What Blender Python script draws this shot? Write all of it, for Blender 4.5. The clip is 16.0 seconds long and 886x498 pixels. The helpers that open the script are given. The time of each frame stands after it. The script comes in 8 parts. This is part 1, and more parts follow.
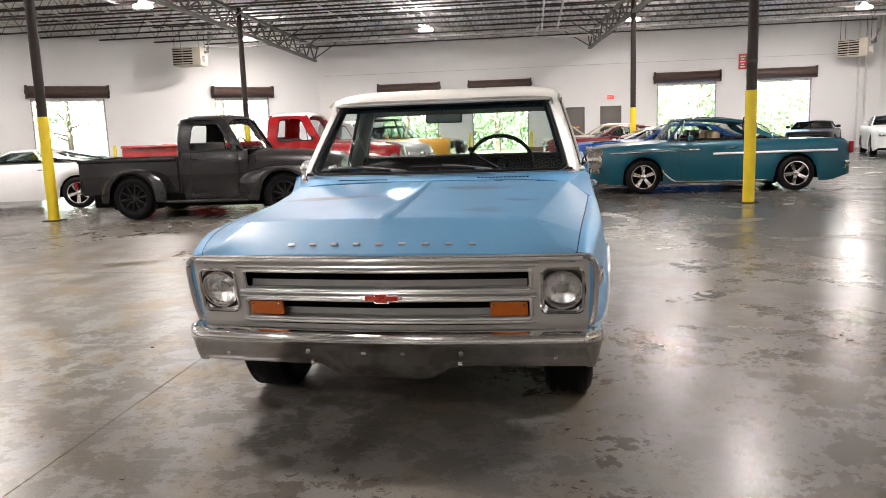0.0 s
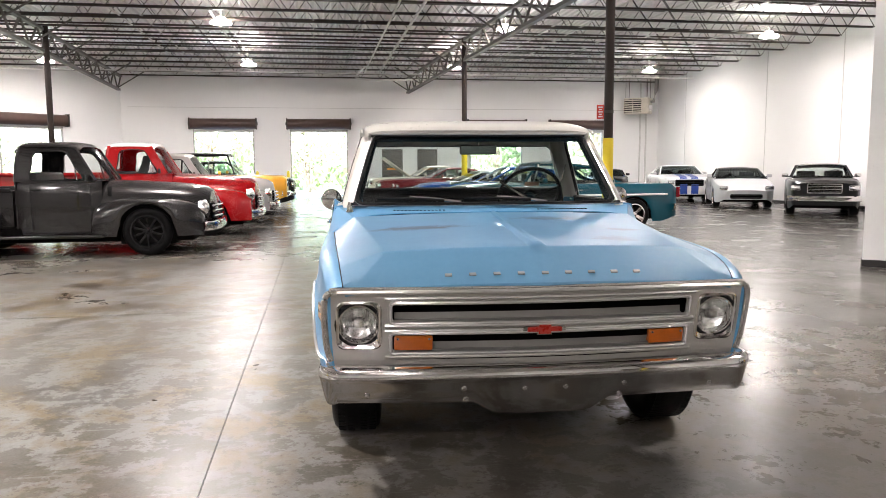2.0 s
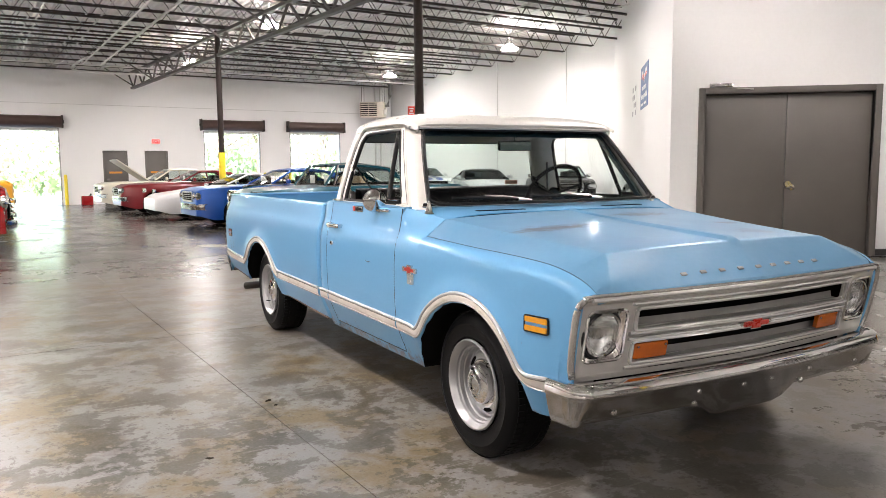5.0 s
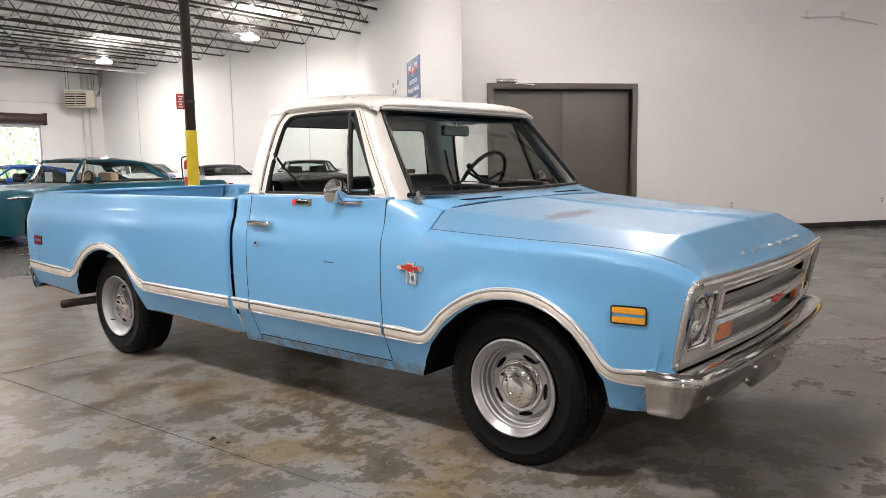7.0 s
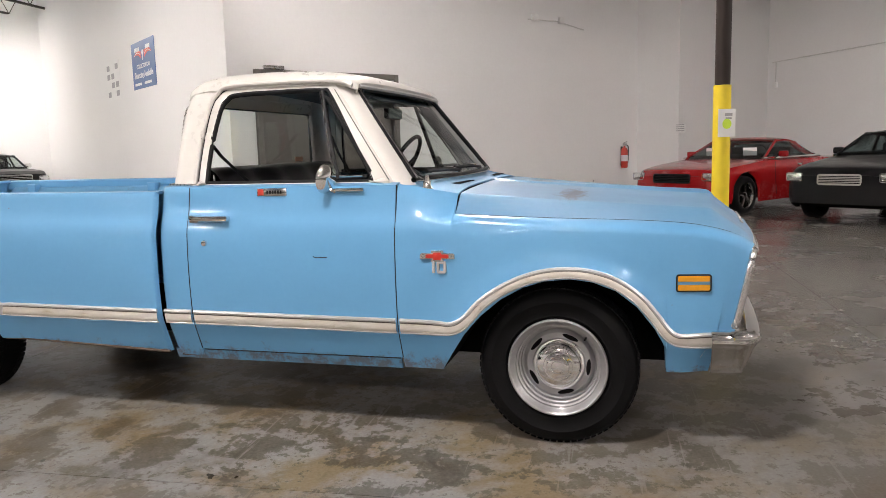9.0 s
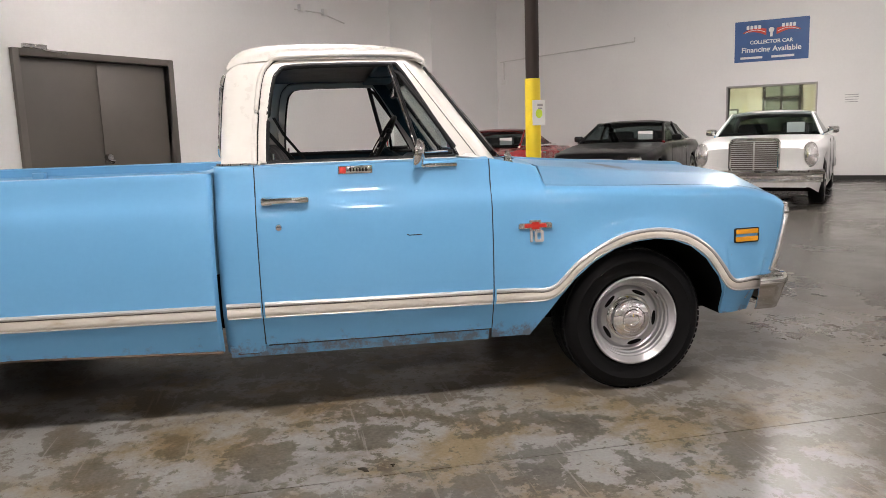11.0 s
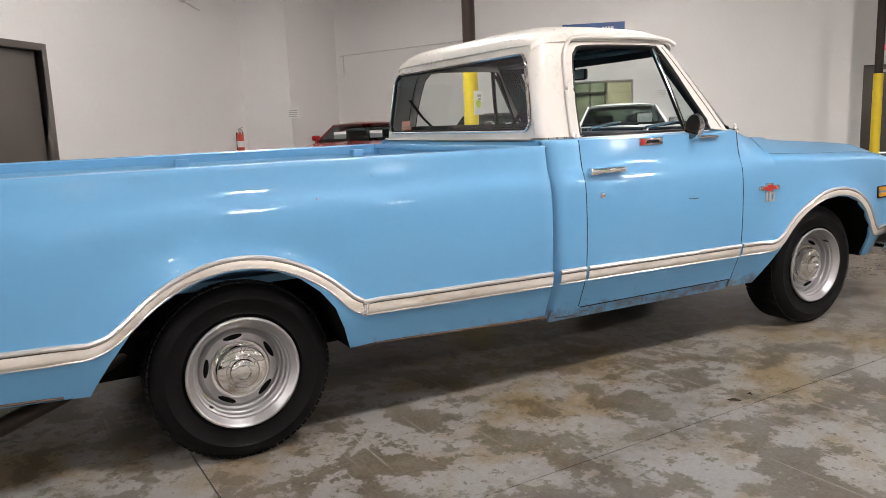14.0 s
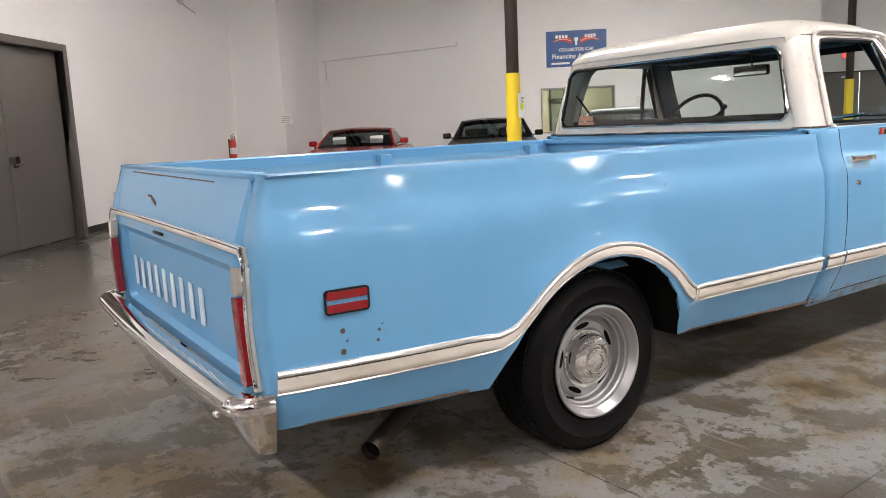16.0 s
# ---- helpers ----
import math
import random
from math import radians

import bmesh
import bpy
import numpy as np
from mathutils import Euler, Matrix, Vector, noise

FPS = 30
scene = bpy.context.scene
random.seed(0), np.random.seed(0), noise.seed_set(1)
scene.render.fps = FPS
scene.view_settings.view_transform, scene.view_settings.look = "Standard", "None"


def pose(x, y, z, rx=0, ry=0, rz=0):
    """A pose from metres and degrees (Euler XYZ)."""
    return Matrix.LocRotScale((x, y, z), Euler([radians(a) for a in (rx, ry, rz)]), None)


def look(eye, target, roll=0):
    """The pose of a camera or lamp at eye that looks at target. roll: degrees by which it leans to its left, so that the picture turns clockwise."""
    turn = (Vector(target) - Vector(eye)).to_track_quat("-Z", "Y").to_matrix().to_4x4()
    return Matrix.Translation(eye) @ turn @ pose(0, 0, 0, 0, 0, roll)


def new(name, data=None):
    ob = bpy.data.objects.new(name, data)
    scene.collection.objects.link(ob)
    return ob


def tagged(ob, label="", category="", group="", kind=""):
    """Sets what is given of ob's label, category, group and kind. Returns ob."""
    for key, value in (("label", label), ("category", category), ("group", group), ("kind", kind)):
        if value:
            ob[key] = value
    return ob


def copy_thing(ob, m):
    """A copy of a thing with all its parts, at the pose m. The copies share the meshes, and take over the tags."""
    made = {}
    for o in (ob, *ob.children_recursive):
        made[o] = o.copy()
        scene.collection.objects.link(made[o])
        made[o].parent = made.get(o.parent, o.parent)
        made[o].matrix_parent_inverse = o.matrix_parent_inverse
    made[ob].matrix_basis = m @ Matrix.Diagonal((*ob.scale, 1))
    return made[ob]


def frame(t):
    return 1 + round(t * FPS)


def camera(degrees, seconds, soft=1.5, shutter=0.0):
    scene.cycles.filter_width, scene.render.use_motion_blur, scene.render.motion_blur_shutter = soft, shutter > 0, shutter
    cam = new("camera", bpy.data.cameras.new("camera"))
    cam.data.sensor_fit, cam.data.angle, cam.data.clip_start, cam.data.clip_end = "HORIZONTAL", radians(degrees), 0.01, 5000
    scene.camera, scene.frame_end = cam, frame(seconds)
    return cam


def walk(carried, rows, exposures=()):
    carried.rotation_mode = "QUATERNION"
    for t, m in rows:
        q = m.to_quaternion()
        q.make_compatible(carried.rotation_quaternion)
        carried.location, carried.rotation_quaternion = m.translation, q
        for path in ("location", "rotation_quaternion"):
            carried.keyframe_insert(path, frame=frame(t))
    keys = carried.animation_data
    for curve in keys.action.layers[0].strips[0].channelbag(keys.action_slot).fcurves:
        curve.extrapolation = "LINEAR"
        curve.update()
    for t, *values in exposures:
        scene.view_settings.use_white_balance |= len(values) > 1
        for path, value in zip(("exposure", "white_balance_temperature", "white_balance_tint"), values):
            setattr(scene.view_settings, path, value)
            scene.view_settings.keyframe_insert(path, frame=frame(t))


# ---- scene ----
import functools

cam = camera(61.0, 16.0, 0.8)
PATH = [
    (0, (0.617, -3.945, 1.381), (0.373, -1.984, 1.068), -2.0),
    (0.5, (0.212, -4.005, 1.37), (0.112, -2.034, 1.05), -1.5),
    (1, (-0.207, -3.975, 1.356), (-0.179, -1.999, 1.046), -1.0),
    (1.5, (-0.637, -3.909, 1.342), (-0.489, -1.935, 1.055), -0.1),
    (2, (-0.985, -3.801, 1.344), (-0.66, -1.839, 1.128), -0.3),
    (2.5, (-1.321, -3.682, 1.34), (-0.852, -1.748, 1.141), -0.9),
    (3, (-1.662, -3.557, 1.34), (-1.031, -1.669, 1.147), -1.2),
    (3.5, (-2.01, -3.401, 1.332), (-1.235, -1.568, 1.135), -1.0),
    (3.7, (-2.139, -3.325, 1.334), (-1.31, -1.515, 1.134), -1.0),
    (5.8, (-3.151, -2.265, 1.306), (-1.903, -0.718, 1.085), -0.5),
    (6, (-3.228, -2.142, 1.303), (-1.915, -0.651, 1.079), -0.6),
    (6.5, (-3.403, -1.859, 1.299), (-1.931, -0.524, 1.07), -0.8),
    (7, (-3.561, -1.518, 1.285), (-1.951, -0.354, 1.052), -1.0),
    (7.5, (-3.759, -1.231, 1.297), (-2.042, -0.234, 1.056), -1.0),
    (8, (-3.866, -0.851, 1.286), (-2.054, -0.042, 1.038), -1.3),
    (8.5, (-3.968, -0.478, 1.281), (-2.082, 0.134, 1.019), -1.8),
    (8.7, (-3.987, -0.339, 1.275), (-2.077, 0.191, 1.01), -1.7),
    (10.8, (-4.119, 1.439, 1.237), (-2.172, 1.098, 0.935), -1.9),
    (11, (-4.082, 1.618, 1.226), (-2.148, 1.208, 0.923), -1.9),
    (11.5, (-4.036, 2.029, 1.243), (-2.134, 1.492, 0.936), -2.0),
    (12, (-3.946, 2.452, 1.247), (-2.087, 1.785, 0.932), -2.1),
    (12.5, (-3.855, 2.888, 1.238), (-2.037, 2.12, 0.917), -2.4),
    (13, (-3.744, 3.245, 1.23), (-1.979, 2.363, 0.903), -2.5),
    (13.5, (-3.574, 3.625, 1.215), (-1.848, 2.67, 0.883), -2.3),
    (14, (-3.419, 3.992, 1.217), (-1.727, 2.979, 0.884), -2.3),
    (14.5, (-3.23, 4.33, 1.221), (-1.558, 3.285, 0.884), -2.7),
    (15, (-3.04, 4.669, 1.209), (-1.386, 3.595, 0.877), -2.9),
    (15.5, (-2.783, 4.972, 1.199), (-1.162, 3.847, 0.872), -2.6),
    (16, (-2.535, 5.278, 1.199), (-0.952, 4.098, 0.881), -2.6),
]
walk(cam, [(t, look(eye, target, roll)) for t, eye, target, roll in PATH], exposures=((0.0, 3.80), (1.5, 3.80), (2.2, 3.92), (3.0, 4.0), (3.6, 4.0), (6.5, 3.82), (8.0, 3.72), (11.0, 3.73), (14.0, 3.79), (16.0, 3.84)))
# ---- place ----
# world, sun and lamps
world = bpy.data.worlds.new("world")
scene.world = world
world.use_nodes = True
wn = world.node_tree
sky = wn.nodes.new("ShaderNodeTexSky")
sky.sky_type = "NISHITA"
sky.sun_disc = False
sky.sun_elevation, sky.sun_rotation = radians(52), radians(205)
wn.links.new(sky.outputs[0], wn.nodes["Background"].inputs[0])
wn.nodes["Background"].inputs[1].default_value = 0.15
sun = new("sun", bpy.data.lights.new("sun", "SUN"))
sun.data.energy, sun.data.angle, sun.data.color = 5.0, radians(3), (1.0, 0.95, 0.88)
sun.matrix_world = look((-14, -30, 42), (0, 0, 0))
LAMP_POWER = 20.0


# ---- materials ----
def nodes_of(name):
    m = bpy.data.materials.new(name)
    m.use_nodes = True
    nt = m.node_tree
    return m, nt, nt.nodes["Principled BSDF"]


def coords(nt, kind="Object"):
    return nt.nodes.new("ShaderNodeTexCoord").outputs[kind]


def noise_tex(nt, vec, scale, detail=4.0, rough=0.55, dist=0.0):
    n = nt.nodes.new("ShaderNodeTexNoise")
    n.inputs["Scale"].default_value, n.inputs["Detail"].default_value = scale, detail
    n.inputs["Roughness"].default_value, n.inputs["Distortion"].default_value = rough, dist
    nt.links.new(vec, n.inputs["Vector"])
    return n.outputs["Fac"]


def ramp(nt, fac, stops):
    r = nt.nodes.new("ShaderNodeValToRGB")
    els = r.color_ramp.elements
    while len(els) < len(stops):
        els.new(0.5)
    for e, (p, c) in zip(els, stops):
        e.position = p
        e.color = (*c, 1) if len(c) == 3 else c
    nt.links.new(fac, r.inputs[0])
    return r.outputs[0]


def grey(v):
    return (v, v, v)


def mix(nt, fac, a, b, blend="MIX"):
    m = nt.nodes.new("ShaderNodeMix")
    m.data_type, m.blend_type = "RGBA", blend
    for sock, val in ((m.inputs[0], fac), (m.inputs[6], a), (m.inputs[7], b)):
        if isinstance(val, (int, float)):
            sock.default_value = val
        elif isinstance(val, tuple):
            sock.default_value = (*val, 1)
        else:
            nt.links.new(val, sock)
    return m.outputs[2]


def bump(nt, bsdf, fac, strength, distance):
    b = nt.nodes.new("ShaderNodeBump")
    b.inputs["Strength"].default_value, b.inputs["Distance"].default_value = strength, distance
    nt.links.new(fac, b.inputs["Height"])
    nt.links.new(b.outputs[0], bsdf.inputs["Normal"])


def plain(name, col, rough=0.5, metal=0.0, var=0.12, scale=6.0, bmp=0.0, coat=0.0, spec=0.5, rvar=0.08):
    """A surface with colour and gloss that vary at two scales."""
    m, nt, p = nodes_of(name)
    v = coords(nt)
    big, fine = noise_tex(nt, v, scale, 3), noise_tex(nt, v, scale * 14, 5)
    lo = tuple(c * (1 - var) for c in col)
    hi = tuple(min(c * (1 + var), 1) for c in col)
    c = mix(nt, 0.3, ramp(nt, big, [(0.3, lo), (0.7, hi)]), ramp(nt, fine, [(0.3, lo), (0.7, hi)]))
    nt.links.new(c, p.inputs["Base Color"])
    r = ramp(nt, mix(nt, 0.5, big, fine), [(0.3, grey(max(rough - rvar, 0.02))), (0.7, grey(min(rough + rvar, 1)))])
    nt.links.new(r, p.inputs["Roughness"])
    p.inputs["Metallic"].default_value = metal
    p.inputs["Specular IOR Level"].default_value = spec
    p.inputs["Coat Weight"].default_value = coat
    p.inputs["Coat Roughness"].default_value = 0.06
    if bmp:
        bump(nt, p, fine, 0.3, bmp)
    return m


def emitter(name, col, strength):
    m, nt, p = nodes_of(name)
    p.inputs["Base Color"].default_value = (*col, 1)
    p.inputs["Emission Color"].default_value = (*col, 1)
    p.inputs["Emission Strength"].default_value = strength
    return m


def glass(name, tint, gloss=0.03):
    """Thin pane: clear with a tint, and a Fresnel sheen."""
    m = bpy.data.materials.new(name)
    m.use_nodes = True
    nt = m.node_tree
    nt.nodes.clear()
    out = nt.nodes.new("ShaderNodeOutputMaterial")
    tr, gl, mx, lw, pw, ad = (nt.nodes.new(k) for k in ("ShaderNodeBsdfTransparent", "ShaderNodeBsdfGlossy", "ShaderNodeMixShader", "ShaderNodeLayerWeight", "ShaderNodeMath", "ShaderNodeMath"))
    tr.inputs[0].default_value = (*tint, 1)
    gl.inputs["Roughness"].default_value = gloss
    lw.inputs[0].default_value = 0.5
    pw.operation, pw.inputs[1].default_value = "POWER", 5.0
    ad.operation, ad.inputs[1].default_value, ad.inputs[2].default_value = "MULTIPLY_ADD", 0.8, 0.045
    nt.links.new(lw.outputs["Facing"], pw.inputs[0])
    nt.links.new(pw.outputs[0], ad.inputs[0])
    nt.links.new(ad.outputs[0], mx.inputs[0])
    nt.links.new(tr.outputs[0], mx.inputs[1])
    nt.links.new(gl.outputs[0], mx.inputs[2])
    nt.links.new(mx.outputs[0], out.inputs[0])
    return m


def concrete():
    m, nt, p = nodes_of("polished_concrete")
    v = coords(nt)
    big = noise_tex(nt, v, 0.33, 6, 0.62, 0.3)
    mid = noise_tex(nt, v, 1.5, 9, 0.70, 0.4)
    flake = noise_tex(nt, v, 3.2, 15, 0.68, 0.12)
    fine = noise_tex(nt, v, 70, 4)
    c = ramp(nt, big, [(0.32, (0.052, 0.046, 0.040)), (0.5, (0.074, 0.071, 0.067)), (0.68, (0.096, 0.095, 0.093))])
    brown = ramp(nt, mid, [(0.36, (0.090, 0.066, 0.036)), (0.47, (0.136, 0.108, 0.066)), (0.58, (0.155, 0.138, 0.108))])
    c = mix(nt, ramp(nt, big, [(0.38, grey(0.75)), (0.66, grey(0.2))]), c, brown)
    chips = ramp(nt, noise_tex(nt, v, 17, 10, 0.72, 0.1), [(0.415, grey(0.0)), (0.435, grey(1.0))])
    scuff = mix(nt, 1.0, ramp(nt, flake, [(0.472, grey(0.0)), (0.497, grey(1.0))]), chips, "MULTIPLY")
    where = ramp(nt, noise_tex(nt, v, 0.8, 8, 0.7, 0.3), [(0.32, grey(0.25)), (0.46, grey(1.0))])
    near = nt.nodes.new("ShaderNodeVectorMath")
    near.operation, near.inputs[1].default_value = "DISTANCE", (-2.3, 3.0, 0)
    nt.links.new(v, near.inputs[0])
    lane = nt.nodes.new("ShaderNodeMapRange")
    for k, q in enumerate((3.0, 7.5, 1.0, 0.14), 1):
        lane.inputs[k].default_value = q
    nt.links.new(near.outputs["Value"], lane.inputs[0])
    # thin light scratches in two directions
    lines = None
    for turn, seed in ((0.5, 3.0), (2.1, 11.0)):
        mp = nt.nodes.new("ShaderNodeMapping")
        mp.inputs["Location"].default_value = (seed, seed, 0)
        mp.inputs["Rotation"].default_value = (0, 0, turn)
        mp.inputs["Scale"].default_value = (0.9, 26.0, 1.0)
        nt.links.new(v, mp.inputs["Vector"])
        one = ramp(nt, noise_tex(nt, mp.outputs[0], 1.0, 3, 0.6, 0.25), [(0.655, grey(0.0)), (0.675, grey(0.55))])
        lines = one if lines is None else mix(nt, 1.0, lines, one, "LIGHTEN")
    lines = mix(nt, 1.0, lines, lane.outputs[0], "MULTIPLY")
    both = mix(nt, 1.0, mix(nt, 1.0, scuff, where, "MULTIPLY"), lane.outputs[0], "MULTIPLY")
    c = mix(nt, mix(nt, 1.0, both, grey(0.85), "MULTIPLY"), c, (0.262, 0.258, 0.249))
    c = mix(nt, lines, c, (0.25, 0.243, 0.228))
    olive = ramp(nt, noise_tex(nt, v, 1.7, 7, 0.7, 0.2), [(0.47, (1, 1, 1)), (0.60, (0.80, 0.62, 0.34))])
    c = mix(nt, lane.outputs[0], c, mix(nt, 1.0, c, olive, "MULTIPLY"))
    c = mix(nt, 0.2, c, ramp(nt, fine, [(0.35, (0.05, 0.047, 0.043)), (0.65, (0.19, 0.185, 0.175))]))
    dark = ramp(nt, noise_tex(nt, v, 2.3, 8, 0.66, 0.7), [(0.30, (0.42, 0.37, 0.31)), (0.47, (1, 1, 1))])
    c = mix(nt, 0.75, c, mix(nt, 1.0, c, dark, "MULTIPLY"))
    spots = ramp(nt, noise_tex(nt, v, 9, 2, 0.4, 0.2), [(0.76, grey(0.0)), (0.79, grey(0.8))])
    c = mix(nt, spots, c, (0.05, 0.046, 0.04))
    calm = ramp(nt, noise_tex(nt, v, 0.7, 3, 0.5, 0.6), [(0.30, (0.054, 0.048, 0.039)), (0.5, (0.074, 0.070, 0.064)), (0.7, (0.093, 0.091, 0.087))])
    calm = mix(nt, 0.36, calm, c)
    worn = nt.nodes.new("ShaderNodeMapRange")
    for k, q in enumerate((3.2, 7.5, 1.0, 0.0), 1):
        worn.inputs[k].default_value = q
    nt.links.new(near.outputs["Value"], worn.inputs[0])
    c = mix(nt, worn.outputs[0], calm, c)
    nt.links.new(c, p.inputs["Base Color"])
    r = mix(nt, mix(nt, 1.0, both, grey(0.6), "MULTIPLY"), ramp(nt, big, [(0.3, grey(0.26)), (0.7, grey(0.34))]), grey(0.44))
    polish = ramp(nt, noise_tex(nt, v, 1.1, 6, 0.65, 0.4), [(0.38, grey(0.18)), (0.62, grey(0.29))])
    r = mix(nt, worn.outputs[0], polish, r)
    nt.links.new(r, p.inputs["Roughness"])
    p.inputs["Specular IOR Level"].default_value = 0.30
    bump(nt, p, big, 0.02, 0.004)
    return m


def truck_paint():
    m, nt, p = nodes_of("faded_blue_paint")
    v = coords(nt)
    big, fine = noise_tex(nt, v, 2.2, 4), noise_tex(nt, v, 45, 4)
    c = ramp(nt, big, [(0.0, (0.102, 0.295, 0.51)), (1.0, (0.122, 0.322, 0.540))])
    c = mix(nt, 0.10, c, ramp(nt, fine, [(0.3, (0.095, 0.275, 0.47)), (0.7, (0.142, 0.35, 0.575))]))
    chips = ramp(nt, noise_tex(nt, v, 34, 2, 0.4), [(0.80, grey(0.0)), (0.82, grey(1.0))])
    c = mix(nt, chips, c, (0.14, 0.12, 0.11))
    sep = nt.nodes.new("ShaderNodeSeparateXYZ")
    nt.links.new(v, sep.inputs[0])
    low = nt.nodes.new("ShaderNodeMapRange")
    for k, q in enumerate((0.32, 0.42, 0.19, -0.10), 1):
        low.inputs[k].default_value = q
    nt.links.new(sep.outputs[2], low.inputs[0])
    grime = nt.nodes.new("ShaderNodeMath")
    nt.links.new(noise_tex(nt, v, 16, 8, 0.72), grime.inputs[0])
    nt.links.new(low.outputs[0], grime.inputs[1])
    c = mix(nt, ramp(nt, grime.outputs[0], [(0.60, grey(0.0)), (0.74, grey(0.7))]), c, (0.11, 0.075, 0.045))
    nt.links.new(c, p.inputs["Base Color"])
    nt.links.new(ramp(nt, big, [(0.0, grey(0.44)), (1.0, grey(0.54))]), p.inputs["Roughness"])
    p.inputs["Specular IOR Level"].default_value = 0.35
    p.inputs["Coat Weight"].default_value = 0.5
    nt.links.new(ramp(nt, noise_tex(nt, v, 3.0, 5, 0.6), [(0.3, grey(0.06)), (0.7, grey(0.11))]), p.inputs["Coat Roughness"])
    bump(nt, p, noise_tex(nt, v, 4, 2), 0.02, 0.008)
    return m


def hood_paint():
    """The same blue, sun-bleached to grey-lilac patches with rust where it has worn through."""
    m, nt, p = nodes_of("bleached_blue_hood_paint")
    v = coords(nt)
    big, fine = noise_tex(nt, v, 2.0, 4), noise_tex(nt, v, 40, 4)
    c = ramp(nt, big, [(0.3, (0.083, 0.226, 0.372)), (0.7, (0.096, 0.24, 0.392))])
    sep = nt.nodes.new("ShaderNodeSeparateXYZ")
    nt.links.new(v, sep.inputs[0])
    lens = nt.nodes.new("ShaderNodeMapRange")
    lens.inputs[1].default_value, lens.inputs[2].default_value = -0.66, -0.52
    nt.links.new(sep.outputs[1], lens.inputs[0])
    worn = ramp(nt, noise_tex(nt, v, 1.7, 5, 0.6, 0.3), [(0.40, grey(0.0)), (0.62, grey(0.45))])
    c = mix(nt, mix(nt, 1.0, worn, lens.outputs[0], "MULTIPLY"), c, (0.20, 0.275, 0.39))
    mp = nt.nodes.new("ShaderNodeMapping")
    mp.inputs["Scale"].default_value = (1.0, 2.6, 1.0)
    nt.links.new(v, mp.inputs[0])
    ragged = noise_tex(nt, mp.outputs[0], 7, 8, 0.75, 0.3)
    for cx, cy, rx, ry, amount in ((-0.48, -0.03, 0.36, 0.09, 0.9), (0.28, 0.20, 0.30, 0.09, 0.7), (0.42, -0.45, 0.14, 0.12, 0.4), (0.55, -0.15, 0.12, 0.06, 0.6)):
        place = nt.nodes.new("ShaderNodeMapping")
        place.inputs["Location"].default_value = (-cx / rx, -cy / ry, 0)
        place.inputs["Scale"].default_value = (1 / rx, 1 / ry, 0)
        nt.links.new(v, place.inputs[0])
        far = nt.nodes.new("ShaderNodeVectorMath")
        far.operation = "LENGTH"
        nt.links.new(place.outputs[0], far.inputs[0])
        edge = nt.nodes.new("ShaderNodeMath")
        edge.operation, edge.inputs[1].default_value = "MULTIPLY_ADD", 2.6
        nt.links.new(ragged, edge.inputs[0])
        nt.links.new(far.outputs["Value"], edge.inputs[2])
        band = nt.nodes.new("ShaderNodeMapRange")
        for k, q in enumerate((1.6, 2.1, amount, 0.0), 1):
            band.inputs[k].default_value = q
        nt.links.new(edge.outputs[0], band.inputs[0])
        c = mix(nt, band.outputs[0], c, (0.065, 0.05, 0.05))
    c = mix(nt, 0.10, c, ramp(nt, fine, [(0.3, (0.12, 0.31, 0.51)), (0.7, (0.22, 0.42, 0.62))]))
    nt.links.new(c, p.inputs["Base Color"])
    nt.links.new(ramp(nt, worn, [(0.0, grey(0.42)), (0.5, grey(0.55))]), p.inputs["Roughness"])
    p.inputs["Coat Weight"].default_value, p.inputs["Coat Roughness"].default_value = 0.22, 0.12
    return m


def rusted_blue():
    m, nt, p = nodes_of("scraped_bed_paint")
    v = coords(nt)
    rust = ramp(nt, noise_tex(nt, v, 5, 8, 0.7), [(0.60, grey(0.0)), (0.68, grey(0.8))])
    c = mix(nt, rust, (0.11, 0.28, 0.45), (0.13, 0.085, 0.06))
    nt.links.new(c, p.inputs["Base Color"])
    p.inputs["Roughness"].default_value = 0.55
    return m


def white_wall():
    m, nt, p = nodes_of("painted_concrete_wall")
    v = coords(nt)
    big, fine = noise_tex(nt, v, 0.25, 4), noise_tex(nt, v, 22, 6)
    c = ramp(nt, big, [(0.3, (0.75, 0.742, 0.73)), (0.7, (0.80, 0.795, 0.786))])
    c = mix(nt, 0.2, c, ramp(nt, fine, [(0.3, (0.72, 0.71, 0.70)), (0.7, (0.82, 0.815, 0.806))]))
    scuff = ramp(nt, noise_tex(nt, v, 1.3, 8, 0.7), [(0.70, grey(0.0)), (0.76, grey(0.35))])
    c = mix(nt, scuff, c, (0.55, 0.53, 0.50))
    nt.links.new(c, p.inputs["Base Color"])
    p.inputs["Roughness"].default_value = 0.55
    bump(nt, p, fine, 0.15, 0.003)
    return m


def stained_trim():
    """Aged cream moulding with brown grime and worn grey patches."""
    m, nt, p = nodes_of("stained_cream_moulding")
    v = coords(nt)
    mp = nt.nodes.new("ShaderNodeMapping")
    mp.inputs["Scale"].default_value = (1.0, 0.35, 1.6)
    nt.links.new(v, mp.inputs[0])
    c = ramp(nt, noise_tex(nt, mp.outputs[0], 9, 6, 0.65), [(0.26, (0.40, 0.33, 0.23)), (0.38, (0.58, 0.54, 0.47)), (0.6, (0.68, 0.65, 0.60))])
    spot = ramp(nt, noise_tex(nt, v, 24, 5, 0.7), [(0.66, grey(0.0)), (0.74, grey(0.7))])
    nt.links.new(mix(nt, spot, c, (0.24, 0.16, 0.09)), p.inputs["Base Color"])
    p.inputs["Roughness"].default_value, p.inputs["Metallic"].default_value = 0.30, 0.10
    return m


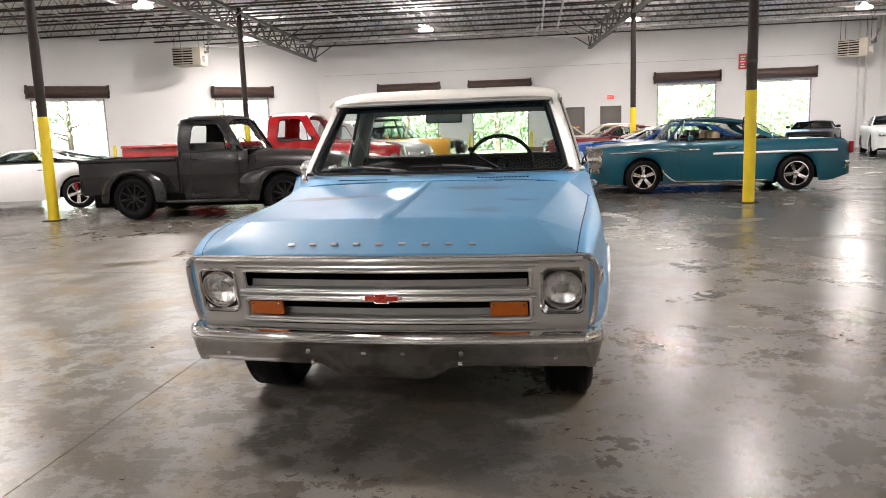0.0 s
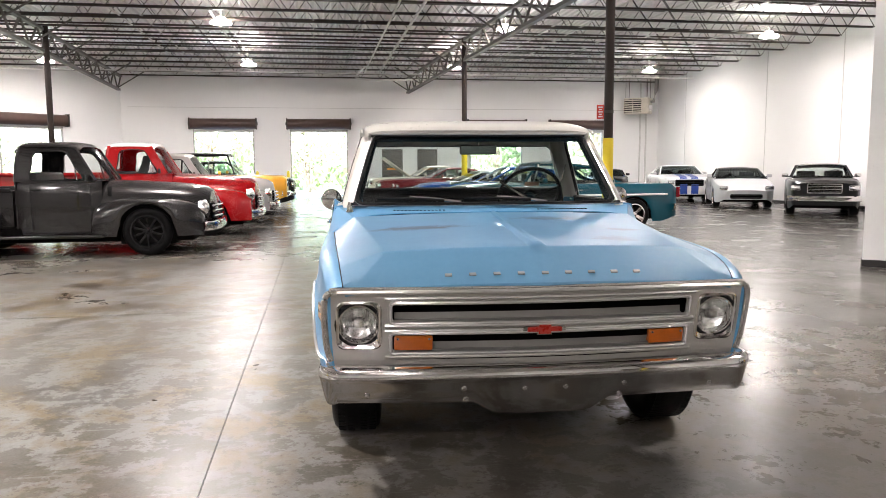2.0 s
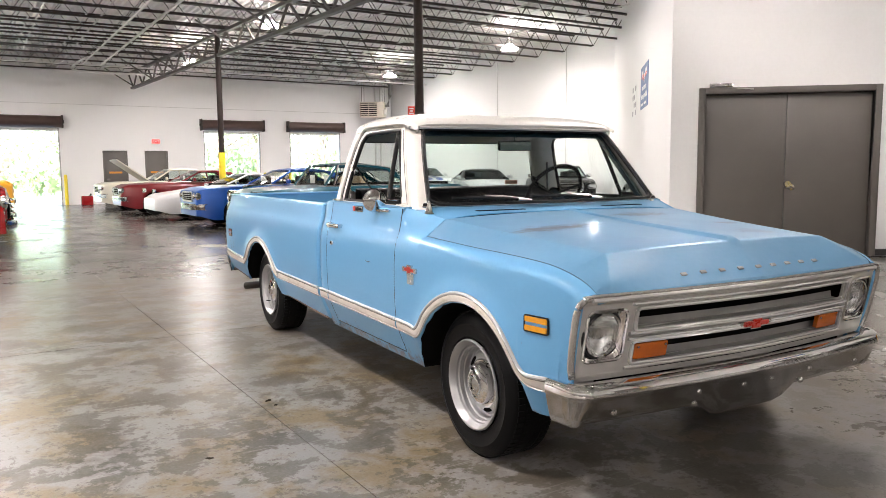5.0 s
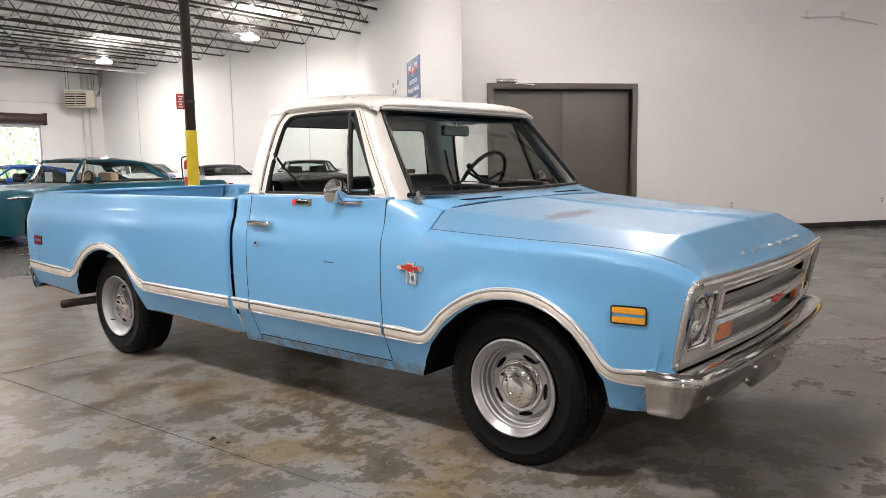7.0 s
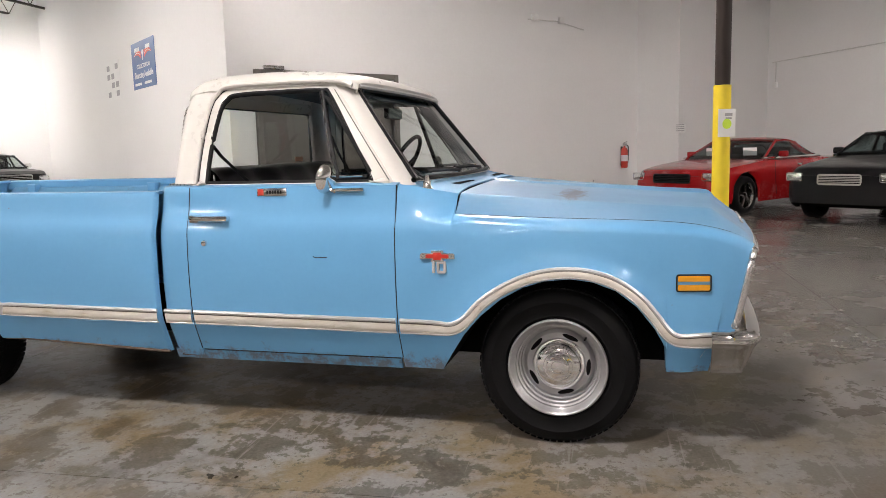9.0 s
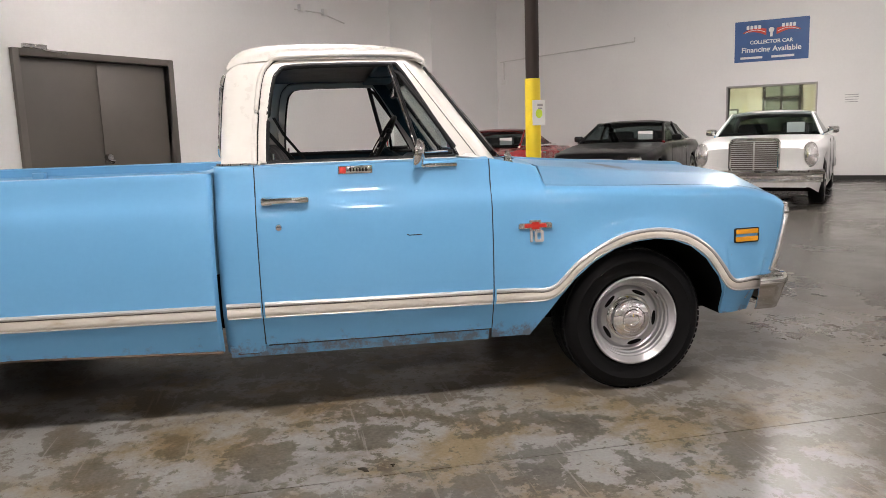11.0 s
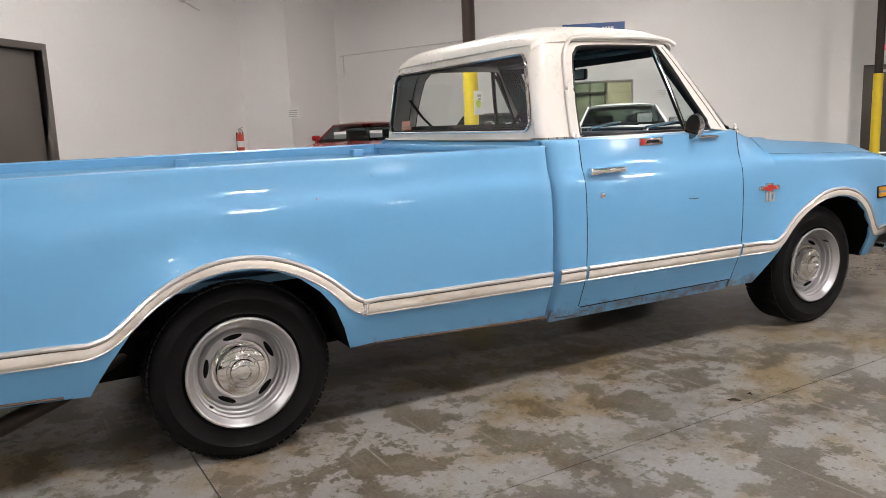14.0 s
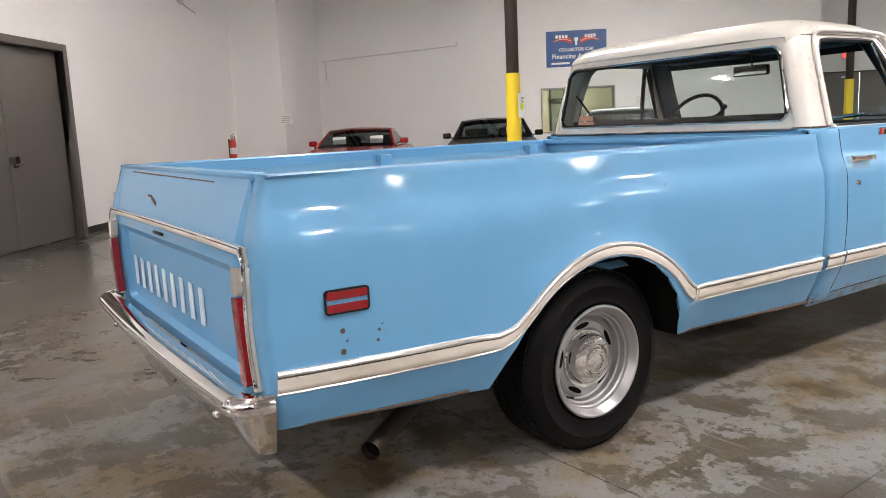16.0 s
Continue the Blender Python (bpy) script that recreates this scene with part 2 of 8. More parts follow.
CONCRETE, BLUE, HOODBLUE, BEDBLUE, WALL = concrete(), truck_paint(), hood_paint(), rusted_blue(), white_wall()
JOINT = plain("joint_filler", (0.085, 0.078, 0.07), 0.8)
CREAM = plain("cream_roof_paint", (0.60, 0.582, 0.54), 0.32, var=0.05, scale=2, coat=0.3)
CHROME = plain("chrome", (0.74, 0.73, 0.72), 0.05, 1.0, var=0.05, scale=5, rvar=0.03)
PALECHROME = plain("satin_bright_metal", (0.66, 0.655, 0.64), 0.20, 0.55, var=0.04, rvar=0.03)
DARKMIRROR = plain("dark_mirror", (0.16, 0.14, 0.13), 0.12, 1.0, var=0.2)
GROOVE = plain("moulding_dark_line", (0.05, 0.038, 0.028), 0.6, var=0.4, scale=14)
TRIMCREAM = stained_trim()
DULL = plain("dull_chrome", (0.52, 0.51, 0.50), 0.12, 1.0, var=0.14, scale=7, rvar=0.06, bmp=0.0005)
ALLOY = plain("brushed_aluminium", (0.43, 0.418, 0.39), 0.36, 0.25, var=0.05, scale=5, rvar=0.03)
SILVERP = plain("silver_wheel_paint", (0.35, 0.35, 0.355), 0.33, 0.65, var=0.05, coat=0.2, rvar=0.05)
RUBBER = plain("tyre_rubber", (0.004, 0.004, 0.0043), 0.5, spec=0.12, var=0.25, scale=12, bmp=0.002)
BLACK = plain("black_void", (0.0025, 0.0025, 0.0025), 0.9, spec=0.05)
# Black for rubber parts, and for tubes that stand for shade in gaps.
RUBBERGAP = plain("black_rubber_and_gap_shade", (0.009, 0.0095, 0.01), 0.5, spec=0.18)
VINYL = plain("black_vinyl", (0.009, 0.009, 0.010), 0.42, spec=0.25, var=0.2, scale=15, bmp=0.002)
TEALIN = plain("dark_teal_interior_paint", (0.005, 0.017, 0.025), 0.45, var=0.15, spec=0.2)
AMBER = plain("amber_lens", (0.42, 0.095, 0.008), 0.16, var=0.12, scale=30, coat=0.4)
ORANGE = plain("orange_marker_lens", (0.60, 0.27, 0.018), 0.2, var=0.1, scale=30, coat=0.4)
REDLENS = plain("red_lens", (0.22, 0.006, 0.012), 0.18, var=0.15, scale=30, coat=0.4)
REDBADGE = plain("red_enamel", (0.42, 0.028, 0.018), 0.3)
GATEWHITE = plain("worn_white_letter_paint", (0.50, 0.60, 0.66), 0.5, var=0.12, scale=18)
WHITEP = plain("white_letter_paint", (0.72, 0.74, 0.74), 0.45, var=0.06)
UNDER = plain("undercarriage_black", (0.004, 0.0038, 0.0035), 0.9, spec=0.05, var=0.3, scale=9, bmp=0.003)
EXHAUST = plain("exhaust_steel", (0.030, 0.023, 0.018), 0.5, 0.6, var=0.3, scale=20)
RUST = plain("rusty_edge", (0.075, 0.045, 0.028), 0.7, var=0.4, scale=30)
GLASS = glass("window_glass", (0.80, 0.86, 0.84))
DARKGLASS = glass("tinted_glass", (0.36, 0.42, 0.42))
LENSG = glass("headlight_glass", (0.95, 0.96, 0.96), 0.03)
REFLECTOR = plain("lamp_reflector", (0.86, 0.86, 0.85), 0.14, 0.95, rvar=0.04, bmp=0.004)
BRIGHT = plain("polished_trim_metal", (0.62, 0.61, 0.60), 0.20, 0.85, var=0.04, scale=9)
STEELBROWN = plain("brown_steel_paint", (0.026, 0.018, 0.015), 0.45, var=0.15, spec=0.2)
YELLOW = plain("yellow_safety_paint", (0.74, 0.56, 0.02), 0.42, var=0.08)
STEELDARK = plain("dark_joist_steel", (0.046, 0.038, 0.033), 0.5, var=0.2, spec=0.25)
STEELLIGHT = plain("light_steel", (0.30, 0.29, 0.28), 0.5, var=0.2)
DECK = plain("galvanised_deck", (0.78, 0.77, 0.75), 0.42, 0.0, var=0.12, scale=3)
GREYDOOR = plain("grey_door_paint", (0.115, 0.103, 0.090), 0.42, var=0.06, scale=3)
ROLLBROWN = plain("brown_roll_curtain", (0.065, 0.036, 0.028), 0.45, var=0.15)
PIPEWHITE = plain("white_pipe", (0.62, 0.61, 0.59), 0.45)
SIGNBLUE = plain("blue_banner_vinyl", (0.022, 0.085, 0.26), 0.4, var=0.08)
SIGNRED = plain("red_sign", (0.55, 0.05, 0.03), 0.45)
PAPER = plain("white_paper", (0.78, 0.78, 0.77), 0.6, var=0.04)
LIME = plain("lime_sticker", (0.55, 0.75, 0.05), 0.5)
GREYPRINT = plain("grey_print", (0.35, 0.35, 0.36), 0.6)
BASEBLACK = plain("black_cove_base", (0.02, 0.019, 0.018), 0.5)
HEATER = plain("beige_heater_cabinet", (0.52, 0.48, 0.40), 0.45)
TAN = plain("tan_upholstery", (0.42, 0.30, 0.18), 0.6)
PLASTIC = plain("white_plastic", (0.75, 0.74, 0.72), 0.4, var=0.04)
ORANGEP = plain("orange_stripe", (0.75, 0.28, 0.03), 0.5)
LAMPGLOW = emitter("lamp_lens_glow", (1.0, 0.97, 0.93), 3.0)
# Lamp housings given a glow to brighten the roof deck and upper walls.
HOUSINGGLOW = emitter("housing_uplight_glow", (1.0, 0.93, 0.90), 9.0)
EXITGLOW = emitter("exit_sign_glow", (1.0, 0.06, 0.05), 0.12)


# ---- mesh helpers ----
class Geo:
    """Collects vertices and faces for one mesh."""

    def __init__(self):
        self.v, self.f = [], []

    def grid(self, pts, close_u=False, close_v=False):
        """pts: rows of points; rows are joined to one another."""
        n, m, o = len(pts), len(pts[0]), len(self.v)
        assert all(len(row) == m for row in pts)
        for row in pts:
            self.v.extend(tuple(map(float, p)) for p in row)
        for i in range(n if close_u else n - 1):
            for j in range(m if close_v else m - 1):
                a, b = o + i * m + j, o + i * m + (j + 1) % m
                c, d = o + (i + 1) % n * m + (j + 1) % m, o + (i + 1) % n * m + j
                self.f.append((a, b, c, d))
        return self

    def cap(self, loop):
        o = len(self.v)
        self.v.extend(tuple(map(float, p)) for p in loop)
        self.f.append(tuple(range(o, o + len(loop))))
        return self

    def tube(self, path, r, n=8, closed=False, caps=True, squash=1.0):
        pts = [Vector(p) for p in path]
        rings, up = [], Vector((0, 0, 1))
        k = len(pts)
        for i, p in enumerate(pts):
            if closed:
                t = (pts[(i + 1) % k] - pts[i - 1]).normalized()
            else:
                t = (pts[min(i + 1, k - 1)] - pts[max(i - 1, 0)]).normalized()
            ref = up if abs(t.dot(up)) < 0.95 else Vector((1, 0, 0))
            a = t.cross(ref).normalized()
            b = a.cross(t)
            rr = r[i] if isinstance(r, (list, tuple)) else r
            rings.append([p + (a * math.cos(q) + b * math.sin(q) * squash) * rr for q in (2 * math.pi * j / n for j in range(n))])
        self.grid(rings, close_u=closed, close_v=True)
        if caps and not closed:
            self.cap(rings[0])
            self.cap(rings[-1][::-1])
        return self

    def box(self, c, s, bev=0.0, m=None):
        """A box of centre c and size s with its edges taken off by bev."""
        hx, hy, hz = (q / 2 for q in s)
        b = min(bev, hx * 0.9, hy * 0.9, hz * 0.9)
        bm = bmesh.new()
        bmesh.ops.create_cube(bm, size=1, matrix=Matrix.Diagonal((2 * hx, 2 * hy, 2 * hz, 1)))
        if b > 0:
            bmesh.ops.bevel(bm, geom=bm.edges[:], offset=b, segments=2, profile=0.5, affect="EDGES")
        o = len(self.v)
        t = Matrix.Translation(c) if m is None else m @ Matrix.Translation(c)
        bm.verts.index_update()
        self.v.extend(tuple(t @ q.co) for q in bm.verts)
        self.f.extend(tuple(o + q.index for q in f.verts) for f in bm.faces)
        bm.free()
        return self

    def bar(self, a, b, w, h=None):
        """A thin square bar from a to b, 8 vertices."""
        a, b = Vector(a), Vector(b)
        h = h or w
        t = (b - a).normalized()
        ref = Vector((0, 0, 1)) if abs(t.z) < 0.95 else Vector((1, 0, 0))
        x = t.cross(ref).normalized() * w / 2
        y = x.cross(t).normalized() * h / 2
        q = [[p + x + y, p - x + y, p - x - y, p + x - y] for p in (a, b)]
        self.grid(q, close_v=True)
        self.cap(q[0][::-1])
        self.cap(q[1])
        return self

    def lathe(self, profile, n=40, axis="x", c=(0, 0, 0)):
        """profile: (radius, distance along the axis)."""
        rings = []
        for r, d in profile:
            ring = []
            for j in range(n):
                q = 2 * math.pi * j / n
                s, t = r * math.cos(q), r * math.sin(q)
                p = {"x": (d, s, t), "y": (s, d, t), "z": (s, t, d)}[axis]
                ring.append((c[0] + p[0], c[1] + p[1], c[2] + p[2]))
            rings.append(ring)
        return self.grid(rings, close_v=True)

    def moved(self, m):
        self.v = [tuple(m @ Vector(p)) for p in self.v]
        return self

    def mesh(self, name, mat, sharp=35, weld=True):
        me = bpy.data.meshes.new(name)
        me.from_pydata(self.v, [], self.f)
        if weld:
            bm = bmesh.new()
            bm.from_mesh(me)
            bmesh.ops.remove_doubles(bm, verts=bm.verts, dist=1e-5)
            bmesh.ops.recalc_face_normals(bm, faces=bm.faces)
            bm.to_mesh(me)
            bm.free()
        me.polygons.foreach_set("use_smooth", [True] * len(me.polygons))
        me.set_sharp_from_angle(angle=radians(sharp))
        me.materials.append(mat)
        return me


def part(name, geo, mat, parent=None, label="", sharp=35, solid=0.0, at=None):
    """One mesh object, under a thing or a part."""
    me = geo if isinstance(geo, bpy.types.Mesh) else geo.mesh(name, mat, sharp)
    ob = new(name, me)
    if parent is not None:
        ob.parent = parent
    if at is not None:
        ob.matrix_basis = at
    if label:
        tagged(ob, label)
    if solid:
        uses = {}
        for poly in me.polygons:
            for key in poly.edge_keys:
                uses[key] = uses.get(key, 0) + 1
        for e in me.edges:
            if uses.get(e.key, 0) == 1:
                e.use_edge_sharp = True
        md = ob.modifiers.new("thickness", "SOLIDIFY")
        md.thickness, md.offset = solid, -1.0
    return ob


def thing(name, label, category, at=None, group="", kind=""):
    ob = new(name)
    ob.empty_display_size = 0.2
    if at is not None:
        ob.matrix_basis = at
    return tagged(ob, label, category, group, kind)


def setting(name, geo, mat, label, sharp=35, at=None):
    ob = part(name, geo, mat, None, label, sharp, at=at)
    return tagged(ob, kind="structure")


def smooth_path(pts, n=8, closed=False):
    """Catmull-Rom through the points."""
    p = [np.array(q, float) for q in pts]
    k, out = len(p), []
    for i in range(k if closed else k - 1):
        a, b = p[i], p[(i + 1) % k]
        z = p[i - 1] if (i or closed) else 2 * a - b
        c = p[(i + 2) % k] if (closed or i + 2 < k) else 2 * b - a
        for t in np.arange(n) / n:
            out.append(0.5 * ((2 * a) + (b - z) * t + (2 * z - 5 * a + 4 * b - c) * t**2 + (3 * a - z - 3 * b + c) * t**3))
    if not closed:
        out.append(p[-1])
    return out


def round_rect(x0, z0, x1, z1, r, n=6):
    """Corner-rounded loop, counter-clockwise, 4 * (n + 1) points."""
    out = []
    for cx, cz, a in ((x1 - r, z0 + r, -90), (x1 - r, z1 - r, 0), (x0 + r, z1 - r, 90), (x0 + r, z0 + r, 180)):
        for j in range(n + 1):
            q = radians(a + 90 * j / n)
            out.append((cx + r * math.cos(q), cz + r * math.sin(q)))
    return out


def ring_plate(outer, inner, fn, steps=5):
    """Surface between two loops of equal count, mapped by fn(a, b)."""
    g = Geo()
    rows = []
    for s in np.linspace(0, 1, steps):
        rows.append([fn(o[0] + (i[0] - o[0]) * s, o[1] + (i[1] - o[1]) * s) for o, i in zip(outer, inner)])
    return g.grid(rows, close_v=True)


def filled(loop, fn, steps=6):
    """A pane inside a loop, mapped by fn."""
    cx, cz = np.mean(np.array(loop), axis=0)
    return ring_plate(loop, [(cx + (p[0] - cx) * 1e-3, cz + (p[1] - cz) * 1e-3) for p in loop], fn, steps)


@functools.lru_cache(maxsize=None)
def slopes(pts):
    """Tangents of a curve that runs smoothly through the points and never overshoots."""
    x, y = [p[0] for p in pts], [p[1] for p in pts]
    d = [(y[i + 1] - y[i]) / (x[i + 1] - x[i]) for i in range(len(x) - 1)]
    m = [d[0]] + [0.0 if a * b <= 0 else 2 * a * b / (a + b) for a, b in zip(d, d[1:])] + [d[-1]]
    return x, y, m


def rounded(v, pts):
    x, y, m = slopes(tuple(pts))
    if v <= x[0]:
        return float(y[0])
    if v >= x[-1]:
        return float(y[-1])
    i = max(k for k in range(len(x) - 1) if x[k] <= v)
    h = x[i + 1] - x[i]
    t = (v - x[i]) / h
    return float(y[i] * (1 + 2 * t) * (1 - t) ** 2 + h * m[i] * t * (1 - t) ** 2 + y[i + 1] * t * t * (3 - 2 * t) + h * m[i + 1] * t * t * (t - 1))
# ---- the hall ----
BLOCK = radians(-41.5)  # the office block stands askew in the hall
BU, BV = Vector((math.cos(BLOCK), math.sin(BLOCK), 0)), Vector((-math.sin(BLOCK), math.cos(BLOCK), 0))
WEST = radians(43)  # the west wall runs off at this angle
WD, WN = Vector((-math.cos(WEST), -math.sin(WEST), 0)), Vector((math.sin(WEST), -math.cos(WEST), 0))
NW = Vector((-9.3, 31.0, 0))
WALL_TOP = 6.2


def bpt(u, v, z=0.0):
    return BU * u + BV * v + Vector((0, 0, z))


def wpt(s, d, z=0.0):
    return NW + WD * s + WN * d + Vector((0, 0, z))


def slab(g, a, b, z0, z1, thick, side):
    """An upright wall slab from plan point a to b; side +1 grows to the left of the way."""
    a, b = Vector((a[0], a[1], 0)), Vector((b[0], b[1], 0))
    t = (b - a).normalized()
    n = Vector((-t.y, t.x, 0)) * side * thick
    lo = [a, b, b + n, a + n]
    q = [[p + Vector((0, 0, z)) for p in lo] for z in (z0, z1)]
    g.grid(q, close_v=True)
    g.cap(q[0][::-1])
    g.cap(q[1])


def wall_with_openings(g, a, b, openings, thick, side, top=WALL_TOP):
    """openings: (start, end, sill, head) in metres along the wall."""
    a, b = Vector((a[0], a[1], 0)), Vector((b[0], b[1], 0))
    length = (b - a).length
    t = (b - a).normalized()
    s = 0.0
    for o0, o1, z0, z1 in sorted(openings):
        slab(g, a + t * s, a + t * o0, 0, top, thick, side)
        if z0 > 0:
            slab(g, a + t * o0, a + t * o1, 0, z0, thick, side)
        slab(g, a + t * o0, a + t * o1, z1, top, thick, side)
        s = o1
    slab(g, a + t * s, b, 0, top, thick, side)


NORTH_DOORS = [(-6.33, -3.74), (-2.15, 0.40), (6.08, 8.60), (10.03, 12.58)]
NORTH_MAN = [(1.96, 2.91), (3.60, 4.53)]
WEST_DOORS = [(2.55, 4.98), (9.45, 12.05)]
HEAD = 3.06

g = Geo()
wall_with_openings(g, (-9.3, 31), (15.4, 31), [(x0 + 9.3, x1 + 9.3, 0, HEAD) for x0, x1 in NORTH_DOORS] + [(x0 + 9.3, x1 + 9.3, 0, 2.18) for x0, x1 in NORTH_MAN], 0.25, 1)
setting("wall_north", g, WALL, "white painted concrete wall with four open roll-up doors")
g = Geo()
wall_with_openings(g, wpt(0, 0), wpt(30, 0), [(s0, s1, 0, HEAD) for s0, s1 in WEST_DOORS], 0.25, -1)
setting("wall_west", g, WALL, "white painted concrete wall with two open roll-up doors")
g = Geo()
slab(g, (15.4, 31.25), (15.4, 15.55), 0, WALL_TOP, 0.25, 1)
setting("wall_east", g, WALL, "plain white painted concrete wall of the hall")
U_SIGN, V_DOOR, U_JUT, V_JUT, U_BACK = 1.23, 7.85, 10.3, 6.8, 13.6
g = Geo()
slab(g, bpt(U_SIGN, 21.9), bpt(U_SIGN, V_DOOR + 0.2), 0, WALL_TOP, 0.2, 1)
setting("wall_office_side", g, WALL, "white painted partition wall with a banner")
GD0, GD1, GDH = 1.62, 4.12, 2.46  # double door along the wall
g = Geo()
wall_with_openings(g, bpt(U_SIGN, V_DOOR), bpt(U_JUT, V_DOOR), [(GD0 - U_SIGN, GD1 - U_SIGN, 0, GDH)], 0.2, 1)
setting("wall_office_front", g, WALL, "white painted partition wall with grey double doors")
g = Geo()
slab(g, bpt(U_JUT, V_DOOR + 0.2), bpt(U_JUT, V_JUT + 0.2), 0, WALL_TOP, 0.2, 1)
setting("wall_jut_front", g, WALL, "short white return of the partition wall")
g = Geo()
slab(g, bpt(U_JUT, V_JUT), bpt(U_BACK, V_JUT), 0, WALL_TOP, 0.2, 1)
setting("wall_jut_side", g, WALL, "white side of the projecting partition")
OW0, OW1, OWZ0, OWZ1 = 1.28, -0.52, 0.95, 2.04  # office window
g = Geo()
wall_with_openings(g, bpt(U_BACK, V_JUT + 0.2), bpt(U_BACK, -5.1), [(V_JUT + 0.2 - OW0, V_JUT + 0.2 - OW1, OWZ0, OWZ1)], 0.2, 1)
setting("wall_banner", g, WALL, "white painted wall with an office window and a banner")
g = Geo()
slab(g, bpt(U_BACK, -5.3), bpt(U_BACK + 2.2, -5.3), 0, WALL_TOP, 0.2, 1)
setting("wall_recess_side", g, WALL, "white side wall of a recess")
g = Geo()
wall_with_openings(g, bpt(U_BACK + 2.2, -5.1), bpt(U_BACK + 2.2, -22), [(1.2, 3.1, 0, 2.2)], 0.2, 1)
setting("wall_recess_back", g, WALL, "white back wall of a recess with dark doors")
g = Geo()
p0, p1 = bpt(U_BACK + 2.2, -22), wpt(30, 0)
slab(g, p0, (-14, -26), 0, WALL_TOP, 0.25, 1)
slab(g, (-14, -26), (-31.5, -8), 0, WALL_TOP, 0.25, 1)
slab(g, (-31.5, -8), p1, 0, WALL_TOP, 0.25, 1)
setting("wall_south", g, WALL, "plain white painted concrete wall behind the camera")

# panel joints in the concrete walls
g = Geo()
for y in (28.2, 22.0, 17.9):
    g.box((15.394, y, 2.9), (0.016, 0.03, 5.2))
for x in (-7.6, 1.2, 5.3, 9.4, 13.6):
    g.box((x, 30.994, 5.5), (0.02, 0.016, 0.4))
g.box((3.0, 30.994, 4.02), (24, 0.016, 0.02))
setting("trim_wall_joints", g, plain("wall_joint_sealant", (0.55, 0.54, 0.525), 0.6), "thin grey sealant joints between wall panels")

# black cove base along the foot of the office walls
g = Geo()
for a, b in ((bpt(U_SIGN - 0.003, 21.9), bpt(U_SIGN - 0.003, V_DOOR)), (bpt(U_SIGN, V_DOOR - 0.003), bpt(GD0 - 0.02, V_DOOR - 0.003)), (bpt(GD1 + 0.02, V_DOOR - 0.003), bpt(U_JUT, V_DOOR - 0.003)), (bpt(U_JUT - 0.003, V_DOOR), bpt(U_JUT - 0.003, V_JUT)), (bpt(U_JUT, V_JUT - 0.003), bpt(U_BACK, V_JUT - 0.003)), (bpt(U_BACK - 0.003, V_JUT), bpt(U_BACK - 0.003, -5.3)), ((15.39, 31), (15.39, 15.6))):
    slab(g, a, b, 0.004, 0.10, 0.012, -1)
setting("baseboard", g, BASEBLACK, "low black cove base along the walls")

# ---- ground outside and floor ----
g = Geo()
g.grid([[(x, y, -0.12 if y < 33 else -0.12) for x in np.linspace(-300, 300, 25)] for y in np.linspace(-300, 500, 33)])
setting("ground", g, plain("grass_and_gravel", (0.22, 0.25, 0.13), 0.9, var=0.35, scale=0.6, bmp=0.02), "mown grass and pale gravel outside the hall")
g = Geo()
slab(g, (-12, 31.25), (17, 31.25), -0.13, -0.03, 7, 1)
setting("apron", g, plain("sunlit_concrete_apron", (0.46, 0.45, 0.42), 0.8, var=0.12, scale=0.8), "pale concrete apron outside the roll-up doors")
g = Geo()
slab(g, wpt(-4, -0.26), wpt(30, -0.26), -0.13, -0.03, 7, -1)
setting("apron_west", g, plain("concrete_apron", (0.46, 0.45, 0.42), 0.8, var=0.12, scale=0.8), "pale concrete apron outside the west doors")

floor = thing("floor", "polished stained grey concrete floor with saw-cut joints", "floor", kind="structure")
g = Geo()
g.grid([[(-45, -45, -0.012), (40, -45, -0.012)], [(-45, 31.24, -0.012), (40, 31.24, -0.012)]])
g.grid([[(-45, -45, -0.11), (40, -45, -0.11)], [(-45, 31.24, -0.11), (40, 31.24, -0.11)]])
part("joint_bed", g, JOINT, floor, "dark filler in the saw-cut joints")

# ---- roof ----
g = Geo()
xs = []
x = -46.0
while x < 17:
    xs += [(x, 0), (x + 0.08, 0), (x + 0.115, 0.06), (x + 0.155, 0.06), (x + 0.19, 0)]
    x += 0.2
g.grid([[(px, y, 5.94 + pz) for px, pz in xs] for y in (-46, 31.2)])
setting("ceiling", g, DECK, "corrugated galvanised steel roof deck", 20)


def truss(g, a, b, z_lo, z_hi, chord, rod, pitch, tail=0.0):
    """Open web joist between plan points a and b."""
    a, b = Vector((*a, 0)), Vector((*b, 0))
    length = (b - a).length
    t = (b - a) / length
    up = Vector((0, 0, 1))
    g.bar(a + up * z_hi, b + up * z_hi, chord * 1.6, chord)
    g.bar(a + t * tail + up * z_lo, b - t * tail + up * z_lo, chord * 1.6, chord)
    n = max(int(length / pitch), 2)
    for i in range(n):
        p, q = a + t * (length * i / n), a + t * (length * (i + 1) / n)
        mid = (p + q) / 2
        g.bar(p + up * z_hi, mid + up * z_lo, rod)
        g.bar(mid + up * z_lo, q + up * z_hi, rod)
    return g


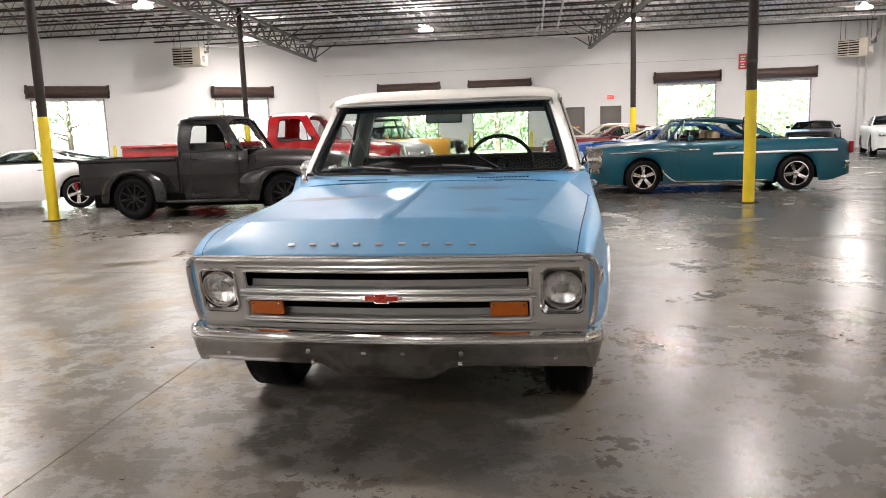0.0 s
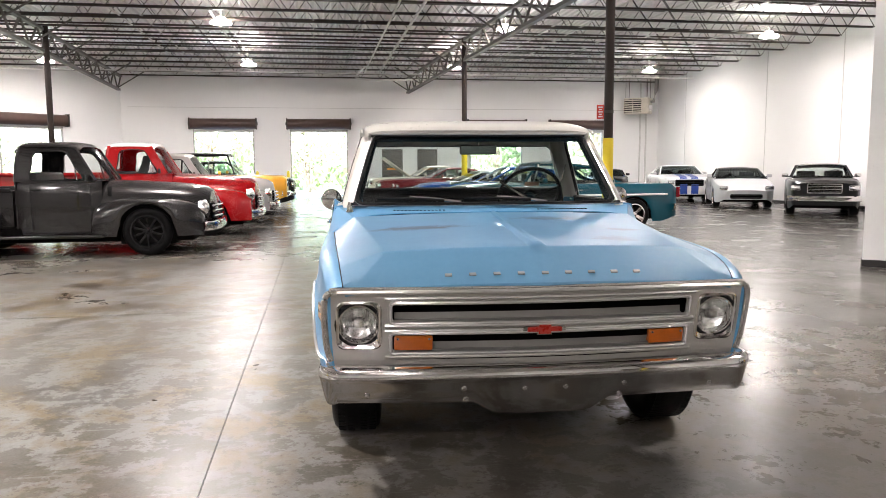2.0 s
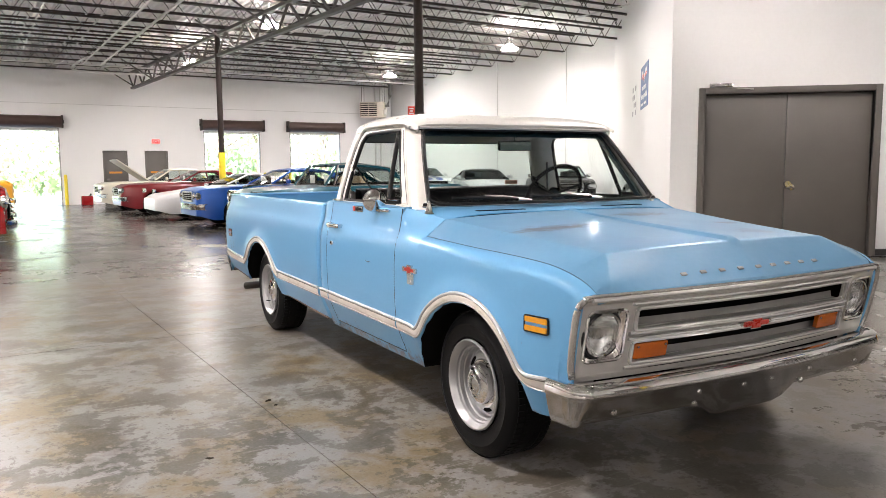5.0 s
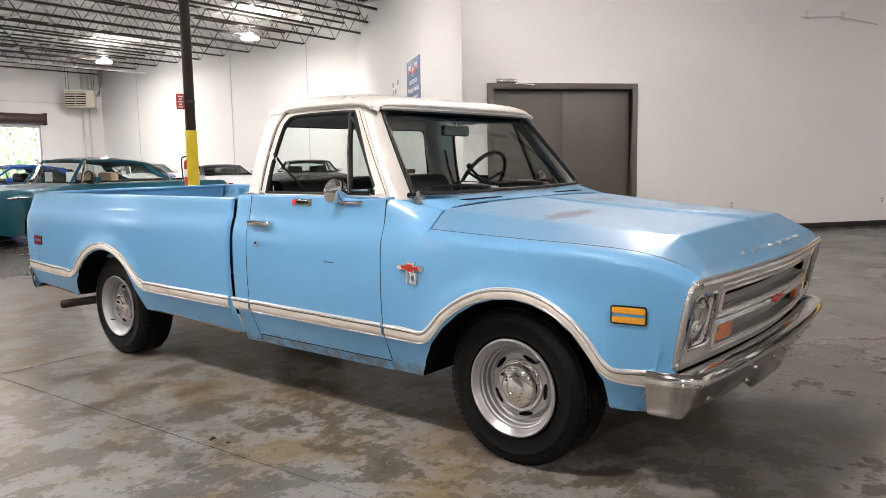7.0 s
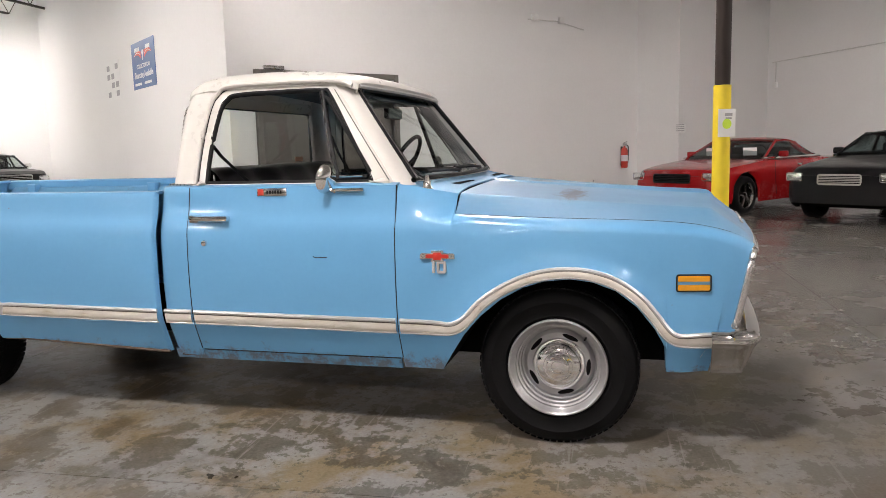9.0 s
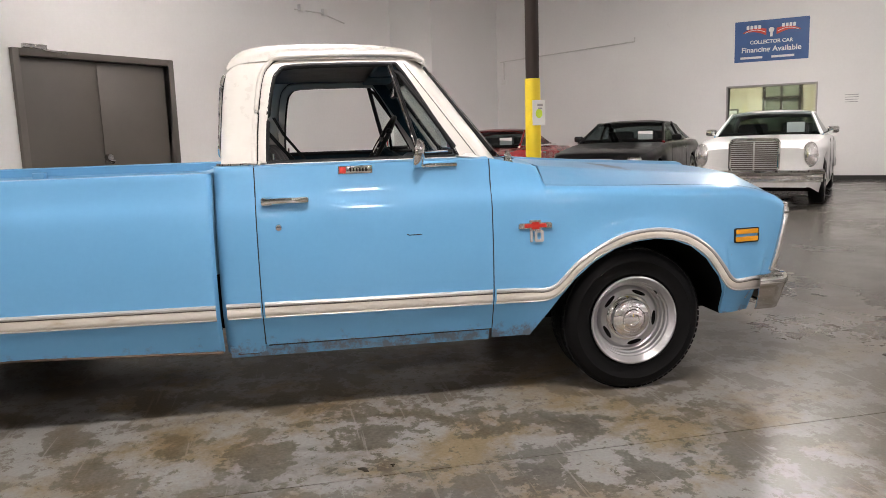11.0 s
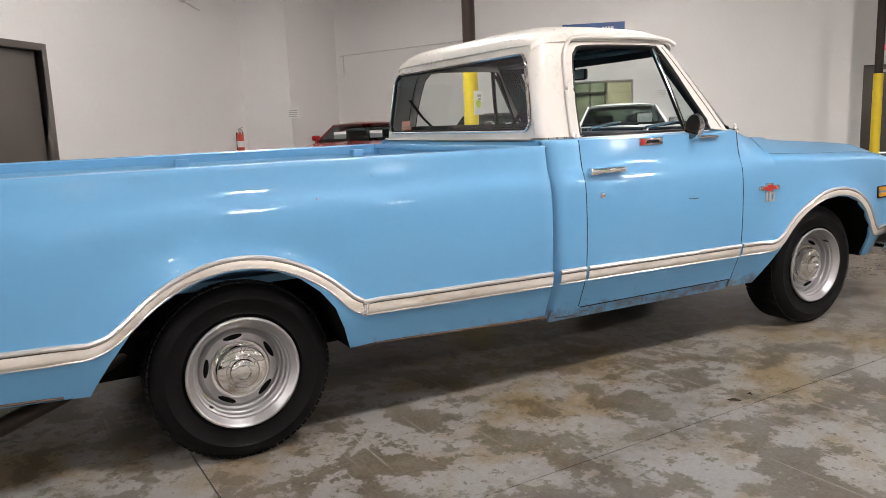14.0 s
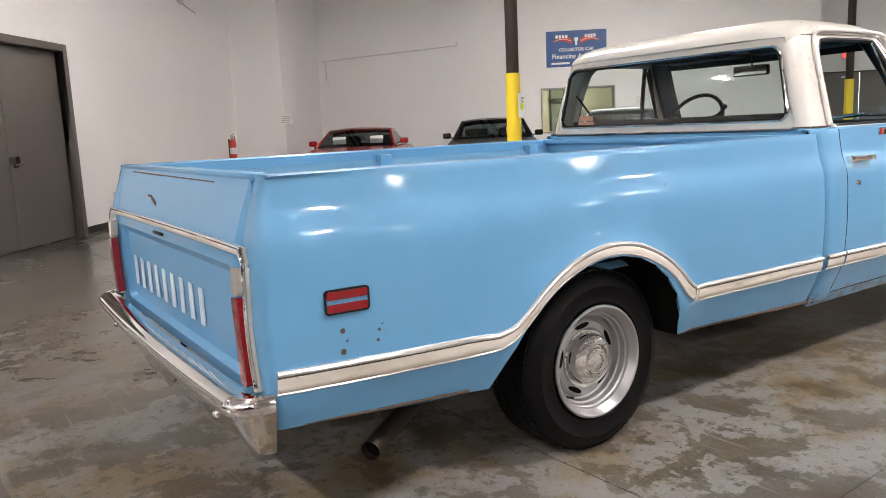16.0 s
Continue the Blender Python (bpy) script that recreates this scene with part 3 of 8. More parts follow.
JX0, JX1 = -30.0, 15.4
joist_mesh = truss(Geo(), (JX0, 0), (JX1, 0), 5.30, 5.88, 0.050, 0.015, 0.86, 0.5).mesh("roof_joist", STEELDARK, 30)
y = 30.3
while y > -12:
    tagged(part("roof_joist", joist_mesh, STEELDARK, at=pose(0, y, 0)), "dark open-web steel roof joist", "joist", "roof joists", "structure")
    y -= 1.42
for gx in (-20.2, -8.0, 4.2):
    g = truss(Geo(), (gx + 1.55, -20), (gx - 1.15, 30.6), 4.66, 5.27, 0.085, 0.05, 1.42, 0.5)
    for k in range(14):
        yy = 29.6 - k * 2.84
        xx = gx + 1.55 - (yy + 20) * 2.7 / 50.6
        g.bar((xx, yy, 4.66), (xx - 1.1, yy, 5.34), 0.04)
        g.bar((xx, yy, 4.66), (xx + 1.1, yy, 5.34), 0.04)
    tagged(setting("roof_girder", g, plain("girder_steel", (0.075, 0.066, 0.058), 0.5, var=0.2), "grey steel joist girder carrying the roof"), group="roof girders", category="girder")

# bridging and sprinkler pipes
g = Geo()
for bx in (-16.6, -14.0, -11.4, -6.0, -3.6, -1.0, 0.4, 6.6, 9.2, 11.4):
    g.bar((bx, -12, 5.34), (bx, 31, 5.34), 0.035)
    g.bar((bx, -12, 5.84), (bx, 31, 5.84), 0.035)
setting("roof_bridging", g, plain("galvanised_bridging", (0.62, 0.61, 0.59), 0.4, 0.2), "light steel bridging between the roof joists")
pipes = thing("sprinkler_pipe", "white sprinkler pipes slung under the roof joists", "pipe")
g = Geo()
g.tube([(1.6, -10, 5.20), (1.6, 27.6, 5.20)], 0.035)
g.tube([(1.0, -10, 5.20), (1.0, 27.6, 5.20)], 0.03)
part("main_pipe", g, PIPEWHITE, pipes)
g = Geo()
g.tube(smooth_path([(0.9, 26.0, 5.20), (0.75, 27.8, 5.18), (0.9, 28.0, 4.98), (3.6, 28.0, 4.98)], 4), 0.04)
g.tube([(-28, 27.2, 5.12), (15.2, 27.2, 5.12)], 0.03)
part("branch_pipe", g, PIPEWHITE, pipes)

# fixed ceiling lamps: shallow round high bays
LAMPS = [(x, y) for y in (25.4, 17.2, 9.0, 1.2) for x in (-10.4, -3.4, 4.3, 12.35) if not (x > 10 and y < 10)]
# Lamps out of view: grid carried on, some added to brighten the truck's nose.
LAMPS += [(-3.4, -8.6), (5.4, -5.8), (-10.4, -7.4), (-18.0, 17.2), (-18.0, 4.0), (-3.4, -16.4), (-10.4, -15.6), (-18.0, -4.2), (-18.0, -12.4)]
lamp_g = Geo().lathe([(0.02, 0.17), (0.10, 0.165), (0.13, 0.08), (0.25, 0.06), (0.27, 0.0), (0.235, -0.002), (0.232, 0.018)], 28, "z")
lens_g = Geo().lathe([(0.001, 0.004), (0.231, 0.004), (0.231, 0.016), (0.001, 0.016)], 28, "z")
hook_g = Geo().tube([(0, 0, 0.16), (0, 0, 0.62)], 0.012, 6)
first = None
for lx, ly in LAMPS:
    m = pose(lx, ly, 5.13)
    if first is None:
        first = thing("high_bay_lamp", "round white high-bay lamp hanging from a roof joist", "lamp", m, "high-bay lamps")
        part("housing", lamp_g, HOUSINGGLOW, first, "lamp housing set glowing to light the deck")
        part("lens", lens_g, LAMPGLOW, first, "glowing white lens")
        part("hanger", hook_g, STEELLIGHT, first)
    else:
        copy_thing(first, m)
    li = new("high_bay_light", bpy.data.lights.new("high_bay_light", "AREA"))
    li.data.shape, li.data.size, li.data.energy, li.data.color = "DISK", 0.36, LAMP_POWER, (0.993, 0.898, 0.876)
    li.matrix_basis = pose(lx, ly, 5.115)

# ---- columns ----
col_g = Geo().tube([(0, 0, 0.012), (0, 0, 5.35)], 0.082, 20)
sleeve_g = Geo().tube([(0, 0, 0.012), (0, 0, 1.85)], 0.094, 24)
plate_g = Geo().box((0, 0, 0.007), (0.3, 0.3, 0.014), 0.004)
first_col = None
for cx, cy in ((4.17, 9.14), (-8.02, 8.66), (4.82, -1.45), (3.62, 19.75), (-8.47, 19.5), (5.5, -12.0), (-20.2, 8.2), (-20.3, 19.2), (-7.4, -2.2)):
    m = pose(cx, cy, 0)
    if first_col is None:
        first_col = thing("steel_column", "dark brown round steel column with a yellow lower sleeve", "column", m, "hall columns", "structure")
        part("shaft", col_g, STEELBROWN, first_col)
        part("sleeve", sleeve_g, YELLOW, first_col, "yellow safety sleeve")
        part("base_plate", plate_g, STEELBROWN, first_col)
    else:
        copy_thing(first_col, m)


# ---- roll-up doors ----
def roll_door(name, m, width):
    """Opened roll-up door: local x along the wall, y into the hall."""
    d = thing(name, "open brown roll-up door coiled above a bright doorway", "roll-up door", m, "roll-up doors", "structure")
    g = Geo()
    prof = [(0.0, HEAD + 0.02), (0.10, HEAD + 0.02), (0.22, HEAD + 0.06), (0.30, HEAD + 0.16), (0.32, HEAD + 0.28), (0.27, HEAD + 0.40), (0.16, HEAD + 0.47), (0.0, HEAD + 0.47)]
    g.grid([[(x, y, z) for y, z in prof] for x in (-0.1, width + 0.1)])
    for x in (-0.1, width + 0.1):
        g.cap([(x, y, z) for y, z in prof])
    part("coil", g, ROLLBROWN, d)
    g = Geo()
    for x in (-0.13, width + 0.13):
        g.box((x, 0.16, HEAD + 0.25), (0.05, 0.34, 0.5), 0.01)
        g.tube([(x - 0.06, 0.16, HEAD + 0.25), (x + 0.06, 0.16, HEAD + 0.25)], 0.07, 12)
    part("bracket", g, STEELDARK, d)
    part("bottom_bar", Geo().box((width / 2, -0.05, HEAD - 0.05), (width - 0.02, 0.06, 0.12), 0.01), PIPEWHITE, d, "white bottom bar of the curtain")
    g = Geo()
    for x in (0.015, width - 0.015):
        g.box((x, -0.04, HEAD / 2), (0.05, 0.09, HEAD), 0.004)
    part("guide_rail", g, STEELLIGHT, d)
    return d


for i, (x0, x1) in enumerate(NORTH_DOORS):
    roll_door(f"roll_up_door_{i + 1}", pose(x1, 31, 0, 0, 0, 180), x1 - x0)
for i, (s0, s1) in enumerate(WEST_DOORS):
    roll_door(f"roll_up_door_{i + 5}", Matrix.Translation(wpt(s1, 0)) @ Matrix(((-WD.x, WN.x, 0, 0), (-WD.y, WN.y, 0, 0), (0, 0, 1, 0), (0, 0, 0, 1))), s1 - s0)

# bollards beside the doorways
bol = None
spots = [(x0 - 0.12, 30.75) for x0, _ in NORTH_DOORS] + [(x1 + 0.12, 30.75) for _, x1 in NORTH_DOORS] + [tuple((wpt(s, 0.25))[:2]) for s in (9.3, 12.2, 2.4, 5.12)]
for sx_, sy_ in spots:
    m = pose(sx_, sy_, 0)
    if bol is None:
        bol = thing("bollard", "yellow painted steel bollard beside a doorway", "bollard", m, "door bollards")
        part("post", Geo().lathe([(0.0, 1.22), (0.04, 1.21), (0.062, 1.17), (0.065, 1.1), (0.065, 0.0)], 16, "z"), YELLOW, bol)
    else:
        copy_thing(bol, m)

# doors for people in the north wall
for i, (x0, x1) in enumerate(NORTH_MAN):
    d = thing(f"door_{i + 1}", "dark grey steel door with an orange stripe sign", "door", pose(x0, 31, 0), "exit doors", "structure")
    w = x1 - x0
    part("leaf", Geo().box((w / 2, 0.06, 1.08), (w - 0.1, 0.045, 2.13), 0.004), GREYDOOR, d)
    g = Geo()
    g.box((0.025, 0.03, 1.09), (0.05, 0.12, 2.18), 0.004)
    g.box((w - 0.025, 0.03, 1.09), (0.05, 0.12, 2.18), 0.004)
    g.box((w / 2, 0.03, 2.155), (w - 0.1, 0.12, 0.05), 0.004)
    part("frame", g, GREYDOOR, d)
    part("sign", Geo().box((w / 2, 0.032, 1.28), (0.5, 0.004, 0.08)), ORANGEP, d, "orange stripe sign")
    part("door_handle", Geo().tube([(0.12, 0.03, 1.0), (0.12, -0.03, 1.0), (0.24, -0.03, 1.0)], 0.012), DULL, d)


def exit_sign(m):
    s = thing("exit_sign", "small red glowing exit sign on the wall", "exit sign", m)
    part("housing", Geo().box((0, -0.03, 0), (0.34, 0.06, 0.21), 0.01), PLASTIC, s)
    part("face", Geo().box((0, -0.063, 0), (0.30, 0.004, 0.17)), EXITGLOW, s)
    c = bpy.data.curves.new("exit_letters", "FONT")
    c.body, c.size, c.align_x, c.align_y, c.extrude = "EXIT", 0.13, "CENTER", "CENTER", 0.001
    t = new("letters", c)
    c.materials.append(WHITEP)
    t.parent, t.matrix_basis = s, pose(0, -0.067, 0, 90, 0, 0)
    return s


exit_sign(pose(4.06, 30.99, 2.57))

# ---- grey double door in the office wall ----
dm = Matrix(((BU.x, BV.x, 0, bpt(GD0, V_DOOR).x), (BU.y, BV.y, 0, bpt(GD0, V_DOOR).y), (0, 0, 1, 0), (0, 0, 0, 1)))
dd = thing("door_3", "closed grey steel double door with lever handle and closer", "double door", dm, kind="structure")
W = GD1 - GD0
g = Geo()
for x in (0.045, W - 0.045):
    g.box((x, 0.0, GDH / 2), (0.09, 0.13, GDH), 0.006)
g.box((W / 2, 0.0, GDH - 0.045), (W - 0.18, 0.13, 0.09), 0.006)
part("frame", g, GREYDOOR, dd)
# Unseen strip and backing added behind the leaves to stop daylight leaking.
part("leak_strip", Geo().box((W / 2, 0.15, 0.012), (W - 0.02, 0.10, 0.022), 0.004), STEELDARK, dd, "added dark strip that stops light under the doors")
part("backing", Geo().box((W / 2, 0.24, GDH / 2), (W + 0.4, 0.03, GDH + 0.2)), STEELDARK, dd)
for x in (W / 4 + 0.045, W * 3 / 4 - 0.045):
    part("leaf", Geo().box((x, 0.075, (GDH - 0.09) / 2 + 0.002), (W / 2 - 0.098, 0.045, GDH - 0.10), 0.003), GREYDOOR, dd)
g = Geo().lathe([(0.0, -0.012), (0.045, -0.01), (0.05, 0.0)], 20, "y", (W / 2 + 0.10, 0.05, 1.0))
g.tube([(W / 2 + 0.10, 0.05, 1.0), (W / 2 + 0.10, -0.02, 1.0), (W / 2 + 0.0, -0.02, 0.995)], 0.013)
g.tube([(W / 2 + 0.03, 0.05, 1.05), (W / 2 + 0.03, -0.03, 1.05)], 0.045, 14)
part("door_handle", g, DULL, dd, "steel lever handle")
g = Geo().box((0.30, -0.06, GDH + 0.03), (0.32, 0.05, 0.06), 0.006)
g.bar((0.4, -0.07, GDH - 0.0), (0.75, -0.075, GDH - 0.03), 0.02)
g.bar((0.75, -0.075, GDH - 0.03), (0.5, 0.03, GDH - 0.06), 0.02)
part("door_closer", g, DULL, dd, "steel door closer arm")


# ---- banners ----
def banner(m):
    """Vinyl banner, local x along the wall, y into the wall."""
    b = thing("banner", "blue vinyl wall banner with white lettering and red wings", "banner", m, "banners")
    part("sheet", Geo().box((0.725, -0.004, 0.425), (1.45, 0.008, 0.85)), SIGNBLUE, b)

    def words(text, size, x, z):
        c = bpy.data.curves.new("banner_words", "FONT")
        c.body, c.size, c.align_x, c.align_y, c.extrude, c.offset = text, size, "CENTER", "CENTER", 0.0008, 0.003
        c.materials.append(WHITEP)
        t = new("words", c)
        t.parent, t.matrix_basis = b, pose(x, -0.011, z, 90, 0, 0)

    words("COLLECTOR CAR", 0.105, 0.725, 0.40)
    words("Financing Available", 0.155, 0.725, 0.245)
    for x0, x1 in ((0.12, 0.56), (0.74, 1.18)):
        part("bar", Geo().box(((x0 + x1) / 2, -0.010, 0.085), (x1 - x0, 0.003, 0.045)), WHITEP, b)
    for x0, x1 in ((0.22, 0.53), (0.92, 1.20)):
        n = 4
        for k in range(n):
            q = (x1 - x0) / n
            part("bar", Geo().box((x0 + (k + 0.5) * q, -0.010, 0.715), (q * 0.72, 0.003, 0.075)), WHITEP, b)
    for s in (-1, 1):
        rows = []
        for k in range(13):
            t = k / 12
            x = 0.725 + s * (0.10 + 0.46 * t)
            z = 0.60 + 0.055 * math.sin(t * 3.0)
            h = 0.055 * (1 - t) + 0.012
            rows.append([(x, -0.0105, z - h), (x, -0.0105, z + h)])
        part("wing", Geo().grid(rows), SIGNRED, b, "red wing shape")
    g = Geo()
    for s in (-1, 1):
        g.grid([[(0.725 + s * (0.12 + 0.40 * k / 10), -0.0125, 0.60 + 0.055 * math.sin(k * 0.3) - 0.008 + 0.004), (0.725 + s * (0.12 + 0.40 * k / 10), -0.0125, 0.60 + 0.055 * math.sin(k * 0.3) + 0.008)] for k in range(11)])
    g.lathe([(0.0, -0.012), (0.05, -0.011), (0.055, -0.008)], 14, "y", (0.725, 0, 0.64))
    g.box((0.725, -0.010, 0.56), (0.05, 0.003, 0.12))
    part("crest", g, WHITEP, b, "white crest shape")
    return b


def on_back_wall(v, z):
    """x runs towards lower v, as read from the hall."""
    o = bpt(U_BACK, v, z)
    return Matrix(((-BV.x, BU.x, 0, o.x), (-BV.y, BU.y, 0, o.y), (0, 0, 1, o.z), (0, 0, 0, 1)))


def on_sign_wall(v, z):
    o = bpt(U_SIGN, v, z)
    return Matrix(((-BV.x, BU.x, 0, o.x), (-BV.y, BU.y, 0, o.y), (0, 0, 1, o.z), (0, 0, 0, 1)))


def on_door_wall(u, z):
    o = bpt(u, V_DOOR, z)
    return Matrix(((BU.x, BV.x, 0, o.x), (BU.y, BV.y, 0, o.y), (0, 0, 1, o.z), (0, 0, 0, 1)))


banner(on_back_wall(1.13, 2.53))
banner(on_sign_wall(12.6, 2.50))
poster = thing("wall_poster", "white paper posters with grey print taped to the wall", "poster", on_sign_wall(14.6, 2.42))
part("sheet", Geo().box((0.5, -0.003, 0.4), (1.05, 0.004, 0.8)), PAPER, poster)
g = Geo()
for r in range(4):
    for c in range(3):
        if (r + c) % 3 != 1:
            part("print_block", Geo().box((0.16 + c * 0.33, -0.007, 0.12 + r * 0.18), (0.22, 0.003, 0.11)), GREYPRINT, poster)
for m, w, h in ((on_back_wall(-1.0, 1.55), 0.30, 0.24), (on_door_wall(10.25, 1.30), 0.02, 0.02)):
    n = thing("wall_notice", "small white notice with grey lines on the wall", "notice", m, "wall notices")
    part("sheet", Geo().box((w / 2, -0.002, h / 2), (w, 0.003, h)), PAPER, n)
    g = Geo()
    for k in range(4):
        g.box((w / 2, -0.0045, h * (0.2 + 0.2 * k)), (w * 0.8, 0.002, h * 0.05))
    part("print", g, GREYPRINT, n)
o = bpt(U_JUT, V_DOOR - 0.95, 1.42)
n = thing("wall_notice", "small white notice with grey lines on the wall", "notice", Matrix(((-BV.x, BU.x, 0, o.x), (-BV.y, BU.y, 0, o.y), (0, 0, 1, o.z), (0, 0, 0, 1))), "wall notices")
part("sheet", Geo().box((0.14, -0.002, 0.1), (0.26, 0.003, 0.2)), PAPER, n)
g = Geo()
for k in range(4):
    g.box((0.14, -0.0045, 0.04 + 0.04 * k), (0.2, 0.002, 0.012))
part("print", g, GREYPRINT, n)

# ---- office window with a lit room behind ----
wm = on_back_wall(OW0, OWZ0)
ow = thing("window_1", "office window with pale frame looking into a lit room", "window", wm, kind="structure")
w, h = OW0 - OW1, OWZ1 - OWZ0
g = Geo()
for c, s in (((0.02, 0.1, h / 2), (0.04, 0.24, h)), ((w - 0.02, 0.1, h / 2), (0.04, 0.24, h)), ((w / 2, 0.1, 0.02), (w - 0.08, 0.24, 0.04)), ((w / 2, 0.1, h - 0.02), (w - 0.08, 0.24, 0.04))):
    g.box(c, s, 0.004)
part("window_frame", g, STEELLIGHT, ow)
pane = part("pane", Geo().box((w / 2, 0.1, h / 2), (w - 0.08, 0.006, h - 0.08)), GLASS, ow, "clear office window pane")
pane.visible_shadow = False
office = thing("office_room", "small cream-walled office behind the window", "room", wm, kind="structure")
CREAMW = plain("cream_office_wall", (0.60, 0.54, 0.42), 0.6)
part("back_wall", Geo().box((-0.9, 3.2, 0.6), (2.6, 0.1, 3.4)), CREAMW, office)
part("side_wall", Geo().box((-1.6, 1.7, 0.6), (0.1, 3.0, 3.4)), CREAMW, office)
part("far_wall", Geo().box((3.6, 1.7, 0.6), (0.1, 3.0, 3.4)), CREAMW, office)
part("partition", Geo().box((2.4, 3.2, 0.6), (2.3, 0.1, 3.4)), CREAMW, office)
part("office_ceiling", Geo().box((1.0, 1.75, 2.0), (5.2, 3.0, 0.1)), PLASTIC, office)
g = Geo()
for x in (0.42, 0.82, 1.24):
    g.box((x, 3.1, 0.6), (0.06, 0.1, 3.0), 0.004)
g.box((0.82, 3.1, 0.9), (0.9, 0.1, 0.06), 0.004)
part("glazed_door_frame", g, STEELDARK, office)
# Added panel closes the gap in the walls where bright sky came through.
part("sky_gap_panel", Geo().box((0.82, 3.17, 0.6), (0.86, 0.02, 3.0)), plain("mottled_green_panel", (0.20, 0.22, 0.16), 0.5, var=0.35, scale=3), office, "added dim green panel that shuts out the sky")
ol = new("office_light", bpy.data.lights.new("office_light", "AREA"))
ol.data.energy, ol.data.size, ol.data.color = 7, 0.8, (1.0, 0.9, 0.72)
ol.matrix_basis = wm @ pose(0.6, 1.6, 1.9)
pic = thing("wall_picture", "small framed picture on the office wall", "picture", wm @ pose(-0.35, 3.13, 0.45))
part("frame", Geo().box((0, 0, 0), (0.34, 0.03, 0.42), 0.006), STEELBROWN, pic)
part("print", Geo().box((0, -0.018, 0), (0.26, 0.004, 0.33)), PAPER, pic)

# dark doors and exit sign in the recess
o = bpt(U_BACK + 2.2, -6.3, 0)
rd = thing("door_4", "dark grey steel double doors in the recess", "double door", Matrix(((-BV.x, BU.x, 0, o.x), (-BV.y, BU.y, 0, o.y), (0, 0, 1, 0), (0, 0, 0, 1))), kind="structure")
for x in (0.475, 1.425):
    part("leaf", Geo().box((x, 0.06, 1.09), (0.93, 0.045, 2.16), 0.004), GREYDOOR, rd)
part("frame", Geo().box((0.95, 0.05, 2.185), (1.9, 0.1, 0.03), 0.003), STEELDARK, rd)
part("sign", Geo().box((0.62, 0.03, 2.05), (0.3, 0.006, 0.06)), PAPER, rd)
o = bpt(U_BACK + 2.2, -6.9, 2.62)
exit_sign(Matrix(((-BV.x, BU.x, 0, o.x), (-BV.y, BU.y, 0, o.y), (0, 0, 1, o.z), (0, 0, 0, 1))))
el = thing("emergency_light", "white twin-head emergency light above an exit sign", "emergency light", Matrix(((-BV.x, BU.x, 0, o.x), (-BV.y, BU.y, 0, o.y), (0, 0, 1, o.z + 0.32), (0, 0, 0, 1))))
part("case", Geo().box((0, -0.04, 0), (0.3, 0.08, 0.1), 0.02), PLASTIC, el)
for x in (-0.12, 0.12):
    part("lamp_head", Geo().lathe([(0.0, -0.15), (0.05, -0.15), (0.055, -0.1), (0.02, -0.08)], 14, "y", (x, 0, 0.02)), PLASTIC, el)

# ---- fire extinguishers and signs ----
def extinguisher(m):
    e = thing("fire_extinguisher", "red fire extinguisher with black hose hung on its bracket", "fire extinguisher", m, "fire extinguishers")
    part("cylinder", Geo().lathe([(0.0, 0.0), (0.06, 0.0), (0.07, 0.015), (0.07, 0.36), (0.055, 0.41), (0.025, 0.43), (0.02, 0.46), (0.0, 0.46)], 18, "z", (0, -0.085, 0)), SIGNRED, e)
    part("valve", Geo().box((0, -0.09, 0.49), (0.03, 0.09, 0.05), 0.006).bar((0, -0.06, 0.52), (0, -0.15, 0.55), 0.018), DULL, e)
    part("hose", Geo().tube(smooth_path([(0.02, -0.1, 0.48), (0.10, -0.1, 0.44), (0.10, -0.1, 0.2), (0.09, -0.1, 0.1)], 5), 0.011), RUBBERGAP, e)
    part("label_band", Geo().lathe([(0.0715, 0.14), (0.0715, 0.27)], 18, "z", (0, -0.085, 0)), PAPER, e)
    part("bracket", Geo().box((0, -0.01, 0.25), (0.05, 0.02, 0.4), 0.003), STEELDARK, e)
    return e


extinguisher(on_door_wall(9.78, 0.72))
extinguisher(pose(4.189, 9.232, 0.95, 0, 0, 168.5))
fs = thing("fire_sign", "red fire equipment sign projecting from the column", "sign", pose(4.17, 9.14, 2.19, 0, 0, -20))
part("plate", Geo().box((-0.145, 0, 0.125), (0.13, 0.01, 0.25), 0.003), SIGNRED, fs)
part("strap", Geo().lathe([(0.080, 0.10), (0.087, 0.10), (0.087, 0.15), (0.080, 0.15)], 20, "z"), STEELDARK, fs, "steel strap round the column")
g = Geo()
for k in range(5):
    g.box((-0.145, -0.0065, 0.04 + 0.042 * k), (0.05 if k % 2 else 0.08, 0.003, 0.02))
part("bars", g, WHITEP, fs)
cn = thing("column_notice", "laminated notice with a lime sticker taped to a column", "notice", pose(4.80, -1.44, 1.30, 0, 0, -65))
part("sheet", Geo().box((0.0, -0.106, 0.14), (0.21, 0.004, 0.30)), PAPER, cn)
part("sticker", Geo().lathe([(0.0, -0.111), (0.055, -0.111), (0.055, -0.109)], 18, "y", (0.0, 0, 0.13)), LIME, cn)
part("print", Geo().box((0.02, -0.110, 0.23), (0.09, 0.002, 0.03)).box((0.02, -0.110, 0.19), (0.07, 0.002, 0.02)), GREYPRINT, cn)

sb = thing("spray_bottle", "small red spray bottle with white cap beside a column", "spray bottle", pose(4.80, -1.28, 0))
part("bottle", Geo().lathe([(0.0, 0.0), (0.036, 0.0), (0.040, 0.01), (0.040, 0.15), (0.030, 0.185), (0.016, 0.20), (0.016, 0.215)], 18, "z"), SIGNRED, sb)
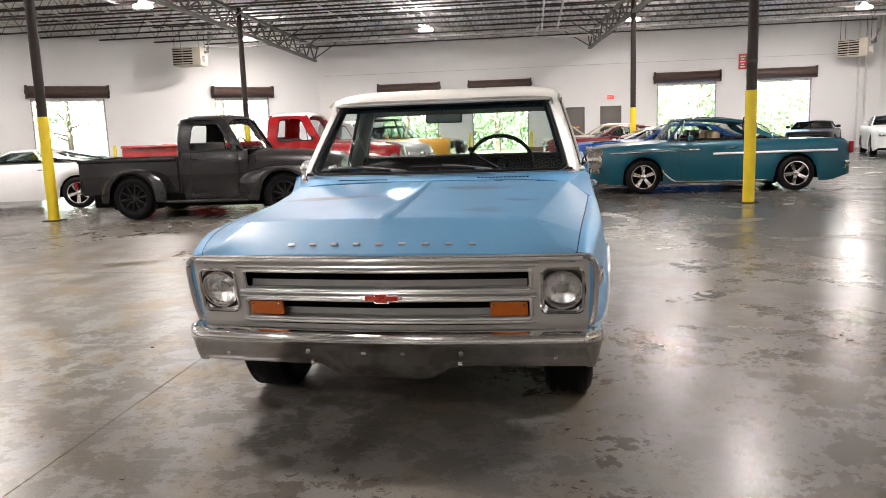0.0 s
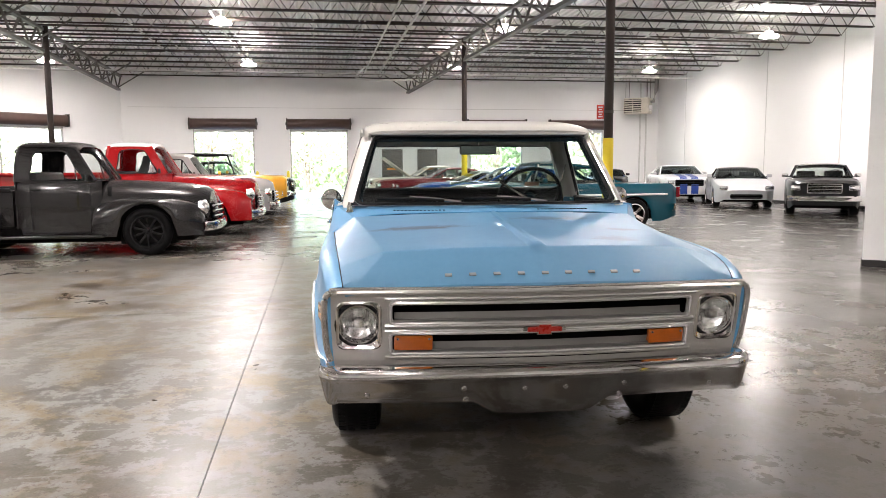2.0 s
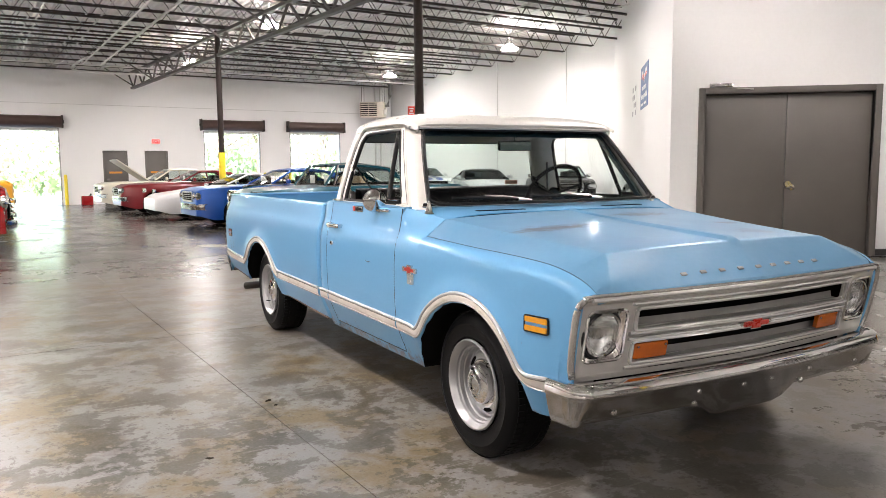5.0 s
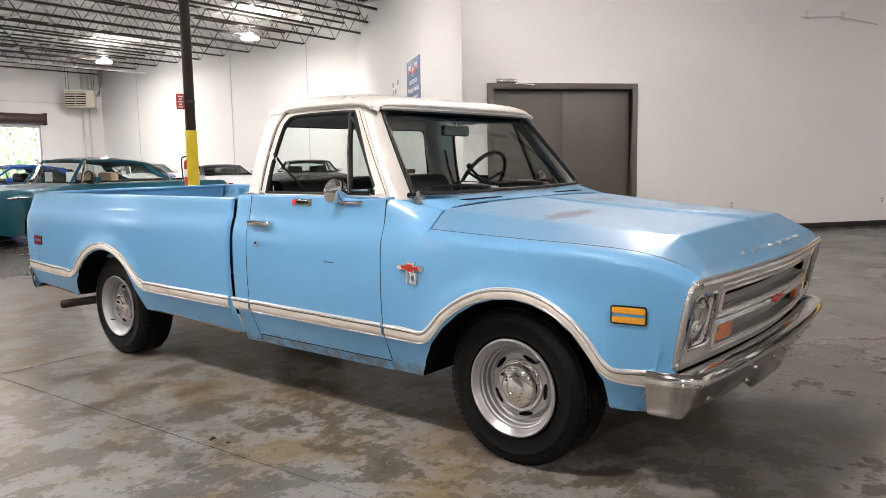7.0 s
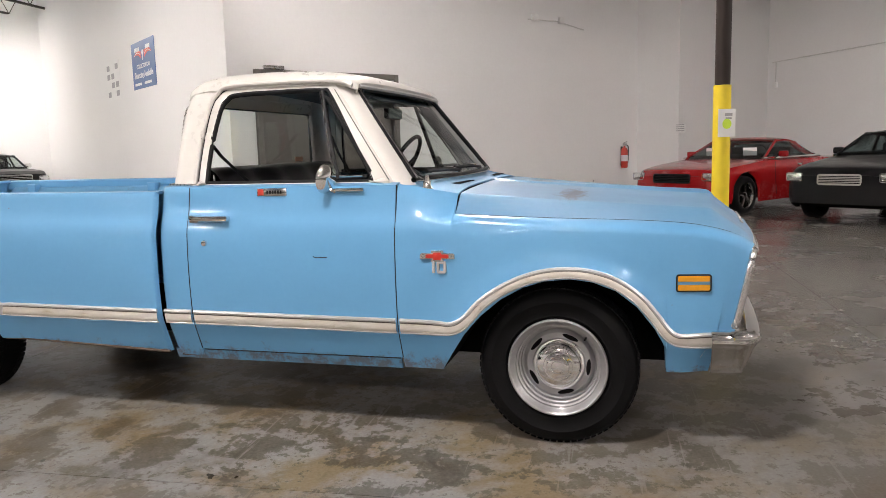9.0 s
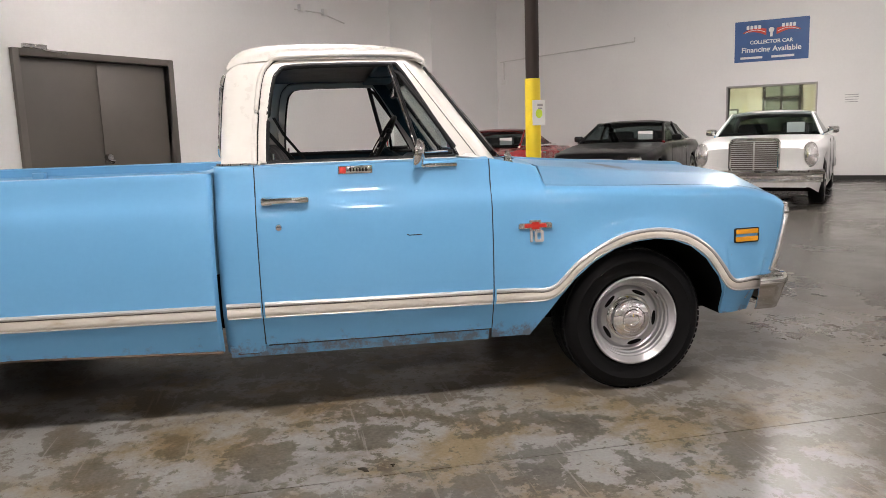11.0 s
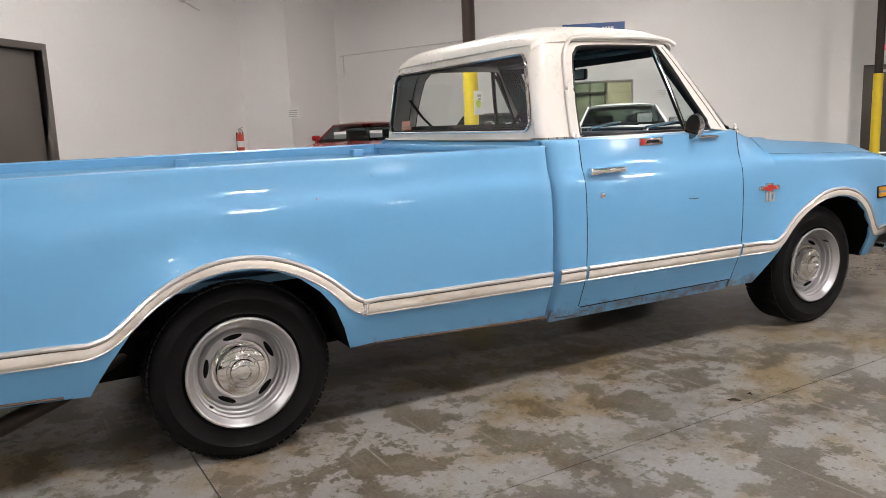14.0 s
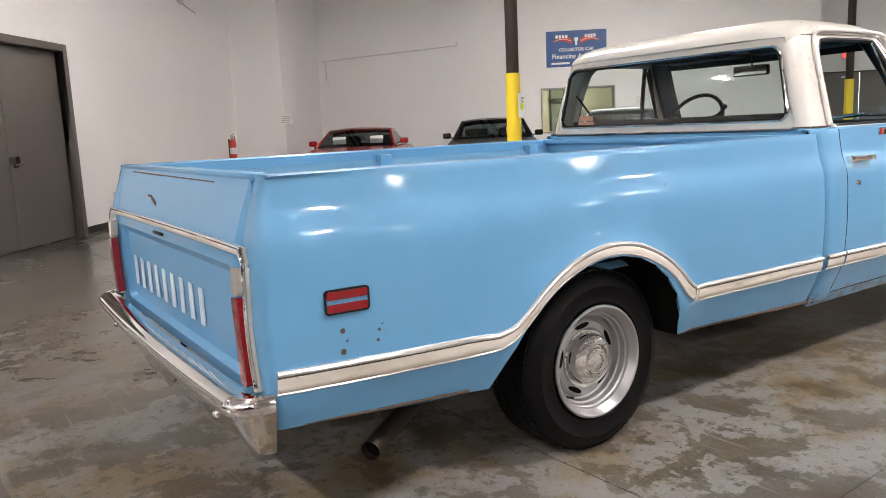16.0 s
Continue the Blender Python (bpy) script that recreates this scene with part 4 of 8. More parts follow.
part("cap", Geo().lathe([(0.020, 0.21), (0.022, 0.225), (0.020, 0.26), (0.0, 0.262)], 14, "z").box((0.0, -0.02, 0.252), (0.02, 0.06, 0.02), 0.005), PLASTIC, sb, "white spray head")
part("label_band", Geo().lathe([(0.0408, 0.05), (0.0408, 0.12)], 18, "z"), PAPER, sb)
tp = thing("tape_roll", "small lime green tape roll on the floor", "tape roll", pose(4.83, -1.60, 0.02))
part("roll", Geo().lathe([(0.028, -0.018), (0.045, -0.018), (0.045, 0.018), (0.028, 0.018), (0.028, -0.018)], 20, "z"), LIME, tp)

# wall conduits, outlets
cd = thing("wall_conduit", "thin painted conduit with two junction boxes on the wall", "conduit", on_door_wall(7.1, 3.55))
g = Geo().tube([(0, -0.02, 0.03), (0.75, -0.02, 0.05), (1.5, -0.02, -0.06)], 0.012, 6)
part("pipe", g, PIPEWHITE, cd)
for x in (0.15, 0.85):
    part("box", Geo().box((x, -0.04, 0.07), (0.12, 0.08, 0.12), 0.01), PLASTIC, cd)
cd = thing("wall_conduit", "thin painted conduit running along the banner wall", "conduit", on_back_wall(6.7, 2.95))
part("pipe", Geo().tube([(0.0, -0.02, 0.0), (0.25, -0.02, 0.02), (3.4, -0.02, 0.22), (3.4, -0.02, 0.32)], 0.014, 6), PIPEWHITE, cd)
part("drop_pipe", Geo().tube([(0.1, -0.02, 0.0), (0.1, -0.02, -0.45)], 0.014, 6), PIPEWHITE, cd)
part("box", Geo().box((0.1, -0.04, -0.5), (0.1, 0.08, 0.12), 0.01), PLASTIC, cd)
for u in (5.0, 5.9, 8.9):
    n = thing("wall_outlet", "small white electrical outlet plate on the wall", "outlet", on_door_wall(u, 0.46), "wall outlets")
    part("plate", Geo().box((0, -0.004, 0), (0.075, 0.008, 0.115), 0.003), PLASTIC, n)
    for dz in (0.025, -0.025):
        part("socket", Geo().box((0, -0.009, dz), (0.03, 0.004, 0.03), 0.001), GREYPRINT, n)


# ---- unit heaters ----
def heater(m):
    h = thing("unit_heater", "beige unit heater with louvred front slung from the roof", "unit heater", m, "unit heaters")
    part("cabinet", Geo().box((0, 0, 0), (1.15, 0.75, 0.72), 0.02), HEATER, h)
    part("opening", Geo().box((-0.15, -0.378, 0), (0.80, 0.01, 0.60)), BLACK, h)
    for k in range(6):
        part("louvre", Geo().box((-0.15, -0.392, -0.25 + 0.10 * k), (0.80, 0.03, 0.05), 0.006), HEATER, h)
    part("mullion", Geo().box((-0.15, -0.395, 0), (0.03, 0.04, 0.62), 0.004), HEATER, h)
    part("flue", Geo().tube([(0.5, 0.1, 0.2), (0.7, 0.1, 0.2), (0.8, 0.15, 0.7), (0.8, 0.3, 1.3)], 0.09, 12), STEELLIGHT, h)
    part("junction_box", Geo().box((0.64, -0.1, -0.1), (0.13, 0.2, 0.24), 0.01), PLASTIC, h)
    for x in (-0.5, 0.5):
        for y in (-0.3, 0.3):
            part("hanger_rod", Geo().tube([(x, y, 0.36), (x, y, 1.3)], 0.01, 6), STEELDARK, h)
    return h


heater(pose(14.0, 30.2, 4.16, 0, 0, -38))
heater(Matrix.Translation(wpt(6.3, 1.2, 4.62)) @ pose(0, 0, 0, 0, 0, 2))
vp = thing("wall_pipes", "two white vertical pipes in the corner of the hall", "pipe", pose(0, 0, 0))
for x, y in ((14.45, 30.9), (14.75, 30.9)):
    part("riser", Geo().tube([(x, y, 0.0), (x, y, 5.3)], 0.045, 10), PIPEWHITE, vp)
# ---- the light blue pickup ----
# local frame: x across (+ driver side), y to the rear from the front axle, z up
truck = thing("pickup_truck", "faded light blue 1960s pickup truck with white cab roof", "pickup truck", pose(-0.012, 0, 0, 0, 0, -3))
SIDE = [(0.29, 0.883), (0.335, 0.901), (0.40, 0.927), (0.46, 0.951), (0.50, 0.964), (0.54, 0.969), (0.60, 0.973), (0.70, 0.976), (0.80, 0.975), (0.88, 0.971), (0.92, 0.966), (0.95, 0.958), (0.975, 0.948), (1.0, 0.940), (1.04, 0.932), (1.09, 0.924), (1.13, 0.918)]
FRONT_ARCH = [(0.50, 0.30), (0.44, 0.395), (0.38, 0.485), (0.31, 0.565), (0.22, 0.64), (0.13, 0.69), (0.04, 0.718), (-0.06, 0.728), (-0.15, 0.717), (-0.24, 0.683), (-0.32, 0.62), (-0.39, 0.53), (-0.435, 0.445), (-0.437, 0.335)]
REAR_ARCH = [(2.815, 0.36), (2.845, 0.45), (2.885, 0.545), (2.94, 0.615), (3.01, 0.672), (3.09, 0.710), (3.18, 0.729), (3.27, 0.730), (3.36, 0.712), (3.45, 0.676), (3.53, 0.628), (3.60, 0.565), (3.67, 0.475), (3.74, 0.365)]


def arch_z(y, pts, floor_z):
    p = sorted(pts)
    if y <= p[0][0] or y >= p[-1][0]:
        return floor_z
    return float(np.interp(y, [q[0] for q in p], [q[1] for q in p]))


def body_x(y, z):
    x = rounded(z, SIDE)
    if y < 0.0:
        x -= 0.062 * (min(-y, 0.75) / 0.70) ** 2.4
    if y > 3.9:
        x -= 0.018 * ((y - 3.9) / 0.5) ** 2
    for pts, c in ((FRONT_ARCH, -0.03), (REAR_ARCH, 3.27)):
        d = math.hypot((y - c) / 0.47, (z - 0.36) / 0.40)
        x += 0.019 * math.exp(-((d - 0.98) / 0.16) ** 2)
    return x


def rear_y(z):
    """The bed's rear edge bulges below the top rail."""
    return rounded(z, [(0.40, 4.450), (0.47, 4.465), (0.55, 4.476), (0.70, 4.483), (0.88, 4.478), (0.96, 4.462), (1.04, 4.439), (1.09, 4.424)])


def panel(name, ys, z_lo, z_hi, rows, side, mat, parent, label="", top=None, off=0.0):
    """A skin panel on the truck's flank; top(y) adds points past its upper edge."""
    pts = []
    for y in ys:
        a, b = z_lo(y), z_hi(y)
        col = []
        for k in range(rows + 1):
            z = a + (b - a) * k / rows
            lip = 0.020 * ((1.872 - y) / 0.017) ** 2 if name == "bed_side" and y < 1.872 else 0.0
            if name == "front_fender" and y < -0.45:
                y_ = y + (0.72 - z) * 0.2 * min((-0.45 - y) / 0.25, 1.0) ** 2
                col.append((side * body_x(y, z), y_, z))
                continue
            yy = y + (rear_y(z) - 4.422) * max(0.0, (y - 4.22) / 0.202) if name == "bed_side" else y
            if name == "bed_side" and y > 4.400:
                lip = 0.022 * (1 - math.sqrt(max(1 - ((y - 4.400) / 0.022) ** 2, 0.0)))
            col.append((side * (body_x(y, z) + off - lip), yy, z))
        if top is not None:
            col += [(side * q[0], q[1], q[2]) for q in top(y)]
        pts.append(col)
    return part(name, Geo().grid(pts), mat, parent, label, 40, solid=0.012 if side > 0 else 0.012)


def spaced(pts, y0, y1, n):
    """Stations from y0 to y1 that include the arch points."""
    return sorted({round(float(v), 4) for v in np.linspace(y0, y1, n)} | {round(p[0], 4) for p in pts if y0 < p[0] < y1})


# hood seam: half width and height along the truck
def seam_x(y):
    return rounded(y, [(-0.80, 0.835), (-0.6, 0.857), (-0.3, 0.876), (0.1, 0.895), (0.43, 0.908), (0.68, 0.908)])


def seam_z(y):
    return rounded(y, [(-0.80, 0.840), (-0.755, 0.850), (-0.70, 0.882), (-0.62, 0.917), (-0.5, 0.942), (-0.3, 0.955), (0.0, 0.965), (0.43, 0.985)])


for s in (-1, 1):
    # front fender
    def f_lo(y):
        if y < -0.56:
            return 0.50 if y < -0.66 else 0.335
        return arch_z(y, FRONT_ARCH, 0.335 if y < 0 else 0.30)

    def f_top(y):
        if y <= 0.43:
            xs_, zs_ = seam_x(y) + 0.002, seam_z(y)
            x0, z0 = body_x(y, zs_ - 0.045), zs_ - 0.045
            lean = 0.2 * min(max((-0.45 - y) / 0.25, 0.0), 1.0) ** 2
            return [(x0 + (xs_ - x0) * (1 - math.cos(q)), y + (0.72 - z0 - (zs_ - z0) * math.sin(q)) * lean, z0 + (zs_ - z0) * math.sin(q)) for q in np.linspace(0.25, math.pi / 2, 6)]
        k = (y - 0.43) / 0.25
        x0, z0 = body_x(y, 0.94), 0.94
        front = [(0.950, 0.957), (0.934, 0.974), (0.910, 0.985), (0.877, 1.006), (0.840, 1.036), (0.803, 1.064)]
        back = [(body_x(y, q), q) for q in (0.962, 0.984, 1.010, 1.045, 1.085)] + [(0.897, 1.116)]
        return [(a[0] + (b[0] - a[0]) * k, y, a[1] + (b[1] - a[1]) * k) for a, b in zip(front, back)]

    def f_hi(y):
        return seam_z(y) - 0.045 if y <= 0.43 else 0.94

    ys = sorted(set(spaced(FRONT_ARCH, -0.736, 0.677, 36)) | {-0.665, -0.655, -0.575, -0.56, 0.425, 0.435})
    panel("front_fender", ys, f_lo, f_hi, 26, s, BLUE, truck, "light blue front fender", f_top)
    # door
    door = panel("door", list(np.linspace(0.680, 1.6775, 18)), lambda y: 0.348, lambda y: 1.112, 44, s, BLUE, truck, "light blue cab door with worn chrome trim", lambda y: [(0.895, y, 1.119), (0.872, y, 1.121), (0.85, y, 1.118)])
    panel("rocker_panel", list(np.linspace(0.69, 1.83, 12)), lambda y: 0.292, lambda y: 0.342, 3, s, BLUE, truck, off=-0.006)
    rows = []
    for y in (1.681, 1.70, 1.74, 1.775, 1.80, 1.818, 1.832, 1.842, 1.847):
        inw = 0.045 * max(0.0, (y - 1.775) / 0.072) ** 2.6 - 0.004 * math.exp(-((y - 1.745) / 0.04) ** 2)
        col = [(s * (body_x(y, z) - inw), y, z) for z in np.linspace(0.312, 1.105, 44)]
        col += [(s * (0.915 - inw), y, 1.115), (s * (0.895 - inw), y, 1.119), (s * (0.872 - inw), y, 1.12)]
        rows.append(col)
    part("cab_corner", Geo().grid(rows), BLUE, truck, "light blue rounded cab corner", 40, solid=0.012)
    # bed side
    def b_lo(y):
        return arch_z(y, REAR_ARCH, rounded(y, [(1.85, 0.325), (2.8, 0.362), (3.74, 0.36), (4.40, 0.402)]))

    bed = panel("bed_side", [1.855, 1.858, 1.863, 1.868] + spaced(REAR_ARCH, 1.874, 4.400, 52) + [4.405, 4.410, 4.414, 4.418, 4.4205, 4.422], b_lo, lambda y: 1.086, 44, s, BLUE, truck, "light blue fleetside bed wall", lambda y: [(0.920, y, 1.094), (0.905, y, 1.097), (0.845, y, 1.097), (0.835, y, 1.09), (0.835, y, 1.03)])
    # trim bands
    def ribbon(name, path, half, mat, parent, proud, label=""):
        rows = []
        n = len(path)
        for i, (y, z) in enumerate(path):
            y0, z0 = path[max(i - 1, 0)]
            y1, z1 = path[min(i + 1, n - 1)]
            l = math.hypot(y1 - y0, z1 - z0)
            ny, nz = -(z1 - z0) / l, (y1 - y0) / l
            h = half(y) if callable(half) else half
            row = []
            for t, o in ((-1, 0.001), (-0.85, proud), (-0.3, proud * 1.25), (0.3, proud * 1.25), (0.85, proud), (1, 0.001)):
                yy, zz = y + ny * h * t, z + nz * h * t
                row.append((s * (body_x(yy, zz) + o), yy, zz))
            rows.append(row)
        return part(name, Geo().grid(rows), mat, parent, label, 50)

    front_line = [(0.668, 0.501), (0.49, 0.498), (0.44, 0.501), (0.395, 0.520), (0.355, 0.556), (0.30, 0.615), (0.22, 0.672), (0.13, 0.716), (0.04, 0.742), (-0.06, 0.751), (-0.15, 0.741), (-0.24, 0.709), (-0.325, 0.65), (-0.39, 0.572), (-0.425, 0.522), (-0.46, 0.489), (-0.51, 0.476), (-0.66, 0.474)]
    rear_line = [(1.868, 0.510), (2.70, 0.519), (2.765, 0.526), (2.815, 0.552), (2.86, 0.595), (2.92, 0.647), (3.0, 0.697), (3.09, 0.735), (3.18, 0.754), (3.27, 0.755), (3.36, 0.738), (3.46, 0.698), (3.54, 0.646), (3.605, 0.590), (3.655, 0.553), (3.71, 0.530), (3.78, 0.522), (4.10, 0.531), (4.456, 0.543)]

    def widths(y):
        for c in (-0.03, 3.27):
            d = abs(y - c)
            if d < 0.55:
                return 0.017 + 0.010 * max(0, (d - 0.38) / 0.17)
        return 0.027

    for line, par in ((front_line, None), (rear_line, bed)):
        path = [tuple(p) for p in smooth_path(line, 4)]
        par = par or truck
        ribbon("trim_band", path, widths, TRIMCREAM, par, 0.007, "cream and chrome side moulding")
        up = []
        dn = []
        mid = []
        for i, (y, z) in enumerate(path):
            y0, z0 = path[max(i - 1, 0)]
            y1, z1 = path[min(i + 1, len(path) - 1)]
            l = math.hypot(y1 - y0, z1 - z0)
            ny, nz = -(z1 - z0) / l, (y1 - y0) / l
            if line is front_line:
                ny, nz = -ny, -nz
            h = widths(y)
            up.append((y + ny * h * 1.12, z + nz * h * 1.12))
            dn.append((y - ny * h * 1.0, z - nz * h * 1.0))
            mid.append((y + ny * h * 0.74, z + nz * h * 0.74))
        for name, pp, r in (("trim_edge_top", up, 0.0095), ("trim_edge_bottom", dn, 0.004)):
            part(name, Geo().tube([(s * (body_x(y, z) + 0.004), y, z) for y, z in pp], r, 8), PALECHROME, par, "bright chrome moulding edge")
        part("trim_groove", Geo().tube([(s * (body_x(y, z) + 0.0065), y, z) for y, z in mid], 0.0026, 5), GROOVE, par, "thin dark line in the moulding")
    for y0, y1, par in ((0.686, 1.668, door), (1.685, 1.824, truck)):
        path = [(y, 0.5005 + (y - 0.67) * 0.010) for y in np.linspace(y0, y1, 8)]
        ribbon("trim_band", path, 0.026, TRIMCREAM, par, 0.007, "cream and chrome side moulding")
        for name, dz, r, mat in (("trim_edge_top", 0.030, 0.0095, PALECHROME), ("trim_edge_bottom", -0.027, 0.004, PALECHROME), ("trim_groove", 0.0195, 0.0026, GROOVE)):
            part(name, Geo().tube([(s * (body_x(y, z + dz) + (0.004 if mat is PALECHROME else 0.0065)), y, z + dz) for y, z in path], r, 8), mat, par, "bright chrome moulding edge" if mat is PALECHROME else "thin dark line in the moulding")
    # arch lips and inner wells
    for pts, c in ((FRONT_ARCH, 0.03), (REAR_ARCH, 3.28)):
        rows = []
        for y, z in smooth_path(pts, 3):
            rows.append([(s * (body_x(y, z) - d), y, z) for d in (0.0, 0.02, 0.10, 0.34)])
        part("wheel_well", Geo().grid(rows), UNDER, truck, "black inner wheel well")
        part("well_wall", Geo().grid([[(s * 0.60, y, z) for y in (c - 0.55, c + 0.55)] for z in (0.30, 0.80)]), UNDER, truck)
    # rusty lower edge of the bed
    part("rust_edge", Geo().tube([(s * (body_x(y, 0.345) - 0.002), y, rounded(y, [(1.85, 0.325), (2.8, 0.362)])) for y in np.linspace(1.86, 2.80, 10)], 0.0065, 6), RUST, bed, "rusty lower edge")
    part("rust_edge", Geo().tube([(s * (body_x(y, 0.312) - 0.004), y, 0.3115) for y in np.linspace(1.70, 1.80, 5)], 0.005, 6), RUST, truck, "rusty lower edge")
    part("rust_edge", Geo().tube([(s * (body_x(y, 0.405) - 0.004), y, 0.37 + 0.033 * (y - 3.80) / 0.58) for y in np.linspace(3.82, 4.38, 8)], 0.0045, 6), RUST, bed, "rusty lower edge")
    # door furniture
    hx = body_x(1.555, 0.972)
    g = Geo().box((s * (hx + 0.030), 1.552, 0.974), (0.022, 0.185, 0.027), 0.010)
    g.box((s * (hx + 0.014), 1.632, 0.972), (0.042, 0.05, 0.036), 0.010).box((s * (hx + 0.014), 1.475, 0.972), (0.040, 0.022, 0.024), 0.008)
    part("door_handle", g, CHROME, door, "chrome door handle")
    part("door_lock", Geo().lathe([(0.0, s * 0.010), (0.012, s * 0.009), (0.015, 0.0)], 16, "x", (s * body_x(1.59, 0.862), 1.59, 0.862)), CHROME, door, "round chrome door lock")
    if s < 0:
        bx = -(body_x(1.27, 1.085) + 0.004)
        part("script_badge", Geo().box((bx, 1.26, 1.088), (0.008, 0.145, 0.034), 0.003), DULL, door, "small dull chrome badge")
        part("badge_chip", Geo().box((bx - 0.003, 1.313, 1.088), (0.008, 0.028, 0.028), 0.002), REDBADGE, door)
        for k in range(6):
            part("badge_letter", Geo().box((bx - 0.005, 1.28 - k * 0.013, 1.088), (0.004, 0.008, 0.015), 0.001), RUBBERGAP, door)
        part("paint_scratch", Geo().tube([(-(body_x(1.0, 0.78) + 0.001), 1.055, 0.807), (-(body_x(1.0, 0.78) + 0.001), 1.045, 0.802), (-(body_x(1.0, 0.78) + 0.001), 0.99, 0.803)], 0.0022, 5), RUBBERGAP, door)
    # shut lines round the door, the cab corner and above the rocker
    # Dark tubes laid along the gaps stand for the shade inside them.
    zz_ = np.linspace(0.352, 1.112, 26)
    for name, pts in (("front_shut_line", [(0.6785, q) for q in zz_]), ("rear_shut_line", [(1.6792, q) for q in zz_]), ("sill_shut_line", [(q, 0.345) for q in np.linspace(0.69, 1.668, 12)])):
        part(name, Geo().tube([(s * (body_x(y, z) - 0.0012), y, z) for y, z in pts], 0.0030, 6), RUBBERGAP, door, "dark line standing for the shade in the door gap")
    # mirror on its stalk
    g = Geo().tube(smooth_path([(s * 0.885, 0.945, 1.10), (s * 0.91, 0.955, 1.085), (s * 0.935, 0.98, 1.10), (s * 0.937, 0.995, 1.143)], 4), 0.010, 8)
    g.box((s * 0.930, 0.892, 1.094), (0.022, 0.14, 0.016), 0.006)
    arm = part("mirror_arm", g, CHROME, door, "chrome mirror stalk")
    g = Geo().lathe([(0.0, -0.035), (0.03, -0.033), (0.055, -0.022), (0.066, -0.004), (0.066, 0.004), (0.062, 0.008), (0.0, 0.008)], 26, "y")
    part("mirror_head", g, CHROME, arm, "round chrome mirror head", at=pose(s * 0.94, 0.995, 1.145, 8, 0, s * 12))
    part("mirror_glass", Geo().lathe([(0.0, 0.0092), (0.058, 0.0092), (0.060, 0.0075)], 26, "y"), DARKMIRROR, arm, "dark mirror glass", at=pose(s * 0.94, 0.995, 1.145, 8, 0, s * 12))
    # badge on fender
    yb, zb = 0.49, 0.815
    xb = s * (body_x(yb, zb) + 0.004)
    bow = [(-0.075, -0.012), (-0.075, 0.006), (-0.068, 0.012), (-0.026, 0.012), (-0.026, 0.024), (0.026, 0.024), (0.026, 0.012), (0.068, 0.012), (0.075, 0.006), (0.075, -0.012), (0.026, -0.012), (0.026, -0.024), (-0.026, -0.024), (-0.026, -0.012)]

    def plate(loop, t0, t1, k, fn):
        g = Geo()
        a, b = [fn(p[0] * k, p[1] * k, t0) for p in loop], [fn(p[0] * k, p[1] * k, t1) for p in loop]
        return g.grid([a, b], close_v=True).cap(b)

    fn = lambda a, b, t: (xb + s * t, yb + a, zb + b)
    part("emblem_frame", plate(bow, -0.004, 0.006, 1.0, fn), BRIGHT, truck, "chrome emblem frame", 20)
    part("emblem_inlay", plate(bow, 0.004, 0.0075, 0.66, fn), REDBADGE, truck, "red emblem inlay", 20)
    g = Geo().box((xb, 0.508, 0.768), (0.014, 0.012, 0.052), 0.003)
    part("numeral", g, PALECHROME, truck, "chrome numeral 1")
    g = ring_plate(round_rect(-0.02, -0.026, 0.02, 0.026, 0.008), round_rect(-0.009, -0.015, 0.009, 0.015, 0.005), lambda a, b: (xb + s * 0.006, 0.473 + a, 0.768 + b), 2)
    part("numeral", g, PALECHROME, truck, "chrome numeral 0", solid=0.008)
    # marker lamps
    for name, yc, zc, mat in (("front_marker", -0.536, 0.714, ORANGE), ("rear_marker", 4.245, 0.745, REDLENS)):
        def mp(a, b, t, yc=yc, zc=zc):
            return (s * (body_x(yc + a, zc + b) + t), yc + a, zc + b)

        lo = round_rect(-0.0665, -0.0345, 0.0665, 0.0345, 0.010, 4)
        mk = part(name, ring_plate(lo, round_rect(-0.062, -0.03, 0.062, 0.03, 0.008, 4), lambda a, b: mp(a, b, 0.008), 3), RUBBERGAP, truck, "rectangular side marker lamp", solid=0.008)
        part("backing", filled(round_rect(-0.066, -0.034, 0.066, 0.034, 0.008, 4), lambda a, b: mp(a, b, 0.003)), BLUE, mk)
        for dz in (-0.0175, 0.0175):
            part("lens", filled(round_rect(-0.06, dz - 0.0112, 0.06, dz + 0.0112, 0.004, 3), lambda a, b: mp(a, b, 0.009), 4), mat, mk, solid=0.004)

# side stains below the rear marker
for y, z, r in ((4.262, 0.66, 0.008), (4.262, 0.60, 0.009), (4.25, 0.63, 0.004), (4.15, 0.645, 0.005), (4.155, 0.615, 0.005), (4.14, 0.66, 0.003), (4.36, 0.735, 0.006), (4.36, 0.72, 0.005)):
    part("paint_chip", Geo().lathe([(0.0, -0.0015), (r, -0.001), (r, 0.001)], 8, "x", (-body_x(y, z), y, z)), RUST, truck)

# ---- hood ----
HY = list(np.concatenate([np.linspace(0.424, -0.56, 24), [-0.585, -0.600, -0.606, -0.614, -0.63], np.linspace(-0.65, -0.792, 8)]))


def crease_x(y):
    """Half width of the flat top of the hood, out to its side creases."""
    return rounded(y, [(-0.80, 0.80), (-0.70, 0.74), (-0.60, 0.672), (-0.3, 0.70), (0.1, 0.752), (0.43, 0.80)])


